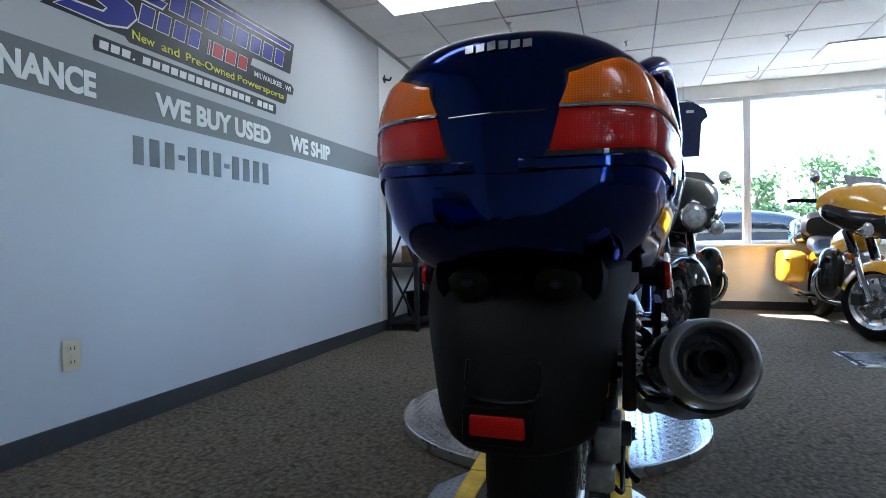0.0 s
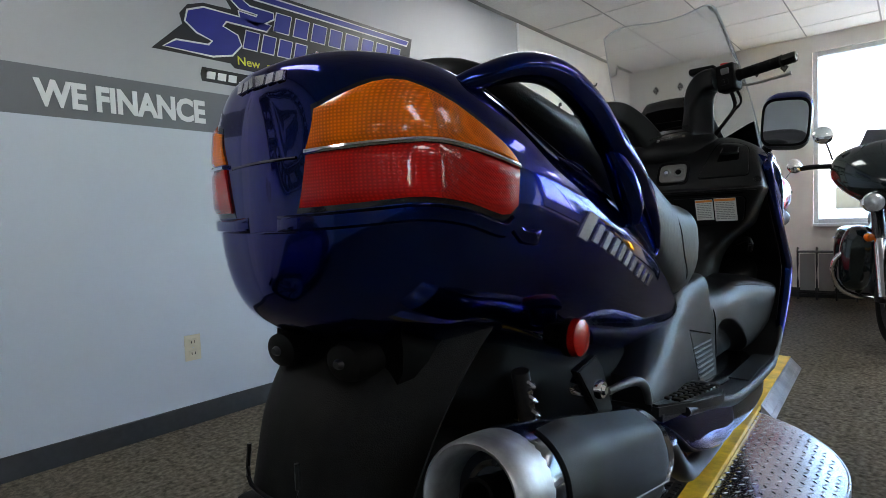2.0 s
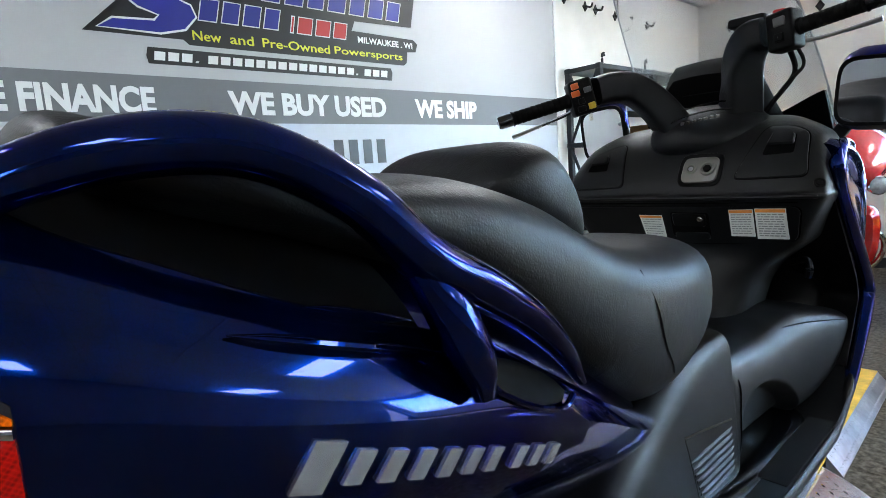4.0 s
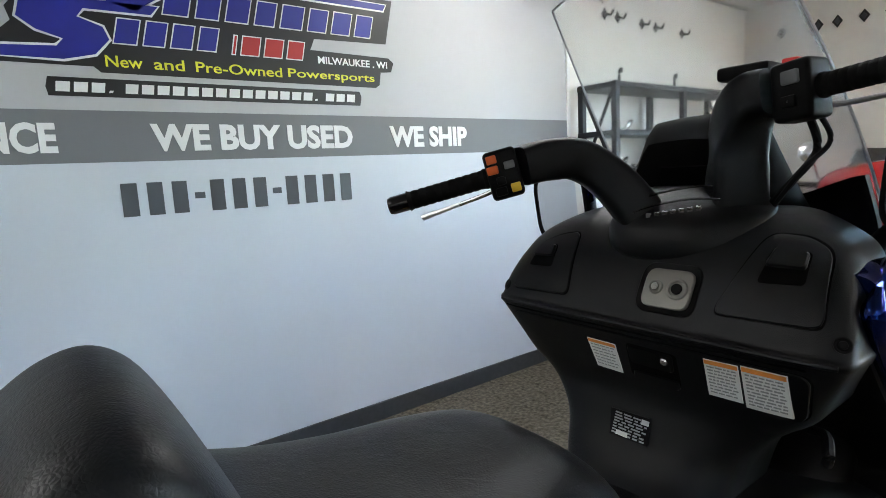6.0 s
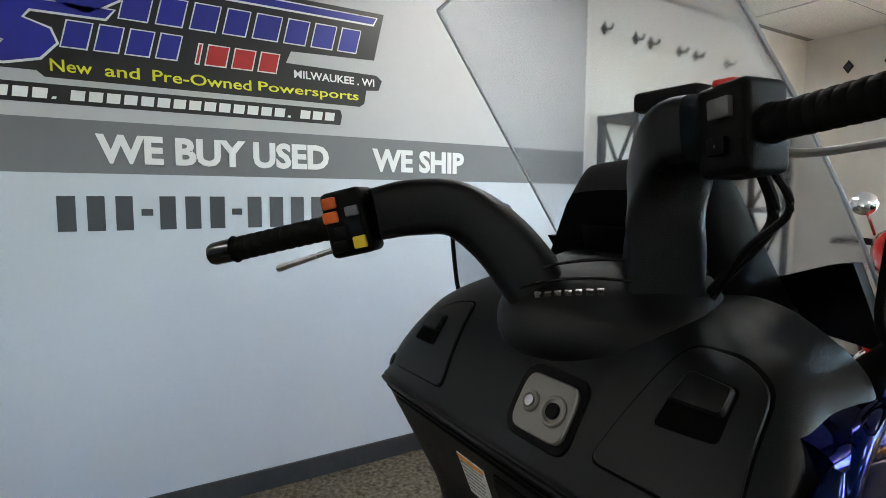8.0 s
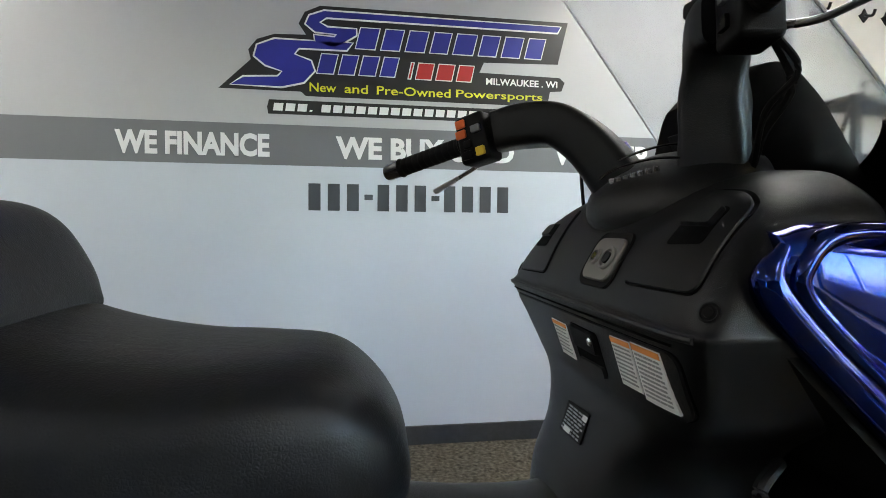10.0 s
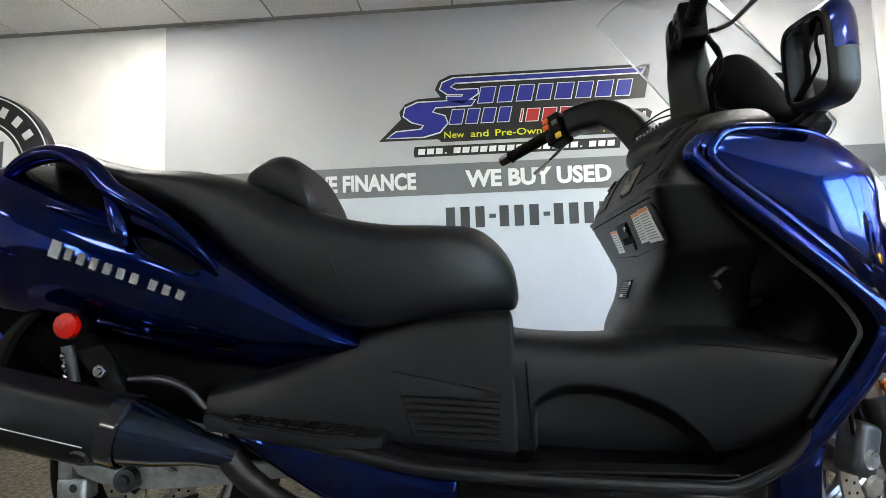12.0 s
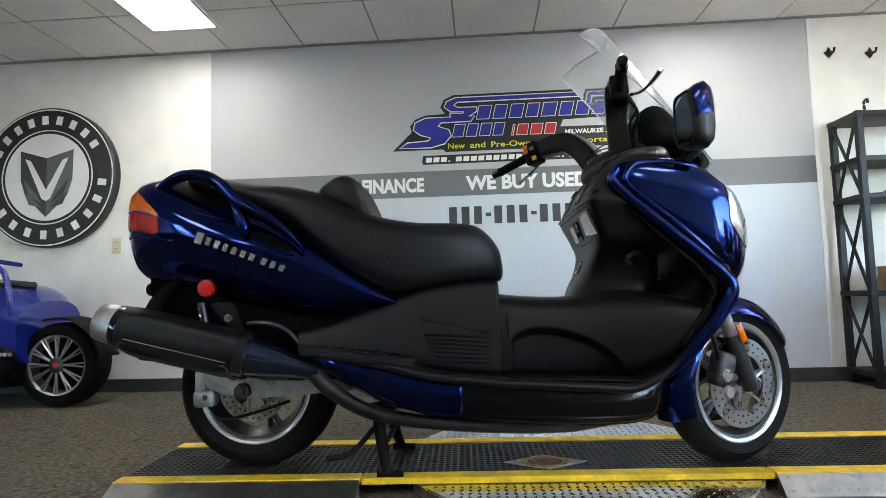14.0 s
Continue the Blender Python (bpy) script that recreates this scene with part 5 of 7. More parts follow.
part("lock", lathe([(0, 0.0025), (0.005, 0.0025), (0.007, 0)], lm0, 14), M["steel"], lt)


def warning_label(cs, lines, seed):
    rnd = random.Random(seed)
    lab = part("warning_label", on_dash(cs, 0.0046, 8), M["paper"], sc, "white warning label with an orange head and small print")
    (a, b), (c, d), (e, f), (g, h) = cs
    def sub(u0, v0, u1, v1):
        pt = lambda u, v: ((a * (1 - u) + c * u) * (1 - v) + (g * (1 - u) + e * u) * v, (b * (1 - u) + d * u) * (1 - v) + (h * (1 - u) + f * u) * v)
        return [pt(u0, v0), pt(u1, v0), pt(u1, v1), pt(u0, v1)]
    part("label_head", on_dash(sub(0.02, 0.88, 0.98, 0.985), 0.0053, 4), M["ink_orange"], lab)
    for i in range(lines):
        v = 0.82 - 0.78 * i / lines
        u = 0.08
        while u < 0.85:
            w = rnd.uniform(0.06, 0.22)
            part("print_bar", on_dash(sub(u, v - 0.022, min(u + w, 0.92), v + 0.012), 0.0053, 2), M["ink_grey"], lab)
            u += w + 0.035


warning_label([(0.158, 0.776), (0.104, 0.775), (0.108, 0.831), (0.168, 0.832)], 7, 1)
warning_label([(-0.052, 0.783), (-0.103, 0.784), (-0.103, 0.847), (-0.052, 0.846)], 9, 2)
warning_label([(-0.107, 0.779), (-0.168, 0.780), (-0.168, 0.849), (-0.107, 0.849)], 10, 3)
nl = part("spec_label", on_dash([(0.12, 0.660), (0.045, 0.662), (0.050, 0.705), (0.128, 0.702)], 0.003, 6), M["matte"], sc, "black data label with pale print")
rnd = random.Random(5)
for i in range(8):
    u = 0.0
    while u < 0.06:
        w = rnd.uniform(0.006, 0.018)
        z = 0.698 - i * 0.0047
        part("print_bar", on_dash(quad(0.117 - u, z - 0.0012, 0.117 - min(u + w, 0.065), z + 0.0012), 0.0036, 2), M["ink_grey"], nl)
        u += w + 0.004
part("label_box", on_dash(quad(0.064, 0.692, 0.05, 0.700), 0.0038, 2), M["paper"], nl)
part("label_box", on_dash(quad(0.108, 0.663, 0.085, 0.670), 0.0038, 2), M["paper"], nl)
# hook under the dash
part("bag_hook", tube([(0.86, -0.13, 0.70), (0.82, -0.17, 0.715), (0.79, -0.185, 0.70), (0.80, -0.18, 0.68)], 0.008, 5, 8), M["plastic"], sc)

# handlebar cover with badge bars
hb = loft_z([(0.965, -0.045, 0.09, 0.085, 2.4), (0.985, -0.065, 0.10, 0.128, 2.6), (1.015, -0.066, 0.11, 0.140, 2.6), (1.045, -0.05, 0.11, 0.135, 2.6), (1.075, -0.015, 0.115, 0.115, 2.5), (1.095, 0.03, 0.115, 0.08, 2.3)], 5, 32)
bmesh.ops.transform(hb, matrix=Matrix.Translation((0.80, 0.04, 0)) @ Matrix.Rotation(radians(18), 4, "Z"), verts=hb.verts)
cover = part("handlebar_cover", hb, M["plastic"], sc, "black handlebar cover")
for i in range(7):
    f = i / 6
    p = Vector((0.7425 + 0.030 * f, 0.080 - 0.072 * f, 1.050 + 0.012 * f))
    part("badge_bar", cube((-0.002, -0.0045, -0.0055), (0.002, 0.0045, 0.0055), 0.001, Matrix.Translation(p) @ Matrix.Rotation(radians(-65), 4, "Z") @ Matrix.Rotation(radians(25), 4, "X") @ Matrix.Rotation(radians(90), 4, "Z")), M["steel"], cover)
for dz in (0.0, 0.02):
    part("cover_line", tube([(0.735, 0.13, 1.045 + dz), (0.738 + dz, 0.08, 1.066 + dz), (0.768 + dz, 0.02, 1.078 + dz), (0.80 + dz, -0.03, 1.076 + dz)], 0.002, 5, 6), M["gloss_black"], cover)


def bar_end(arm, grip, lever, side):
    a = part("bar_arm", tube(arm, [0.046, 0.042, 0.040, 0.040, 0.037, 0.033][:len(arm)], 8, 28, 0.92, power=4.6), M["plastic"], sc, "black handlebar arm cover")
    g0, g1 = Vector(grip[0]), Vector(grip[1])
    d = (g1 - g0).normalized()
    ln = (g1 - g0).length
    m = d.to_track_quat("Z", "Y").to_matrix().to_4x4()
    m.translation = g0
    prof = [(0.012, -0.02), (0.0185, 0.0), (0.0185, 0.004)]
    for i in range(10):
        h = 0.006 + i * (ln - 0.045) / 10
        prof += [(0.0168, h), (0.0168, h + 0.006), (0.0158, h + 0.0075)]
    prof += [(0.0175, ln - 0.04), (0.019, ln - 0.037)]
    grip_ob = part("hand_grip", lathe(prof, m, 24), M["rubber"], sc, "black rubber grip")
    part("bar_end_weight", lathe([(0.0165, ln - 0.037), (0.0165, ln - 0.006), (0.0145, ln), (0.006, ln + 0.001), (0, ln - 0.003)], m, 24), M["gloss_black"], grip_ob)
    part("brake_lever", tube(lever, [0.007, 0.0065, 0.0062, 0.0075, 0.009], 5, 10, 0.7), M["steel"], sc, "silver brake lever with ball end")
    # switch housing
    sm = m @ Matrix.Translation((0, 0, -0.028))
    hs = bmesh.new()
    box(hs, (-0.027, -0.043, -0.032), (0.028, 0.043, 0.026), 0.008, sm, 3)
    house = part("switch_housing", hs, M["matte"], sc, "black switch housing")
    return sm, house


sm, house = bar_end([(0.79, 0.11, 1.03), (0.745, 0.155, 1.11), (0.70, 0.195, 1.152), (0.645, 0.225, 1.155), (0.60, 0.243, 1.146)], [(0.553, 0.280, 1.128), (0.422, 0.402, 1.086)],
                    [(0.60, 0.30, 1.108), (0.585, 0.335, 1.094), (0.565, 0.375, 1.080), (0.54, 0.42, 1.064), (0.527, 0.446, 1.055)], 1)


axes = sm.to_3x3()
# the face that looks back at the rider
best = max(((s, i) for i in (0, 1) for s in (-1, 1)), key=lambda q: (axes.col[q[1]] * q[0]).dot(Vector((-0.8, -0.35, 0.45))))


def face_button(sm, house, best, u, v, w, h, material):
    s, i = best
    o = 1 - i
    lo, hi = [0, 0, v - h / 2], [0, 0, v + h / 2]
    r = 0.027 if i == 0 else 0.043
    u, w = (u * 1.3, w * 1.2) if i == 0 else (u, w)
    a, b = sorted((s * (r - 0.004), s * (r + 0.006)))
    lo[i], hi[i] = a, b
    lo[o], hi[o] = u - w / 2, u + w / 2
    bm = bmesh.new()
    box(bm, lo, hi, 0.002, sm)
    part("switch_button", bm, material, house)


M["btn_orange"] = mat("orange_switch", (0.75, 0.13, 0.02), 0.4, stain=0.05)
M["btn_yellow"] = mat("yellow_switch", (0.75, 0.5, 0.03), 0.4, stain=0.05)
M["btn_red"] = mat("red_switch", (0.6, 0.02, 0.02), 0.4, stain=0.05)
M["btn_grey"] = mat("grey_switch", (0.12, 0.12, 0.12), 0.5, stain=0.05)
for u, v, w, h, mk in ((0.022, 0.012, 0.012, 0.018, "btn_orange"), (0.008, 0.014, 0.012, 0.02, "btn_orange"), (0.010, -0.016, 0.011, 0.018, "btn_grey"), (-0.008, 0.004, 0.012, 0.016, "matte"), (-0.021, -0.018, 0.013, 0.017, "btn_yellow"), (-0.022, 0.008, 0.012, 0.02, "matte")):
    face_button(sm, house, best, u, v, w, h, M[mk])

sm, house = bar_end([(0.845, -0.015, 1.03), (0.838, -0.022, 1.12), (0.83, -0.03, 1.195), (0.818, -0.055, 1.232), (0.81, -0.09, 1.238)], [(0.80, -0.155, 1.236), (0.772, -0.315, 1.254)],
                    [(0.835, -0.13, 1.215), (0.862, -0.16, 1.213), (0.875, -0.20, 1.218), (0.884, -0.25, 1.226), (0.886, -0.285, 1.232)], -1)
axes = sm.to_3x3()
best = max(((s, i) for i in (0, 1) for s in (-1, 1)), key=lambda q: (axes.col[q[1]] * q[0]).dot(Vector((-1, 0.0, 0.2))))
for u, v, w, h, mk in ((0.014, 0.0, 0.016, 0.024, "btn_grey"), (-0.012, -0.004, 0.014, 0.02, "matte"), (-0.012, -0.004, 0.006, 0.006, "btn_grey")):
    face_button(sm, house, best, u, v, w, h, M[mk])
part("kill_switch", cube((0.785, -0.128, 1.268), (0.81, -0.105, 1.28), 0.003), M["btn_red"], house)
part("brake_reservoir", cube((0.795, -0.085, 1.262), (0.85, -0.005, 1.284), 0.006, Matrix.Rotation(0, 4, "Z")), M["matte"], sc, "black brake fluid reservoir")
part("brake_hose", tube([(0.84, -0.12, 1.21), (0.86, -0.13, 1.15), (0.85, -0.10, 1.10), (0.87, -0.05, 1.05)], 0.006, 6, 8), M["rubber"], sc)
part("cable", tube([(0.825, -0.14, 1.205), (0.85, -0.15, 1.16), (0.835, -0.12, 1.12), (0.86, -0.07, 1.06)], 0.004, 6, 8), M["rubber"], sc)

# instrument hood
hood = bmesh.new()
loops = []
for x, w, zt in spline([(0.88, 0.145, 1.18), (0.93, 0.178, 1.222), (0.98, 0.182, 1.218), (1.04, 0.17, 1.16), (1.08, 0.15, 1.08)], 5):
    loops.append([(x, 0.095 + w * t, 1.02 + (zt - 1.02) * min(1.0 - 0.12 * t * t, 2.1 * (1 - abs(t)))) for t in lin(-1, 1, 25)] + [(x, 0.095 + w * t * 0.94, 1.01) for t in lin(1, -1, 5)])
rings(hood, loops)
part("instrument_hood", hood, M["void"], sc, "black instrument hood")
part("gauge_face", prism([(-0.10, -0.05), (0.10, -0.05), (0.085, 0.045), (-0.085, 0.045)], 0.004, Matrix.Translation((0.885, 0.05, 1.09)) @ Matrix.Rotation(radians(90), 4, "Z") @ Matrix.Rotation(radians(62), 4, "X")), M["matte"], sc, "dark gauge face")
# black garnish inside the foot of the windshield
gn = bmesh.new()
loops = []
for u in lin(-1, 1, 25):
    top = 0.10 + 0.15 * abs(u) ** 1.5
    col = []
    for v in lin(0.0, top, 7):
        w = 0.235 - 0.055 * v ** 2
        col.append((1.122 - 0.25 * v - 0.05 * v * v - 0.13 * abs(u) ** 2.0 * (0.55 + 0.45 * v) - 0.008, 0.06 + w * u * 0.985, 1.0 + 0.47 * v - 0.05 * abs(u) ** 6 * v))
    loops.append(col + [(x - 0.02, y, z) for x, y, z in reversed(col)])
rings(gn, loops)
part("shield_garnish", gn, M["matte"], sc, "black windshield garnish")

# windshield
ws = bmesh.new()
front, back = [], []
NU, NV = 20, 14
for j in range(NV + 1):
    v = j / NV
    w = 0.235 - 0.055 * v ** 2
    zc, xc = 1.0 + 0.47 * v, 1.122 - 0.25 * v - 0.05 * v * v
    rf, rb = [], []
    for i in range(NU + 1):
        u = -1 + 2 * i / NU
        drop = 0.05 * abs(u) ** 6 * v
        x, y, z = xc - 0.13 * abs(u) ** 2.0 * (0.55 + 0.45 * v), 0.06 + w * u, zc - drop
        rf.append(ws.verts.new((x, y, z)))
        rb.append(ws.verts.new((x - 0.0035, y * 0.998, z)))
    front.append(rf)
    back.append(rb)
for g in (front, back):
    for j in range(NV):
        for i in range(NU):
            ws.faces.new((g[j][i], g[j][i + 1], g[j + 1][i + 1], g[j + 1][i]))
ring = [(0, i) for i in range(NU)] + [(j, NU) for j in range(NV)] + [(NV, i) for i in range(NU, 0, -1)] + [(j, 0) for j in range(NV, 0, -1)]
for (a, b), (c, d) in zip(ring, ring[1:] + ring[:1]):
    ws.faces.new((front[a][b], front[c][d], back[c][d], back[a][b]))
M["edge"] = mat("polished_acrylic_edge", (0.80, 0.84, 0.88), 0.25, transmission=0.35, grain=0.05)
shield = part("windshield", ws, M["shield"], sc, "clear acrylic windshield")
shield.visible_shadow = False
for s in (-1, 1):
    rim = [(1.122 - 0.25 * v - 0.05 * v * v - 0.13 * (0.55 + 0.45 * v), 0.06 + s * (0.235 - 0.055 * v ** 2), 1.0 + 0.47 * v - 0.05 * v) for v in lin(0, 1, 9)]
    part("shield_edge", tube(rim, 0.0024, 2, 6), M["edge"], shield, "pale polished edge")

rim = [(1.122 - 0.25 - 0.05 - 0.13 * abs(u) ** 2.0, 0.06 + 0.18 * u, 1.47 - 0.05 * abs(u) ** 6) for u in lin(-1, 1, 21)]
part("shield_edge", tube(rim, 0.0024, 2, 6), M["edge"], shield, "pale polished edge")


# mirrors
def wing_mirror(c, s):
    out = super_loop(0.070, 0.074, 4.5, 32)
    m = Matrix.Translation(c) @ Matrix.Rotation(radians(4 if s > 0 else 1), 4, "Z") @ Matrix.Rotation(radians(s * -5), 4, "X") @ Matrix.Rotation(radians(-4), 4, "Y")
    shell = bmesh.new()
    loops = []
    for dx, k, q in ((-0.004, 0.97, 1.05), (0.0, 1.0, 1.05), (0.016, 1.0, 1.2), (0.04, 0.88, 1.45), (0.058, 0.66, 1.65), (0.07, 0.38, 1.7), (0.075, 0.12, 1.7)):
        loops.append([m @ Vector((dx, a * k, b * k * q + (q - 1.05) * 0.01)) for a, b in out])
    rings(shell, loops)
    mir = part("mirror", shell, M["plastic"], sc, "black and blue shelled wing mirror")
    cap = bmesh.new()
    mid = m @ Vector((0.03, 0, 0))
    rings(cap, [[v + (v - mid).normalized() * 0.0018 for v in l[0:17]] for l in loops[1:]], closed=False)
    part("mirror_cap", cap, M["blue"], mir, "glossy blue upper cap")
    rimb = bmesh.new()
    rings(rimb, [[m @ Vector((dx, a * k, b * k * 1.05)) for a, b in out] for dx, k in ((0.004, 1.012), (-0.009, 1.0), (-0.009, 0.9), (-0.002, 0.88))], caps=False)
    part("mirror_rim", rimb, M["matte"], mir, "black mirror rim")
    g = bmesh.new()
    rings(g, [[m @ Vector((-0.0065, a * 0.905, b * 0.905 * 1.05)) for a, b in out], [m @ Vector((-0.005, a * 0.905, b * 0.905 * 1.05)) for a, b in out]])
    part("mirror_glass", g, M["mirror"], mir, "mirror glass", smooth=False)
    part("mirror_arm", tube([tuple(m @ Vector((0.05, -s * 0.04, -0.03))), (c[0] + 0.05, c[1] - s * 0.06, c[2] - 0.07), (0.95, s * 0.17, 0.97)], [0.022, 0.02, 0.026], 5, 12, 0.7), M["matte"], mir, "black mirror arm")


wing_mirror((0.958, -0.258, 1.090), -1)
wing_mirror((0.86, 0.372, 1.055), 1)

# front fender, fork, brake
ft = Matrix.Translation((FX, 0, FZ)) @ Matrix.Rotation(TURN, 4, "Z")
fb = bmesh.new()
loops = []
for i in range(25):
    a = radians(28 + 172 * i / 24)
    w = 0.062 + 0.010 * math.sin(math.pi * i / 24) + (0.012 if i > 16 else 0)
    R = 0.272 + (0.018 if i > 15 else 0.0) * (i - 15) / 9
    d = Vector((math.cos(a), 0, math.sin(a)))
    pts = []
    for t, us in ((0.0, lin(-1, 1, 9)), (-0.006, lin(1, -1, 9))):
        for u in us:
            pts.append(ft @ (d * (R + t - 0.055 * abs(u) ** 3) + Vector((0, w * u, 0))))
    loops.append(pts)
rings(fb, loops)
part("front_fender", fb, M["blue"], sc, "dark blue front fender")
for s in (-1, 1):
    y = s * 0.088
    part("fork_leg", tube([tuple(ft @ Vector((-0.155, y, 0.34))), tuple(ft @ Vector((-0.09, y, 0.19))), tuple(ft @ Vector((-0.03, y, 0.055)))], [0.019, 0.019, 0.019], 3, 14), M["alloy"], sc, "silver fork tube")
    lower = part("fork_slider", tube([tuple(ft @ Vector((-0.075, y, 0.155))), tuple(ft @ Vector((-0.03, y, 0.05))), tuple(ft @ Vector((-0.005, y, -0.012)))], [0.024, 0.025, 0.024], 4, 14), M["dark_metal"], sc, "dark fork slider")
    part("axle_cap", lathe([(0, 0.022), (0.012, 0.022), (0.018, 0.016), (0.02, 0.0)], ft @ Matrix.Translation((0, y, 0)) @ Matrix.Rotation(radians(-90 * s), 4, "X"), 18), M["steel"], lower)
    part("fork_reflector", cube((-0.011, -0.004, -0.03), (0.011, 0.004, 0.03), 0.003, ft @ Matrix.Translation((-0.066, s * 0.118, 0.16)) @ Matrix.Rotation(radians(-25), 4, "Y")), M["amber_dot"], lower, "amber fork reflector")
    cal = part("front_caliper", cube((-0.15, -0.028, -0.05), (-0.085, 0.028, 0.055), 0.016, ft @ Matrix.Translation((0, s * 0.075, 0.01)) @ Matrix.Rotation(radians(20), 4, "Y"), 3), M["dark_metal"], sc, "dark front brake caliper with silver pistons")
    for dz in (-0.022, 0.028):
        part("caliper_piston", lathe([(0, 0.008), (0.016, 0.007), (0.021, 0.0)], ft @ Matrix.Translation((-0.115, s * 0.102, 0.01 + dz)) @ Matrix.Rotation(radians(-90 * s), 4, "X"), 16), M["steel"], cal)
    part("brake_hose", tube([tuple(ft @ Vector((-0.12, s * 0.08, 0.06))), tuple(ft @ Vector((-0.15, s * 0.09, 0.14))), tuple(ft @ Vector((-0.16, s * 0.06, 0.25)))], 0.005, 5, 8), M["rubber"], sc)
part("axle", tube([tuple(ft @ Vector((0, -0.10, 0))), tuple(ft @ Vector((0, 0.10, 0)))], 0.012, 2, 10), M["steel"], sc)
part("inner_fender", loft_x([(0.80, 0.12, 0.56, 0.30, 3), (0.92, 0.15, 0.62, 0.36, 3), (1.02, 0.16, 0.68, 0.52, 3), (1.10, 0.13, 0.7, 0.58, 3)], 4, 20), M["matte"], sc, "black inner fender")

# headlamp and cowl details
M["lamp_clear"] = mat("headlamp_lens", (0.55, 0.58, 0.62), 0.08, metal=0.55, coat=1.0, grain=0.35, grain_scale=30)
for s in (-1, 1):
    xs = lin(1.075, 1.186, 12)
    part("headlamp", skin(COWL, xs, curve_at([(1.07, 0.80), (1.11, 0.745), (1.15, 0.72), (1.19, 0.73)], xs), curve_at([(1.07, 0.915), (1.11, 0.895), (1.15, 0.86), (1.19, 0.80)], xs), 0.002, s, 8, 0.004, yc=0.018), M["lamp_clear"], sc, "clear headlamp lens")


# ---- things on the walls ----
def wall_prism(outline, depth, off=0.0, bevel=0.0, bm=None):
    """An outline (x, z) raised from the sign wall."""
    return prism(outline, depth, Matrix.Translation((0, -0.004 - off, 0)) @ ON_WALL, bevel, bm)


def at_wall(x, z, off=0.0):
    return Matrix.Translation((x, -0.0045 - off, z)) @ ON_WALL


words = thing("wall_lettering", "white block letters on the dark grey wall band", "lettering")
for tx, x0, w in (("WE FINANCE", -0.607, 0.607), ("WE BUY USED", 0.275, 0.795), ("WE SHIP", 1.26, 0.46)):
    letters("lettering", tx, w, 0.098, at_wall(x0, 1.269), M["white_paint"], words, 0.002, 0.04)
phone = thing("number_lettering", "row of dark bars in place of a telephone number", "lettering")
x = 0.148
for ch in "dddhdddhdddd":
    w = 0.048 if ch == "h" else 0.079
    if ch == "h":
        part("dash", wall_prism([(x + 0.006, 1.095), (x + w - 0.006, 1.095), (x + w - 0.006, 1.118), (x + 0.006, 1.118)], 0.0015), M["ink_dark"], phone, smooth=False)
    else:
        part("bar", wall_prism([(x + 0.012, 1.046), (x + w - 0.016, 1.046), (x + w - 0.016, 1.162), (x + 0.012, 1.162)], 0.0015), M["ink_dark"], phone, smooth=False)
    x += w + 0.0025

logo = thing("wall_logo", "large blue, white and black dealer emblem on the grey wall", "logo")
out = [(-0.205, 1.55), (-0.075, 1.675), (-0.085, 1.715), (-0.05, 1.76), (0.02, 1.785), (0.15, 1.79), (0.12, 1.835), (0.145, 1.885), (0.21, 1.915), (1.315, 1.915), (1.27, 1.725), (0.925, 1.715), (0.905, 1.67),
       (1.28, 1.665), (1.305, 1.645), (1.29, 1.605), (1.235, 1.6), (1.225, 1.545), (1.205, 1.532), (0.15, 1.532), (0.13, 1.55)]
part("backing", wall_prism(out, 0.0012), M["ink_black"], logo, "black outline shape", smooth=False)
white = [(-0.165, 1.565), (-0.035, 1.565), (0.06, 1.6), (0.10, 1.64), (0.02, 1.665), (-0.03, 1.70), (-0.015, 1.745), (0.05, 1.77), (0.33, 1.772), (0.31, 1.75), (0.09, 1.742), (0.06, 1.715), (0.13, 1.69), (0.155, 1.655), (0.13, 1.61), (0.05, 1.56), (-0.02, 1.555), (-0.175, 1.557)]
sw = [(-0.155, 1.568), (-0.105, 1.600), (0.035, 1.608), (0.055, 1.632), (-0.015, 1.655), (-0.06, 1.69), (-0.048, 1.735), (0.02, 1.763), (0.345, 1.765), (0.32, 1.735), (0.12, 1.733), (0.10, 1.705), (0.17, 1.68), (0.185, 1.64), (0.14, 1.59), (0.05, 1.568)]
up = [(0.27, 1.742), (0.36, 1.80), (0.36, 1.825), (0.24, 1.825), (0.205, 1.845), (0.235, 1.868), (1.265, 1.868), (1.28, 1.893), (0.225, 1.893), (0.165, 1.87), (0.15, 1.835), (0.19, 1.805), (0.28, 1.80), (0.27, 1.785), (0.185, 1.79), (0.19, 1.765)]


def grow(pts, d):
    c = np.mean(np.array(pts), 0)
    n = len(pts)
    res = []
    area = sum(pts[i][0] * pts[(i + 1) % n][1] - pts[(i + 1) % n][0] * pts[i][1] for i in range(n))
    s = 1 if area > 0 else -1
    for i in range(n):
        a, b, e = np.array(pts[i - 1]), np.array(pts[i]), np.array(pts[(i + 1) % n])
        u, v = (b - a) / (np.linalg.norm(b - a) + 1e-9), (e - b) / (np.linalg.norm(e - b) + 1e-9)
        nn = np.array((u[1] + v[1], -u[0] - v[0])) * s
        nn = nn / (np.linalg.norm(nn) + 1e-9)
        res.append(tuple(b + nn * d))
    return res


for pts in (sw, up):
    part("swoosh_edge", wall_prism(grow(pts, 0.008), 0.0005, 0.0015), M["white_paint"], logo, "white outline", smooth=False)
    part("swoosh", wall_prism(pts, 0.0006, 0.0022), M["ink_blue"], logo, "blue swoosh", smooth=False)


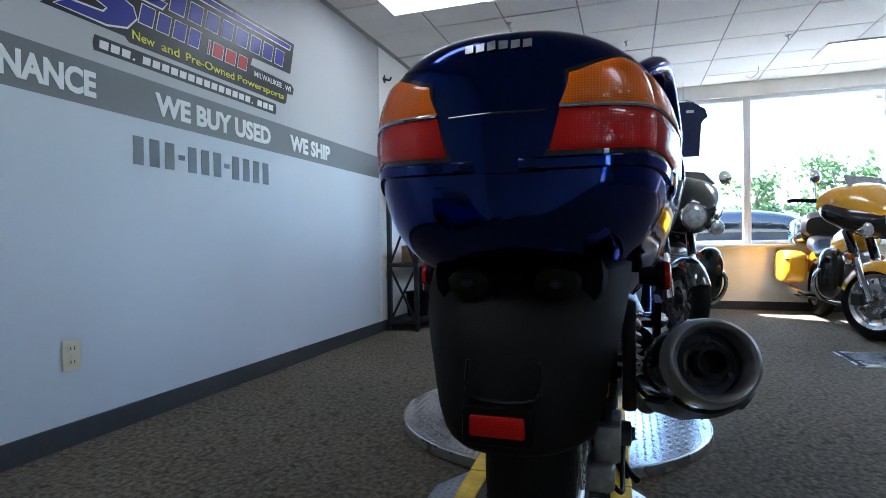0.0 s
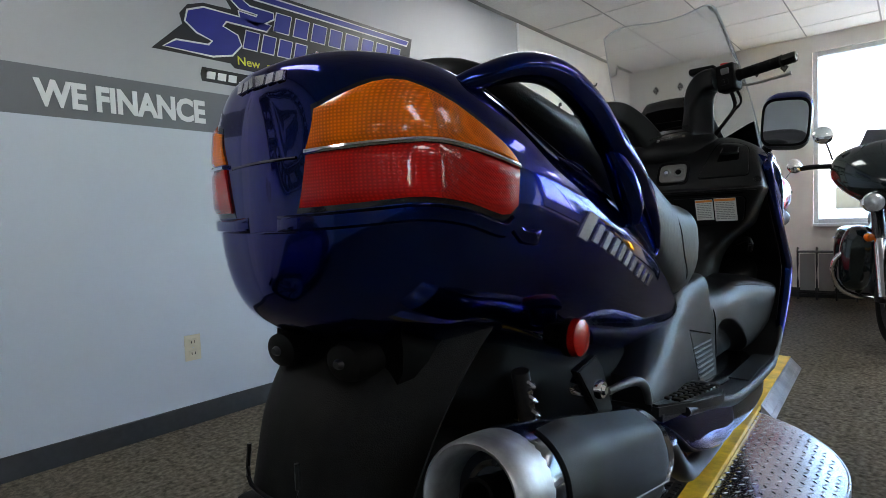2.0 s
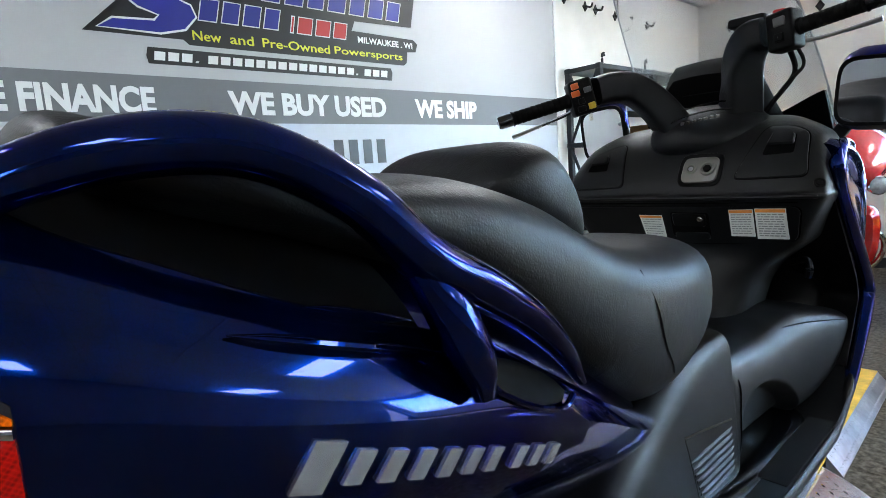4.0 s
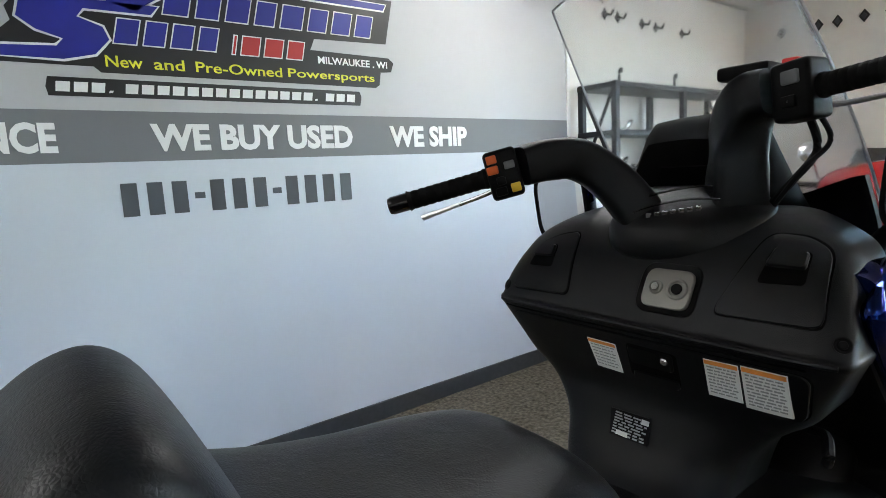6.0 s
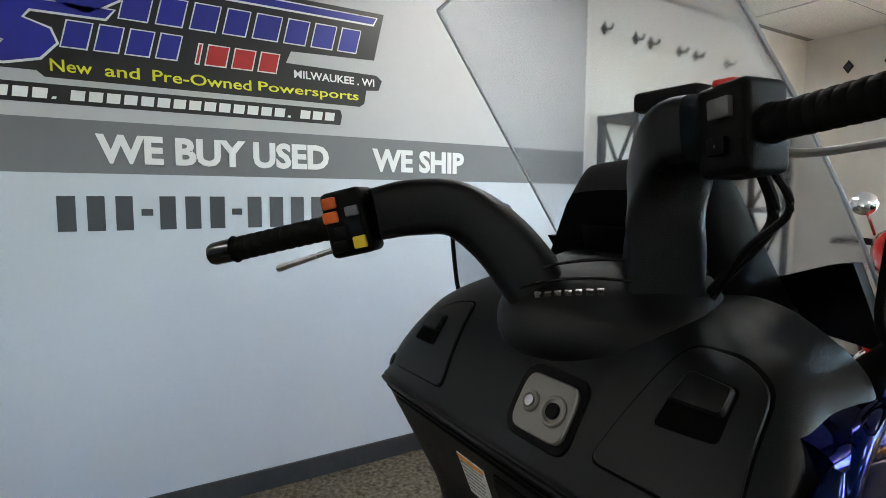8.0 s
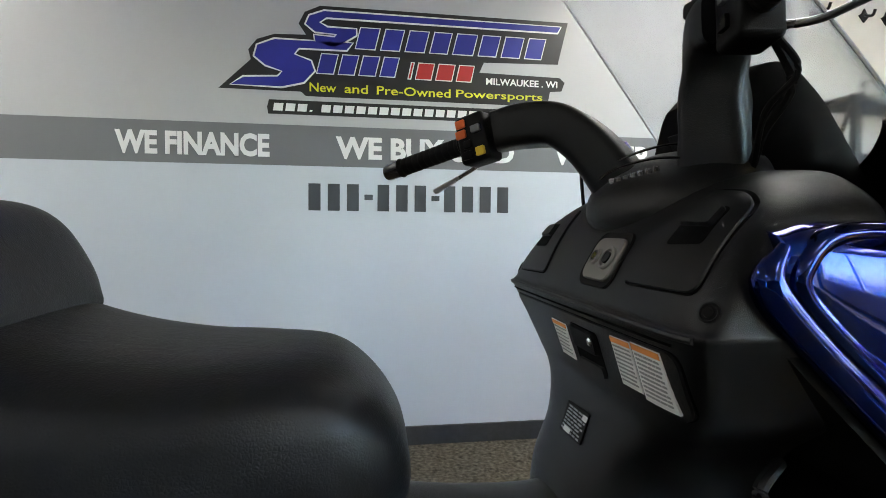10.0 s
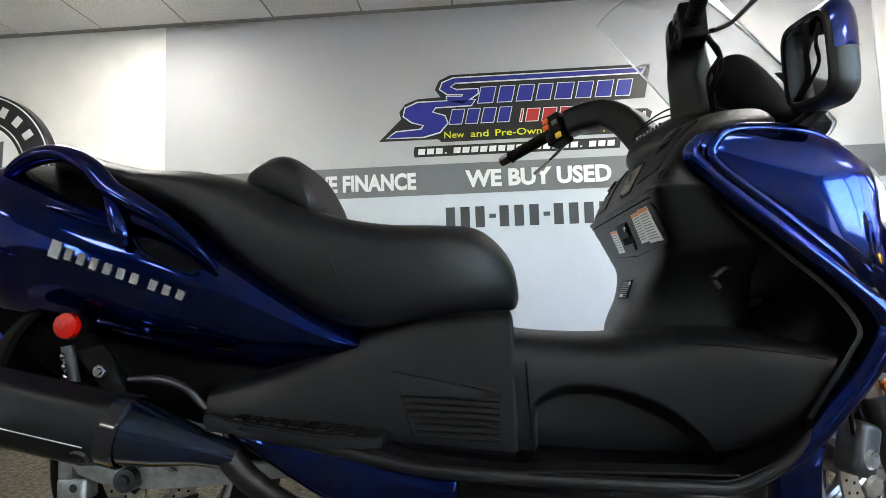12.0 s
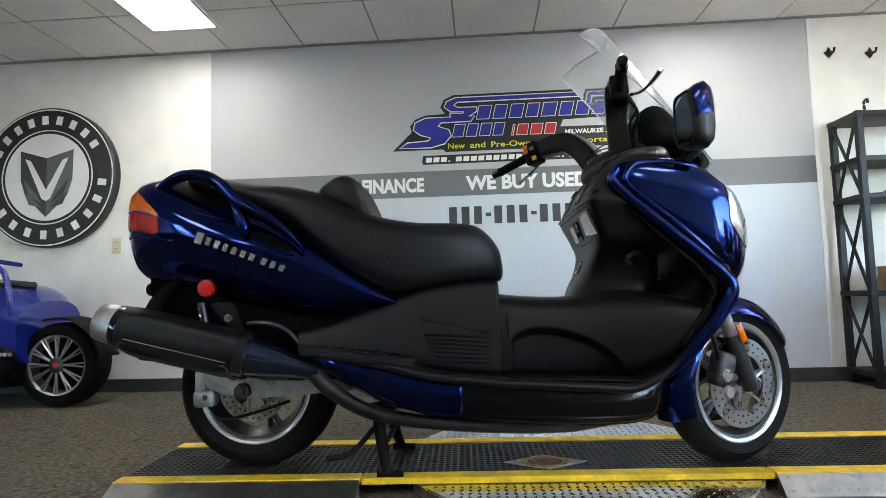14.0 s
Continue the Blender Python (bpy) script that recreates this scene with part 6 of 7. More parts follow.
def blocks(x0, x1, z0, z1, n, mk, lean, first=1.0, edge=True):
    """A row of slanted blocks that stands for a name."""
    w = (x1 - x0) / (n + (first - 1))
    x = x0
    for i in range(n):
        ww = w * (first if i == 0 else (1.06, 0.97, 1.0, 0.94)[i % 4])
        g = w * 0.13
        q = [(x + g, z0), (x + ww - g, z0), (x + ww - g + lean, z1), (x + g + lean, z1)]
        if edge:
            part("block_edge", wall_prism(grow(q, 0.006), 0.0005, 0.0015), M["white_paint"], logo, smooth=False)
        part("block", wall_prism(q, 0.0006, 0.0022), M[mk], logo, smooth=False)
        x += ww


blocks(0.345, 1.215, 1.745, 1.832, 8, "ink_blue", 0.022, 1.0)
blocks(0.185, 0.545, 1.632, 1.712, 4, "ink_blue", 0.02, 1.0)
blocks(0.575, 0.885, 1.628, 1.695, 4, "ink_red", 0.015, 0.35)
letters("lettering", "MILWAUKEE . WI", 0.335, 0.030, at_wall(0.935, 1.618, 0.0015), M["white_paint"], logo, 0.0006, 0.02)
for tx, x0, w, h, dz in (("New", 0.165, 0.112, 0.038, 0.004), ("and", 0.312, 0.10, 0.038, 0.004), ("Pre-Owned", 0.45, 0.325, 0.038, 0.004), ("Powersports", 0.80, 0.40, 0.044, -0.002)):
    letters("lettering", tx, w, h, at_wall(x0, 1.548 + dz, 0.0015), M["ink_yellow"], logo, 0.0006, 0.012)
web = thing("web_lettering", "white bars on a black strip under the emblem", "lettering")
part("strip", wall_prism([(-0.005, 1.452), (1.12, 1.452), (1.128, 1.49), (1.12, 1.512), (-0.002, 1.512), (-0.01, 1.48)], 0.0012), M["ink_black"], web, smooth=False)
for i in range(22):
    xx = 0.015 + i * 0.0495
    low = i in (3, 18)
    part("bar", wall_prism([(xx, 1.466), (xx + (0.012 if low else 0.038), 1.466), (xx + (0.015 if low else 0.043), 1.474 if low else 1.498), (xx + 0.004, 1.474 if low else 1.498)], 0.0005, 0.0015), M["white_paint"], web, smooth=False)


def outlet(x, z):
    o = thing("wall_outlet", "ivory plastic duplex wall outlet", "outlet", "wall outlets", (x, 0, z))
    y = 0.0 if x < LEFT else -0.004
    part("cover_plate", cube((-0.034, y - 0.006, -0.054), (0.034, y, 0.054), 0.003), M["ivory"], o)
    for dz in (-0.024, 0.024):
        part("socket", cube((-0.017, y - 0.009, dz - 0.014), (0.017, y - 0.004, dz + 0.014), 0.003), M["ivory"], o)
        for dx in (-0.007, 0.007):
            part("slot", cube((dx - 0.0015, y - 0.0096, dz - 0.005), (dx + 0.0015, y - 0.008, dz + 0.006)), M["matte"], o, smooth=False)
    part("screw", lathe([(0, 0.003), (0.003, 0.002), (0.0035, 0)], Matrix.Translation((0, y - 0.006, 0)) @ Matrix.Rotation(radians(90), 4, "X"), 10), M["steel"], o)


outlet(-0.118, 0.325)
outlet(-2.12, 0.985)

# round sign
SX, SZ, SR = -2.585, 1.465, 0.485
sign = thing("round_wall_sign", "round black and white emblem sign on the white wall", "sign", loc=(SX, 0, SZ))
rotm = Matrix.Rotation(radians(90), 4, "X")
part("sign_body", lathe([(0, 0.0), (SR, 0.0), (SR, 0.055), (SR - 0.006, 0.06), (0, 0.06)], rotm, 72), M["ink_black"], sign)
for a, b, mk in ((SR - 0.02, SR - 0.012, "white_paint"), (SR * 0.66, SR * 0.675, "white_paint")):
    part("sign_ring", lathe([(a, 0.0605), (b, 0.0605), (b, 0.063), (a, 0.063)], rotm, 72, True), M[mk], sign, "white ring")
part("sign_face", lathe([(0, 0.061), (SR * 0.62, 0.061), (SR * 0.62, 0.064), (0, 0.064)], rotm, 64), M["white_paint"], sign, "white round face")
M["sign_grey"] = mat("sign_grey", (0.12, 0.13, 0.14), 0.4, stain=0.08)
M["sign_dark"] = mat("sign_dark_grey", (0.05, 0.055, 0.06), 0.4, stain=0.08)
fm2 = Matrix.Translation((0, -0.064, 0)) @ ON_WALL
for s in (-1, 1):
    half = [(0, 0.13), (s * 0.19, 0.185), (s * 0.185, -0.02), (s * 0.15, -0.13), (0, -0.275)]
    part("crest_half", prism(half if s < 0 else list(reversed(half)), 0.002, fm2), M["sign_dark" if s < 0 else "sign_grey"], sign, smooth=False)
    vv = [(s * 0.155, 0.13), (s * 0.115, 0.115), (0, -0.09), (0, -0.165), (s * 0.03, -0.15)]
    part("crest_mark", prism(vv if s < 0 else list(reversed(vv)), 0.002, Matrix.Translation((0, -0.0025, 0)) @ fm2), M["white_paint"], sign, smooth=False)
    for k in range(2):
        ff = [(s * 0.16, -0.02 - k * 0.08), (s * 0.07, -0.12 - k * 0.05), (s * 0.035, -0.18 - k * 0.03), (s * 0.12, -0.13 - k * 0.06)]
        part("crest_feather", prism(ff if s < 0 else list(reversed(ff)), 0.002, Matrix.Translation((0, -0.0025, 0)) @ fm2), M["sign_grey" if s < 0 else "sign_dark"], sign, smooth=False)
for i, a in enumerate([168 - 15 * k for k in range(10)] + [200 + 17 * k for k in range(10)]):
    rr = SR * 0.82
    mm = Matrix.Translation((0, -0.0615, 0)) @ ON_WALL @ Matrix.Rotation(radians(a - 90 if i < 10 else a + 90), 4, "Z")
    mm = Matrix.Translation((rr * math.cos(radians(a)), 0, rr * math.sin(radians(a)))) @ mm
    part("letter_bar", prism([(-0.022, -0.03), (0.022, -0.03), (0.022, 0.03), (-0.022, 0.03)], 0.002, mm), M["white_paint"], sign, smooth=False)

# hooks and diamonds under the ceiling
for x, z in ((2.62, 2.07), (2.87, 2.055), (3.0, 2.05), (3.26, 2.04), (3.42, 2.035), (3.75, 2.03)):
    hk = thing("wall_hook", "small black metal wall hook", "hook", "wall hooks", (x, 0, z))
    part("plate", prism([(0, -0.035), (0.03, 0.0), (0.012, 0.012), (0, 0.035), (-0.012, 0.012), (-0.03, 0)], 0.008, ON_WALL), M["ink_black"], hk, smooth=False)
    part("prong", tube([(0, -0.008, 0.0), (0, -0.05, -0.015), (0, -0.065, 0.01)], 0.007, 5, 8), M["ink_black"], hk)
for y in (-0.28, -0.52, -0.64, -0.80, -0.95, -1.20, -1.42):
    dm = thing("wall_diamond", "small black diamond ornament on the white wall", "ornament", "wall diamonds", (EAST, y, 2.07))
    part("plate", prism([(0, -0.045), (0.033, 0), (0, 0.045), (-0.033, 0)], 0.008, Matrix(((0, 0, -1, 0), (1, 0, 0, 0), (0, 1, 0, 0), (0, 0, 0, 1)))), M["ink_black"], dm, smooth=False)
    part("inlay", prism([(0, -0.025), (0.018, 0), (0, 0.025), (-0.018, 0)], 0.003, Matrix.Translation((-0.008, 0, 0)) @ Matrix(((0, 0, -1, 0), (1, 0, 0, 0), (0, 1, 0, 0), (0, 0, 0, 1)))), M["ink_dark"], dm, smooth=False)
# sprinklers and ceiling bits
for x, y in ((2.4, -1.1), (3.1, -1.9), (3.4, -3.1)):
    sp = thing("sprinkler", "small pendant sprinkler head under the ceiling", "sprinkler", "sprinklers", (x, y, CEIL))
    part("flange", lathe([(0, 0), (0.022, 0), (0.02, -0.006), (0.008, -0.012), (0.006, -0.035), (0.016, -0.038), (0.016, -0.041), (0, -0.041)], None, 18), M["steel"], sp)
hook = thing("ceiling_hook", "thin wire hook hanging from the ceiling", "hook", loc=(4.2, -3.05, CEIL))
part("wire", tube([(0, 0, 0), (0, 0.0, -0.05), (0, 0.06, -0.10), (0, 0.1, -0.075)], 0.004, 5, 6), M["steel"], hook)

# shirt that hangs in the window
M["shirt"] = mat("navy_cloth", (0.012, 0.02, 0.06), 0.9, grain=0.25, grain_scale=30, bump=0.4, bump_scale=60)
sh = thing("hanging_shirt", "navy short-sleeved shirt hung in the window", "shirt", loc=(EAST - 0.16, -2.44, 2.0))
shape = [(-0.03, 0.10), (-0.10, 0.085), (-0.20, 0.02), (-0.225, -0.06), (-0.15, -0.12), (-0.145, -0.45), (0.145, -0.45), (0.15, -0.12), (0.225, -0.06), (0.20, 0.02), (0.10, 0.085), (0.03, 0.10)]
part("cloth", prism(shape, 0.05, Matrix(((0, 0, -1, 0), (1, 0, 0, 0), (0, 1, 0, 0), (0, 0, 0, 1))), 0.015), M["shirt"], sh)
part("hanger", tube([(-0.02, -0.10, 0.09), (-0.02, 0, 0.125), (-0.02, 0.10, 0.09)], 0.005, 4, 6), M["steel"], sh)
for y in (-0.06, 0.08):
    part("badge", cube((-0.056, y - 0.035, -0.015), (-0.05, y + 0.035, 0.012), 0.001), M["paper"], sh, smooth=False)
part("cord", tube([(-0.02, 0, 0.12), (-0.02, 0, 0.30)], 0.003, 2, 6), M["steel"], sh)


# ---- shelf with parts ----
def steel_shelf():
    X0, X1, Y0, Y1, H = 2.56, 4.05, -0.30, -0.03, 1.60
    rack = thing("steel_shelf", "tall black steel shelving rack against the white wall", "shelf", loc=(X0, 0, 0))
    for x in (0.0, 0.70, X1 - X0 - 0.04):
        for y in (Y0, Y1 - 0.035):
            part("post", cube((x, y, 0), (x + 0.035, y + 0.035, H), 0.003), M["shelf"], rack, smooth=False)
    for z in (0.06, 0.52, 1.08, 1.30, H - 0.035):
        part("shelf_board", cube((-0.005, Y0 - 0.002, z), (X1 - X0, Y1, z + 0.03), 0.003), M["shelf"], rack, smooth=False)
    for x in (0.012, X1 - X0 - 0.02):
        for k, (z0, z1) in enumerate(((0.09, 0.50), (0.55, 1.06), (1.11, 1.56))):
            part("brace", tube([(x, Y0 + 0.03, z0), (x, Y1 - 0.03, z1)], 0.010, 2, 6), M["shelf"], rack)
            part("brace", tube([(x, Y0 + 0.03, z1), (x, Y1 - 0.03, z0)], 0.010, 2, 6), M["shelf"], rack)
    for x in (0.06, 0.62):
        part("top_hook", tube([(x, Y0 + 0.02, H), (x, Y0 + 0.02, H + 0.05), (x + 0.02, Y0 + 0.02, H + 0.065), (x + 0.02, Y0 + 0.02, H + 0.045)], 0.008, 4, 8), M["shelf"], rack)
    return X0


M["shelf"] = mat("black_powder_coat", (0.009, 0.011, 0.015), 0.5, grain=0.2, stain=0.2, stain_scale=6)
SHX = steel_shelf()
bk = thing("bucket", "black plastic bucket on the low shelf", "bucket", loc=(SHX + 0.32, -0.17, 0.092))
part("shell", lathe([(0, 0.0), (0.085, 0.0), (0.10, 0.19), (0.106, 0.19), (0.106, 0.205), (0.094, 0.205), (0.08, 0.012), (0, 0.012)], None, 28), M["matte"], bk)
M["cardboard"] = mat("cardboard", (0.30, 0.19, 0.10), 0.8, grain=0.12, stain=0.2)
for x, z, w, h, mk, lb in ((0.24, 0.553, 0.10, 0.14, "cardboard", "small brown cardboard box on the shelf"), (0.40, 0.553, 0.12, 0.10, "btn_red", "small red parts box on the shelf"), (0.82, 1.113, 0.16, 0.11, "cardboard", "brown cardboard box on the shelf"), (0.85, 0.093, 0.25, 0.22, "ink_dark", "dark grey storage tub on the shelf")):
    bx = thing("parts_box", lb, "box", loc=(SHX + x, -0.17, z))
    part("carton", cube((-w / 2, -0.09, 0), (w / 2, 0.09, h), 0.003), M[mk], bx, smooth=False)
    part("flap_line", cube((-w / 2, -0.003, h), (w / 2, 0.003, h + 0.001)), M["ink_dark"], bx, smooth=False)
for x, z, r in ((0.25, 1.113, 0.10), (0.45, 1.113, 0.08), (0.3, 1.333, 0.09)):
    hb2 = thing("handlebar_part", "bent chrome handlebar tube lying on the shelf", "handlebar", "spare bars", (SHX + x, -0.16, z))
    part("bar", tube([(-r, 0.02, 0.012), (-r * 0.5, -0.02, 0.012), (-0.02, -0.03, 0.05), (0.05, 0, 0.06), (r, 0.05, 0.03)], 0.010, 6, 10), M["chrome"], hb2)


# ---- other vehicles ----
M["bike_black"] = mat("black_bike_paint", (0.006, 0.007, 0.008), 0.2, coat=1.0, grain=0.1)
M["bike_teal"] = mat("dark_teal_bike_paint", (0.002, 0.010, 0.012), 0.12, metal=0.3, coat=1.0, grain=0.15)
M["bike_yellow"] = mat("yellow_bike_paint", (0.75, 0.36, 0.01), 0.25, coat=1.0, grain=0.08)
M["bike_red"] = mat("red_bike_paint", (0.45, 0.012, 0.012), 0.2, metal=0.2, coat=1.0, grain=0.1)


def touring_bike(name, label, loc, yaw, turn, paint, trunk=False, scale=0.92):
    """A full-dress touring motorcycle; local x points forward, origin under the rear wheel."""
    b = thing(name, label, "motorcycle", "parked motorcycles", loc)
    b.rotation_euler = (radians(-4), 0, radians(yaw))
    b.scale = (scale,) * 3
    P = M[paint]
    WB = 1.62

    def bike_wheel(nm, m, R, w, rim, spokes, mk):
        h = w / 2
        pr = [(rim, -h * 0.8), (rim + 0.02, -h), (R - 0.03, -h * 0.95), (R - 0.005, -h * 0.5), (R, 0), (R - 0.005, h * 0.5), (R - 0.03, h * 0.95), (rim + 0.02, h), (rim, h * 0.8)]
        wh = part(nm, lathe(pr, m, 44), M["rubber"], b, "black tyre")
        part("rim", lathe([(rim + 0.004, -h * 0.85), (rim + 0.004, h * 0.85), (rim - 0.025, h * 0.6), (rim - 0.025, -h * 0.6)], m, 44, True), M[mk], wh, "wheel rim")
        sb = bmesh.new()
        for i in range(spokes):
            a = 2 * math.pi * i / spokes
            tube([m @ Vector((0.04 * math.cos(a), 0.04 * math.sin(a), 0)), m @ Vector(((rim - 0.02) * math.cos(a + 0.08), (rim - 0.02) * math.sin(a + 0.08), 0))], [0.016, 0.010], 2, 8, bm=sb)
        lathe([(0, -0.06), (0.045, -0.06), (0.05, 0), (0.045, 0.06), (0, 0.06)], m, 20, bm=sb)
        part("spokes", sb, M[mk], wh, "alloy spokes")
        for s in (-1, 1):
            part("brake_disc", lathe([(0.10, s * 0.055), (0.15, s * 0.055), (0.15, s * 0.06), (0.10, s * 0.06)], m, 36, True), M["steel"], wh, "steel brake disc")
        return wh

    rxm = Matrix.Rotation(radians(90), 4, "X")
    bike_wheel("rear_wheel", Matrix.Translation((0, 0, 0.315)) @ rxm, 0.315, 0.15, 0.20, 9, "alloy")
    fm3 = Matrix.Translation((WB, 0, 0)) @ Matrix.Rotation(radians(turn), 4, "Z") @ Matrix.Translation((0, 0, 0))
    bike_wheel("front_wheel", fm3 @ Matrix.Translation((0, 0, 0.32)) @ rxm, 0.32, 0.13, 0.225, 9, "steel" if paint == "bike_yellow" else "dark_metal")
    # fork and fender, turned with the bars
    for s in (-1, 1):
        fk = part("fork", tube([fm3 @ Vector((0.0, s * 0.11, 0.32)), fm3 @ Vector((-0.13, s * 0.11, 0.62)), fm3 @ Vector((-0.25, s * 0.11, 0.90))], [0.032, 0.03, 0.026], 3, 14), M["chrome"], b, "chrome fork leg")
        part("fork_cover", tube([fm3 @ Vector((-0.15, s * 0.11, 0.67)), fm3 @ Vector((-0.25, s * 0.11, 0.90))], 0.036, 2, 14), M["bike_black"], fk)
        part("caliper", cube((-0.17, -0.025, -0.05), (-0.08, 0.025, 0.05), 0.012, fm3 @ Matrix.Translation((0, s * 0.085, 0.32))), M["dark_metal"], fk)
        part("turn_signal", lathe([(0, 0.03), (0.02, 0.025), (0.03, 0.0), (0.025, -0.03), (0, -0.035)], fm3 @ Matrix.Translation((-0.16, s * 0.16, 0.68)) @ Matrix.Rotation(radians(90), 4, "Y"), 18), M["amber_dot"], fk, "amber turn signal")
    fb = bmesh.new()
    loops = []
    for i in range(19):
        a = radians(25 + 140 * i / 18)
        d = Vector((math.cos(a), 0, math.sin(a)))
        loops.append([fm3 @ (Vector((0, 0, 0.32)) + d * (0.345 + t - 0.09 * abs(u) ** 2.5) + Vector((0, 0.088 * u, 0))) for t, us in ((0, lin(-1, 1, 9)), (-0.006, lin(1, -1, 9))) for u in us])
    rings(fb, loops)
    part("front_fender", fb, P, b, "painted front fender")
    # batwing fairing
    fa = bmesh.new()
    loops = []
    for x, w, zt, zb, n in spline([(-0.33, 0.36, 1.23, 1.0, 3), (-0.24, 0.37, 1.29, 0.92, 2.6), (-0.12, 0.33, 1.30, 0.85, 2.2), (-0.02, 0.24, 1.22, 0.84, 2.0), (0.05, 0.13, 1.10, 0.89, 2.0), (0.07, 0.03, 1.02, 0.95, 2)], 5):
        loops.append([fm3 @ Vector((x, a, (zt + zb) / 2 + c)) for a, c in super_loop(w, (zt - zb) / 2, n, 30)])
    rings(fa, loops)
    fairing = part("fairing", fa, P, b, "painted batwing fairing")
    if paint == "bike_yellow":
        mk = bmesh.new()
        loops = []
        for x, w, zt, zb, n in spline([(-0.30, 0.36, 1.13, 0.97, 3), (-0.22, 0.40, 1.16, 0.91, 2.6), (-0.10, 0.345, 1.15, 0.845, 2.3), (0.0, 0.24, 1.11, 0.835, 2.1), (0.062, 0.12, 1.05, 0.88, 2.0), (0.08, 0.03, 1.0, 0.95, 2)], 5):
            loops.append([fm3 @ Vector((x, a, (zt + zb) / 2 + c)) for a, c in super_loop(w, (zt - zb) / 2, n, 30)])
        rings(mk, loops)
        part("fairing_mask", mk, M["bike_black"], fairing, "black lower fairing mask")
    part("wind_deflector", ribbon([fm3 @ Vector((-0.14, y, 1.255)) for y in (-0.26, -0.1, 0.1, 0.26)], [fm3 @ Vector((-0.24, y, 1.36)) for y in (-0.2, -0.08, 0.08, 0.2)], 0.006, 4), M["gloss_black"], fairing, "dark wind deflector")
    hm = fm3 @ Matrix.Translation((0.055, 0, 0.98)) @ Matrix.Rotation(radians(90), 4, "Y")
    hl = part("headlamp", lathe([(0.105, -0.06), (0.108, 0.0), (0.10, 0.018), (0.09, 0.02)], hm, 32), M["chrome"], b, "chrome ringed headlamp")
    part("lens", lathe([(0.092, 0.012), (0.07, 0.03), (0.03, 0.038), (0, 0.04)], hm, 28), M["lamp_clear"], hl)
    for s in (-1, 1):
        am = fm3 @ Matrix.Translation((0.02, s * 0.21, 0.90)) @ Matrix.Rotation(radians(90), 4, "Y")
        ax = part("auxiliary_lamp", lathe([(0.03, -0.09), (0.058, -0.04), (0.062, 0.0), (0.055, 0.01)], am, 24), M["chrome"], b, "chrome auxiliary lamp")
        part("lens", lathe([(0.056, 0.006), (0.03, 0.02), (0, 0.023)], am, 20), M["lamp_clear"], ax)
        part("grip", tube([fm3 @ Vector((-0.36, s * 0.30, 1.14)), fm3 @ Vector((-0.46, s * 0.42, 1.14)), fm3 @ Vector((-0.50, s * 0.49, 1.13))], 0.018, 4, 10), M["rubber"], b, "black grip")
        mr = part("mirror", lathe([(0, 0.02), (0.05, 0.012), (0.062, 0.0), (0.05, -0.015), (0, -0.02)], fm3 @ Matrix.Translation((-0.30, s * 0.42, 1.34)) @ Matrix.Rotation(radians(80), 4, "Y"), 22), M["chrome"], b, "round chrome mirror")
        part("stem", tube([fm3 @ Vector((-0.36, s * 0.34, 1.18)), fm3 @ Vector((-0.31, s * 0.40, 1.30))], 0.007, 3, 6), M["chrome"], mr)
        # crash bar, floorboards, bags
        part("crash_bar", tube([(1.22, s * 0.10, 0.62), (1.24, s * 0.33, 0.55), (1.22, s * 0.38, 0.42), (1.20, s * 0.30, 0.28), (1.15, s * 0.10, 0.24)], 0.018, 5, 12), M["chrome"], b, "chrome crash bar")
        part("lower_fairing", loft_x([(1.08, 0.02, 0.68, 0.34, 2.4), (1.14, 0.09, 0.74, 0.30, 2.6), (1.24, 0.10, 0.74, 0.30, 2.6), (1.30, 0.04, 0.68, 0.36, 2.4)], 4, 20, s * 0.25), P if paint != "bike_yellow" else M["bike_black"], b, "leg fairing")
        part("floorboard", cube((0.62, s * 0.32 - 0.05, 0.27), (0.92, s * 0.32 + 0.05, 0.295), 0.01), M["rubber"], b, "rubber floorboard")
        bag = part("saddlebag", loft_x([(-0.50, 0.08, 0.64, 0.40, 3), (-0.44, 0.115, 0.69, 0.34, 4), (-0.1, 0.12, 0.70, 0.32, 4), (0.12, 0.115, 0.68, 0.36, 4), (0.18, 0.07, 0.62, 0.42, 3)], 4, 22, s * 0.29), P, b, "hard painted saddlebag")
        part("lid_line", cube((-0.49, s * 0.29 - 0.122, 0.595), (0.17, s * 0.29 + 0.122, 0.605), 0.002), M["bike_black"], bag)
        part("exhaust", tube([(0.65, s * 0.22, 0.25), (0.1, s * 0.26, 0.25), (-0.55, s * 0.27, 0.27)], [0.035, 0.045, 0.045], 4, 16), M["chrome"], b, "chrome exhaust pipe")
    part("fuel_tank", loft_x([(0.62, 0.10, 0.80, 0.66, 2.4), (0.72, 0.15, 0.88, 0.66, 2.4), (0.92, 0.17, 0.95, 0.68, 2.4), (1.12, 0.14, 0.97, 0.74, 2.3), (1.24, 0.06, 0.93, 0.80, 2)], 5, 24), P, b, "painted fuel tank")
    part("seat", loft_x([(-0.10, 0.14, 0.90, 0.72, 2.6), (0.05, 0.19, 0.88, 0.68, 2.6), (0.2, 0.17, 0.82, 0.66, 2.6), (0.4, 0.19, 0.74, 0.62, 2.8), (0.58, 0.17, 0.76, 0.64, 2.6), (0.68, 0.10, 0.79, 0.68, 2.4)], 5, 24), M["vinyl"], b, "black leather seat")
    part("rear_fender", loft_x([(-0.42, 0.07, 0.62, 0.44, 2.4), (-0.32, 0.09, 0.72, 0.46, 2.4), (-0.1, 0.10, 0.76, 0.58, 2.4), (0.15, 0.10, 0.74, 0.60, 2.4)], 4, 20), P, b, "painted rear fender")
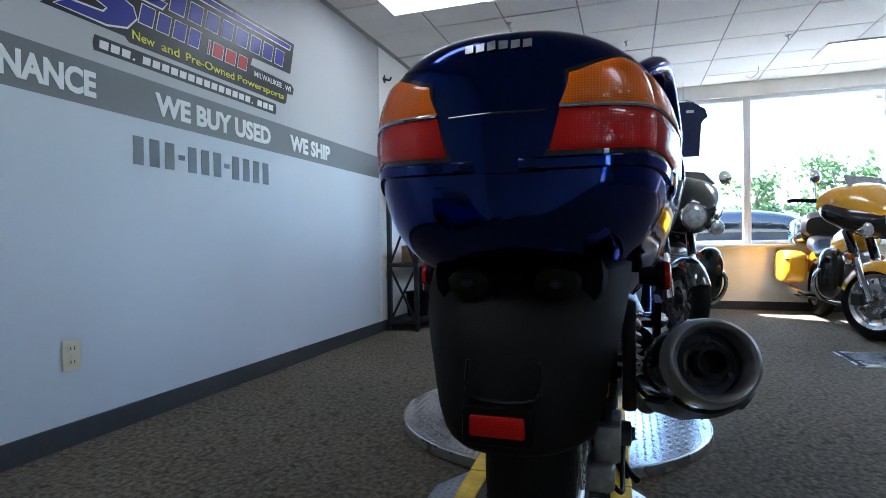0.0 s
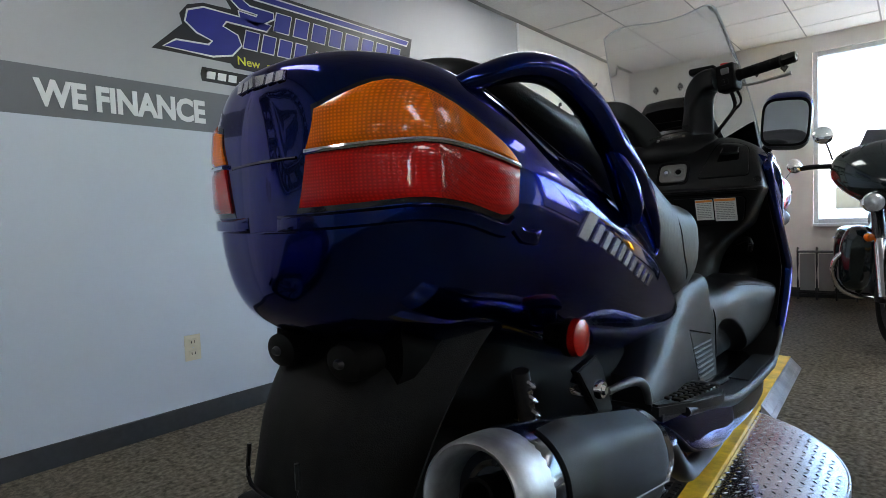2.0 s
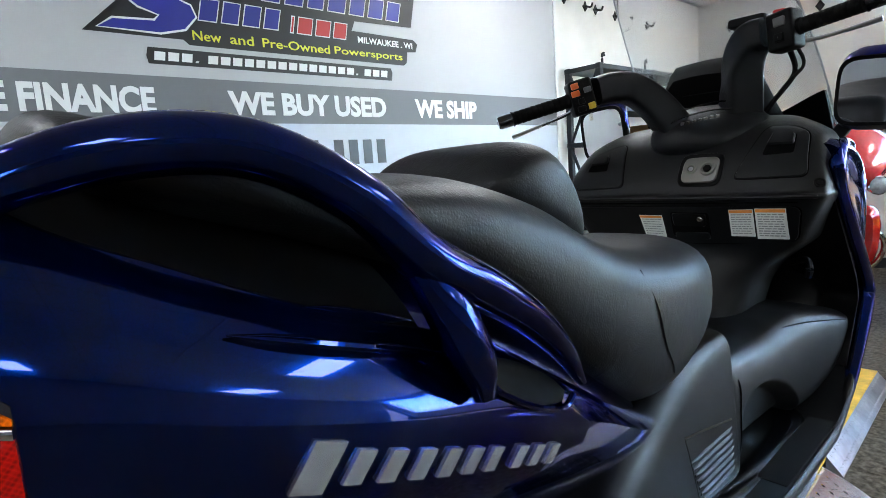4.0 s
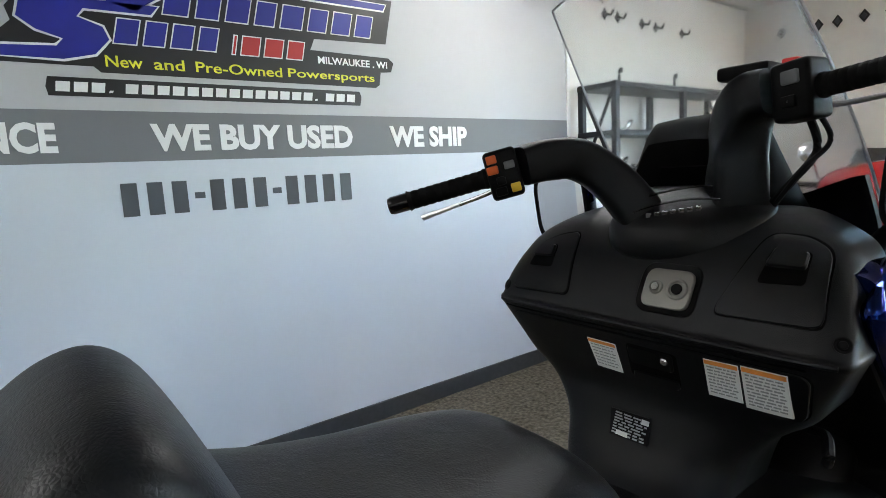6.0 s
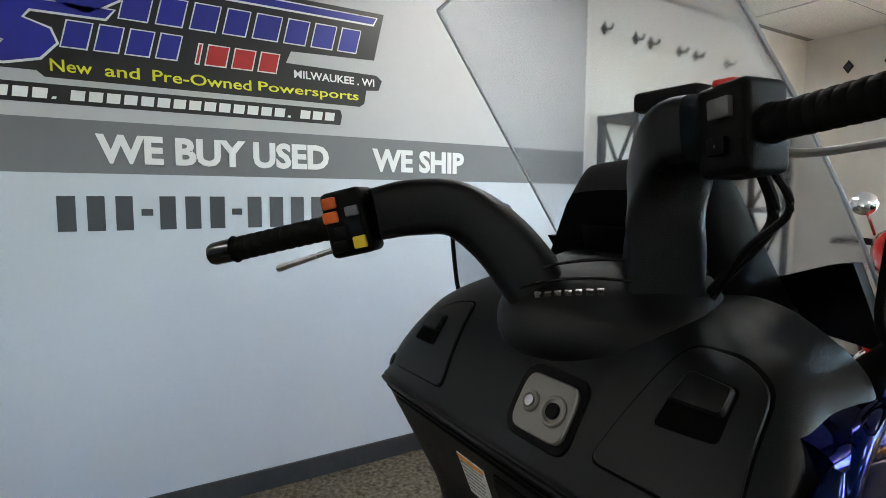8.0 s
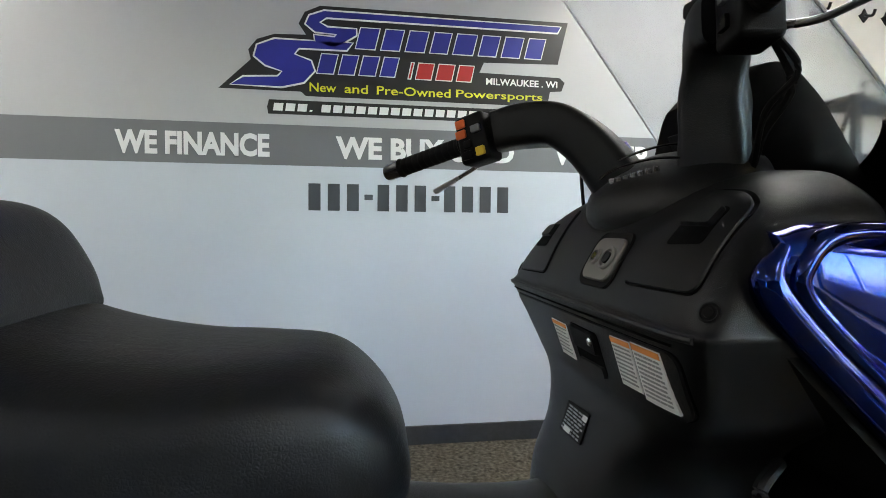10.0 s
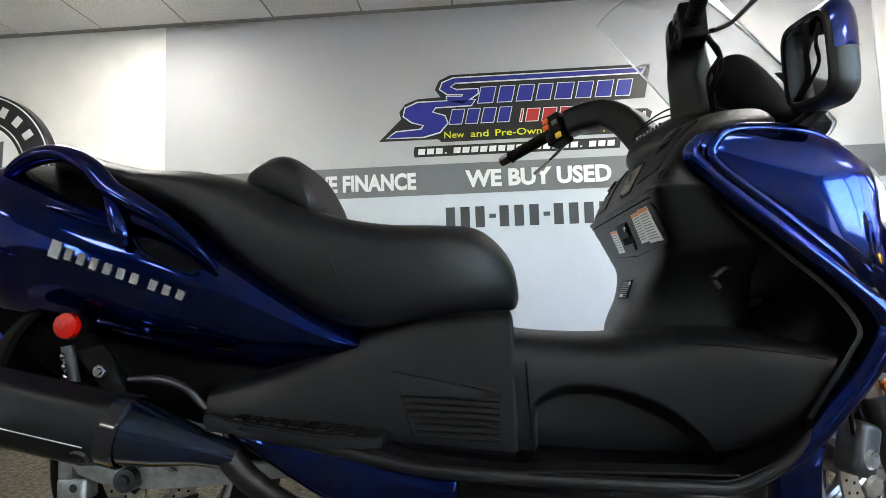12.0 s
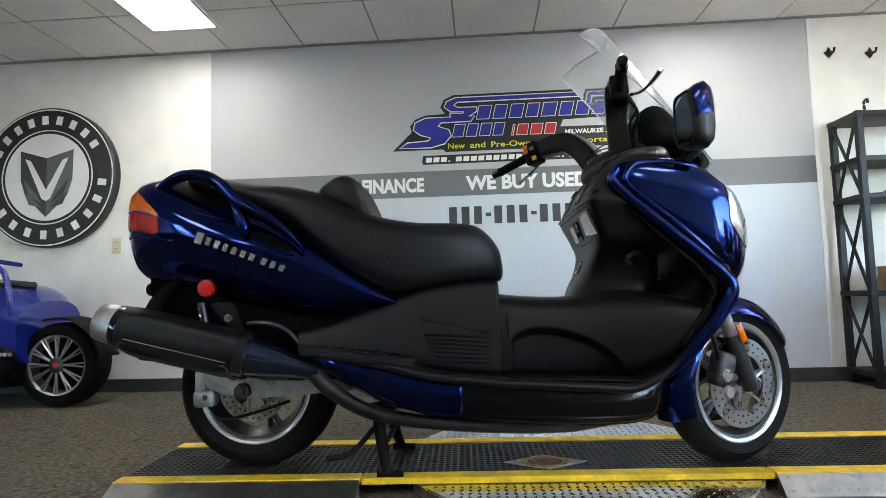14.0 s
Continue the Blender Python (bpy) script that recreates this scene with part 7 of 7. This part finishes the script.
    part("engine", loft_x([(0.52, 0.13, 0.60, 0.26, 4), (0.62, 0.17, 0.64, 0.20, 4), (0.95, 0.17, 0.64, 0.20, 4), (1.08, 0.12, 0.6, 0.26, 4)], 3, 20), M["dark_metal"], b, "dark engine block")
    fins = bmesh.new()
    for dx in (-1, 1):
        mm = Matrix.Translation((0.85 + dx * 0.10, 0, 0.50)) @ Matrix.Rotation(radians(dx * 22), 4, "Y")
        pr = []
        for i in range(9):
            z = i * 0.026
            pr += [(0.105, z), (0.105, z + 0.008), (0.085, z + 0.010), (0.085, z + 0.024)]
        lathe(pr + [(0.06, 0.26), (0, 0.27)], mm, 20, bm=fins)
    part("cylinders", fins, M["alloy"], b, "finned engine cylinders")
    part("kickstand", tube([(0.75, 0.18, 0.24), (0.85, 0.40, 0.03), (0.90, 0.44, 0.015)], [0.012, 0.012, 0.016], 3, 8), M["dark_metal"], b, "black kickstand")
    if trunk:
        part("trunk", loft_x([(-0.52, 0.20, 1.0, 0.80, 4), (-0.46, 0.27, 1.06, 0.77, 4), (-0.2, 0.28, 1.08, 0.77, 4), (-0.08, 0.22, 1.02, 0.80, 4)], 4, 24), M["bike_black"], b, "black touring trunk")
        part("trunk_back", loft_x([(-0.12, 0.20, 1.12, 0.86, 3), (-0.05, 0.24, 1.14, 0.84, 3), (0.02, 0.20, 1.08, 0.86, 3)], 4, 20), M["vinyl"], b, "black padded passenger backrest")
    return b


def place(front, yaw, scale):
    """Origin from the spot where the front wheel stands."""
    d = Vector((math.cos(radians(yaw)), math.sin(radians(yaw)), 0))
    p = Vector((*front, 0)) - d * 1.62 * scale
    return (p.x, p.y, 0.0)


touring_bike("touring_motorcycle", "dark teal touring motorcycle with chrome lamps parked on the carpet", place((2.72, -2.26), 184, 0.9), 184, 16, "bike_teal", False, 0.9)
touring_bike("touring_motorcycle", "yellow and black touring motorcycle with a trunk beside the window", place((2.98, -3.52), 178, 0.84), 178, 34, "bike_yellow", True, 0.84)
touring_bike("touring_motorcycle", "red touring motorcycle parked in the corner by the window", place((3.02, -1.43), 204, 0.84), 204, 8, "bike_red", False, 0.84)

# low rack under the window
rk = thing("magazine_rack", "low dark wire rack against the wall under the window", "rack", loc=(EAST - 0.16, -1.95, 0))
for y in lin(-0.42, 0.42, 7):
    part("upright", tube([(0, y, 0.0), (0, y, 0.42), (0.05, y, 0.44)], 0.008, 3, 6), M["dark_metal"], rk)
part("top_rail", tube([(0, -0.42, 0.42), (0, 0.42, 0.42)], 0.010, 2, 8), M["dark_metal"], rk)
part("low_rail", tube([(0, -0.42, 0.06), (0, 0.42, 0.06)], 0.010, 2, 8), M["dark_metal"], rk)
for y in lin(-0.35, 0.35, 6):
    part("panel", cube((0.01, y - 0.055, 0.08), (0.02, y + 0.055, 0.40), 0.003), M["ink_grey"], rk, smooth=False)

# grey hatch in the carpet
ht = thing("floor_plate", "thin pale metal floor plate set in the carpet", "floor plate", loc=(2.25, -3.35, 0))
part("plate", cube((-0.22, -0.25, 0), (0.22, 0.25, 0.006), 0.002), M["steel"], ht, smooth=False)
for y in (-0.23, 0.23):
    part("edge", cube((-0.22, y - 0.012, 0.006), (0.22, y + 0.012, 0.010), 0.002), M["matte"], ht, smooth=False)

# open roadster at the white wall
M["tan"] = mat("tan_leather", (0.32, 0.20, 0.10), 0.5, grain=0.1, stain=0.1)
VX, VY = -2.13, -0.34
car = thing("roadster", "bright blue open three-wheeled roadster beside the white wall", "car", loc=(VX, VY, 0))
car.scale = (0.86,) * 3
rxm = Matrix.Rotation(radians(90), 4, "X")
for y in (-0.10,):
    wm = Matrix.Translation((0.0, y, 0.285)) @ rxm
    tyre = part("wheel", lathe([(0.20, -0.08), (0.22, -0.10), (0.27, -0.09), (0.285, -0.05), (0.285, 0.05), (0.27, 0.09), (0.22, 0.10), (0.20, 0.08)], wm, 48), M["rubber"], car, "black low-profile tyre")
    part("rim", lathe([(0.205, 0.095), (0.205, 0.085), (0.19, 0.08), (0.185, -0.08), (0.205, -0.09)], wm, 48), M["alloy"], tyre, "silver rim")
    sb = bmesh.new()
    for i in range(12):
        for d in (-0.07, 0.07):
            a = 2 * math.pi * i / 12
            tube([wm @ Vector((0.045 * math.cos(a), 0.045 * math.sin(a), 0.085)), wm @ Vector((0.195 * math.cos(a + d), 0.195 * math.sin(a + d), 0.088))], [0.007, 0.006], 2, 6, bm=sb)
    part("spokes", sb, M["alloy"], tyre, "silver split spokes")
    part("hub", lathe([(0.055, 0.06), (0.055, 0.09), (0.03, 0.098), (0, 0.098)], wm, 24), M["dark_metal"], tyre)
    part("hub_cap", lathe([(0, 0.102), (0.018, 0.101), (0.022, 0.096)], wm, 18), M["btn_red"], tyre, "small red hub cap")
    part("backing", lathe([(0.0, 0.02), (0.18, 0.02), (0.18, 0.0), (0, 0)], wm, 32), M["matte"], tyre)
    cb = bmesh.new()
    loops = []
    for i in range(15):
        a = radians(8 + 100 * i / 14)
        d = Vector((math.cos(a), 0, math.sin(a)))
        loops.append([Vector((0, y, 0.285)) + d * (0.315 + t) + Vector((0, yy, 0)) for t, yy in ((0, -0.11), (0.008, -0.10), (0.008, 0.10), (0, 0.11))])
    rings(cb, loops)
    part("cycle_fender", cb, M["matte"], car, "black cycle fender")
body = [(-1.7, 0.26, 0.62, 0.26, 3), (-1.2, 0.34, 0.80, 0.24, 3.4), (-0.7, 0.36, 0.86, 0.22, 3.4), (-0.38, 0.35, 0.84, 0.22, 3.4), (-0.20, 0.30, 0.72, 0.28, 3)]
part("body", loft_x(body, 5, 28, 0.0), M["blue_bright"], car, "bright blue body")
part("sill", loft_x([(-1.7, 0.26, 0.40, 0.16, 4), (-0.7, 0.37, 0.46, 0.14, 5), (-0.30, 0.36, 0.46, 0.14, 5), (-0.22, 0.32, 0.42, 0.18, 5)], 4, 20, 0.0), M["matte"], car, "black lower sill")
for i in range(10):
    part("name_bar", cube((-0.50 + i * 0.035, -0.373, 0.37), (-0.478 + i * 0.035, -0.362, 0.392)), M["ink_grey"], car, smooth=False)
part("cockpit_rim", tube([(-1.2, -0.22, 0.82), (-0.7, -0.26, 0.87), (-0.42, -0.22, 0.85), (-0.33, 0.0, 0.83)], 0.03, 5, 10), M["gloss_black"], car, "dark cockpit rim")
part("windscreen_hoop", tube([(-0.24, -0.30, 0.62), (-0.25, -0.31, 0.80), (-0.30, -0.30, 0.92), (-0.42, -0.27, 0.99), (-0.60, -0.10, 1.02), (-0.62, 0.2, 1.0)], 0.018, 6, 12), M["blue_bright"], car, "blue tube windscreen hoop")
part("seat_back", loft_x([(-1.05, 0.25, 1.0, 0.70, 3), (-0.98, 0.28, 1.02, 0.68, 3), (-0.90, 0.24, 0.95, 0.70, 3)], 3, 18, 0.0), M["tan"], car, "tan padded seat back")

# ---- outside the window ----
M["leaf"] = mat("foliage", (0.07, 0.12, 0.035), 0.7, grain=0.5, grain_scale=3)
M["bark"] = mat("bark", (0.10, 0.08, 0.06), 0.9, grain=0.3, stain=0.2)
M["pole_wood"] = mat("weathered_wood", (0.16, 0.13, 0.11), 0.9, grain=0.3)
M["far_wall"] = mat("pale_render", (0.6, 0.58, 0.55), 0.8, stain=0.1)


def tree(loc, h, seed):
    rnd = random.Random(seed)
    t = thing("tree", "green leafy tree across the sunlit lot", "tree", "trees outside", loc)
    part("trunk", tube([(0, 0, -0.3), (0.1, 0, h * 0.3), (0, 0.1, h * 0.6)], [h * 0.035, h * 0.028, h * 0.015], 4, 10), M["bark"], t)
    lb = bmesh.new()
    limbs = []
    for i in range(9):
        a = rnd.uniform(0, 6.28)
        e = Vector((math.cos(a) * h * rnd.uniform(0.15, 0.3), math.sin(a) * h * rnd.uniform(0.15, 0.3), h * rnd.uniform(0.45, 0.9)))
        limbs.append(e)
        tube([(0, 0, h * rnd.uniform(0.25, 0.5)), e * 0.6 + Vector((0, 0, h * 0.18)), e], [h * 0.016, h * 0.010, h * 0.004], 3, 6, bm=lb)
    part("limbs", lb, M["bark"], t)
    cr = bmesh.new()
    for i in range(900):
        c = rnd.choice(limbs) + Vector((rnd.gauss(0, 1), rnd.gauss(0, 1), rnd.gauss(0, 0.8))) * h * 0.085
        s = h * rnd.uniform(0.018, 0.04)
        n = Vector((rnd.gauss(0, 1), rnd.gauss(0, 1), rnd.gauss(0, 1))).normalized()
        u = n.orthogonal().normalized()
        v = n.cross(u)
        cr.faces.new([cr.verts.new(c + u * s), cr.verts.new(c + v * s * 0.6 + n * s * 0.2), cr.verts.new(c - u * s), cr.verts.new(c - v * s * 0.6 + n * s * 0.2)])
    part("crown", cr, M["leaf"], t, smooth=False)


for k, (x, y, h) in enumerate(((24, -13.5, 4.2), (26, -10.5, 4.6), (27, -7.2, 4.0), (25, -17.5, 4.4), (30, -3.0, 4.8))):
    tree((x, y, -0.25), h, 40 + k)
pole = thing("utility_pole", "weathered wooden utility pole with a lamp arm", "pole", loc=(19, -9.9, -0.25))
part("post", tube([(0, 0, 0), (0, 0, 6.2)], [0.11, 0.08], 3, 10), M["pole_wood"], pole)
part("arm", tube([(0, 0, 4.7), (0, 0.7, 4.95), (0, 1.3, 4.9)], 0.035, 4, 8), M["steel"], pole)
part("cross_arm", cube((-0.06, -0.7, 5.3), (0.06, 0.7, 5.4)), M["pole_wood"], pole, smooth=False)
shop = thing("far_building", "pale low building with dark windows across the lot", "building", loc=(34, -9, -0.25))
part("wall", cube((0, -14, 0), (6, 14, 2.6)), M["far_wall"], shop, smooth=False)
part("roof", cube((-0.3, -14.4, 2.6), (6.3, 14.4, 2.9)), M["grid"], shop, smooth=False)
for y in lin(-12, 12, 9):
    part("window", cube((-0.06, y - 0.8, 0.9), (-0.01, y + 0.8, 2.0)), M["gloss_black"], shop, smooth=False)


def parked_car(loc, yaw, mk, label):
    c = thing("parked_car", label, "car", "cars outside", loc)
    c.rotation_euler = (0, 0, radians(yaw))
    part("body", loft_x([(-2.1, 0.6, 0.75, 0.35, 4), (-1.9, 0.82, 0.92, 0.28, 4), (-0.8, 0.88, 0.95, 0.25, 4), (0.9, 0.88, 0.92, 0.25, 4), (1.9, 0.80, 0.80, 0.28, 4), (2.1, 0.6, 0.68, 0.35, 4)], 4, 24), M[mk], c)
    part("cabin", loft_x([(-1.5, 0.62, 0.95, 0.85, 3), (-1.0, 0.72, 1.36, 0.85, 4), (0.2, 0.72, 1.40, 0.85, 4), (1.0, 0.66, 0.98, 0.85, 3)], 4, 24), M["gloss_black"], c, "dark glazed cabin")
    for x in (-1.3, 1.3):
        for s in (-1, 1):
            wm = Matrix.Translation((x, s * 0.82, 0.32)) @ rxm
            w = part("wheel", lathe([(0.0, -0.09), (0.2, -0.1), (0.32, -0.08), (0.32, 0.08), (0.2, 0.1), (0, 0.09)], wm, 24), M["rubber"], c)
            part("rim", lathe([(0, s * -0.105), (0.19, s * -0.10), (0.2, s * -0.09)], wm, 20), M["alloy"], w)


M["car_blue"] = mat("blue_car_paint", (0.02, 0.18, 0.5), 0.25, coat=1.0, grain=0.05)
M["car_teal"] = mat("teal_car_paint", (0.03, 0.25, 0.42), 0.25, coat=1.0, grain=0.05)
M["car_silver"] = mat("silver_car_paint", (0.45, 0.46, 0.48), 0.3, metal=0.6, coat=1.0, grain=0.05)
parked_car((8.6, -3.2, -0.25), 92, "car_blue", "bright blue car parked outside the window")
parked_car((9.2, -6.9, -0.25), 85, "car_teal", "teal blue car parked outside the window")
parked_car((17, -5.2, -0.25), 95, "car_silver", "silver car parked across the lot")
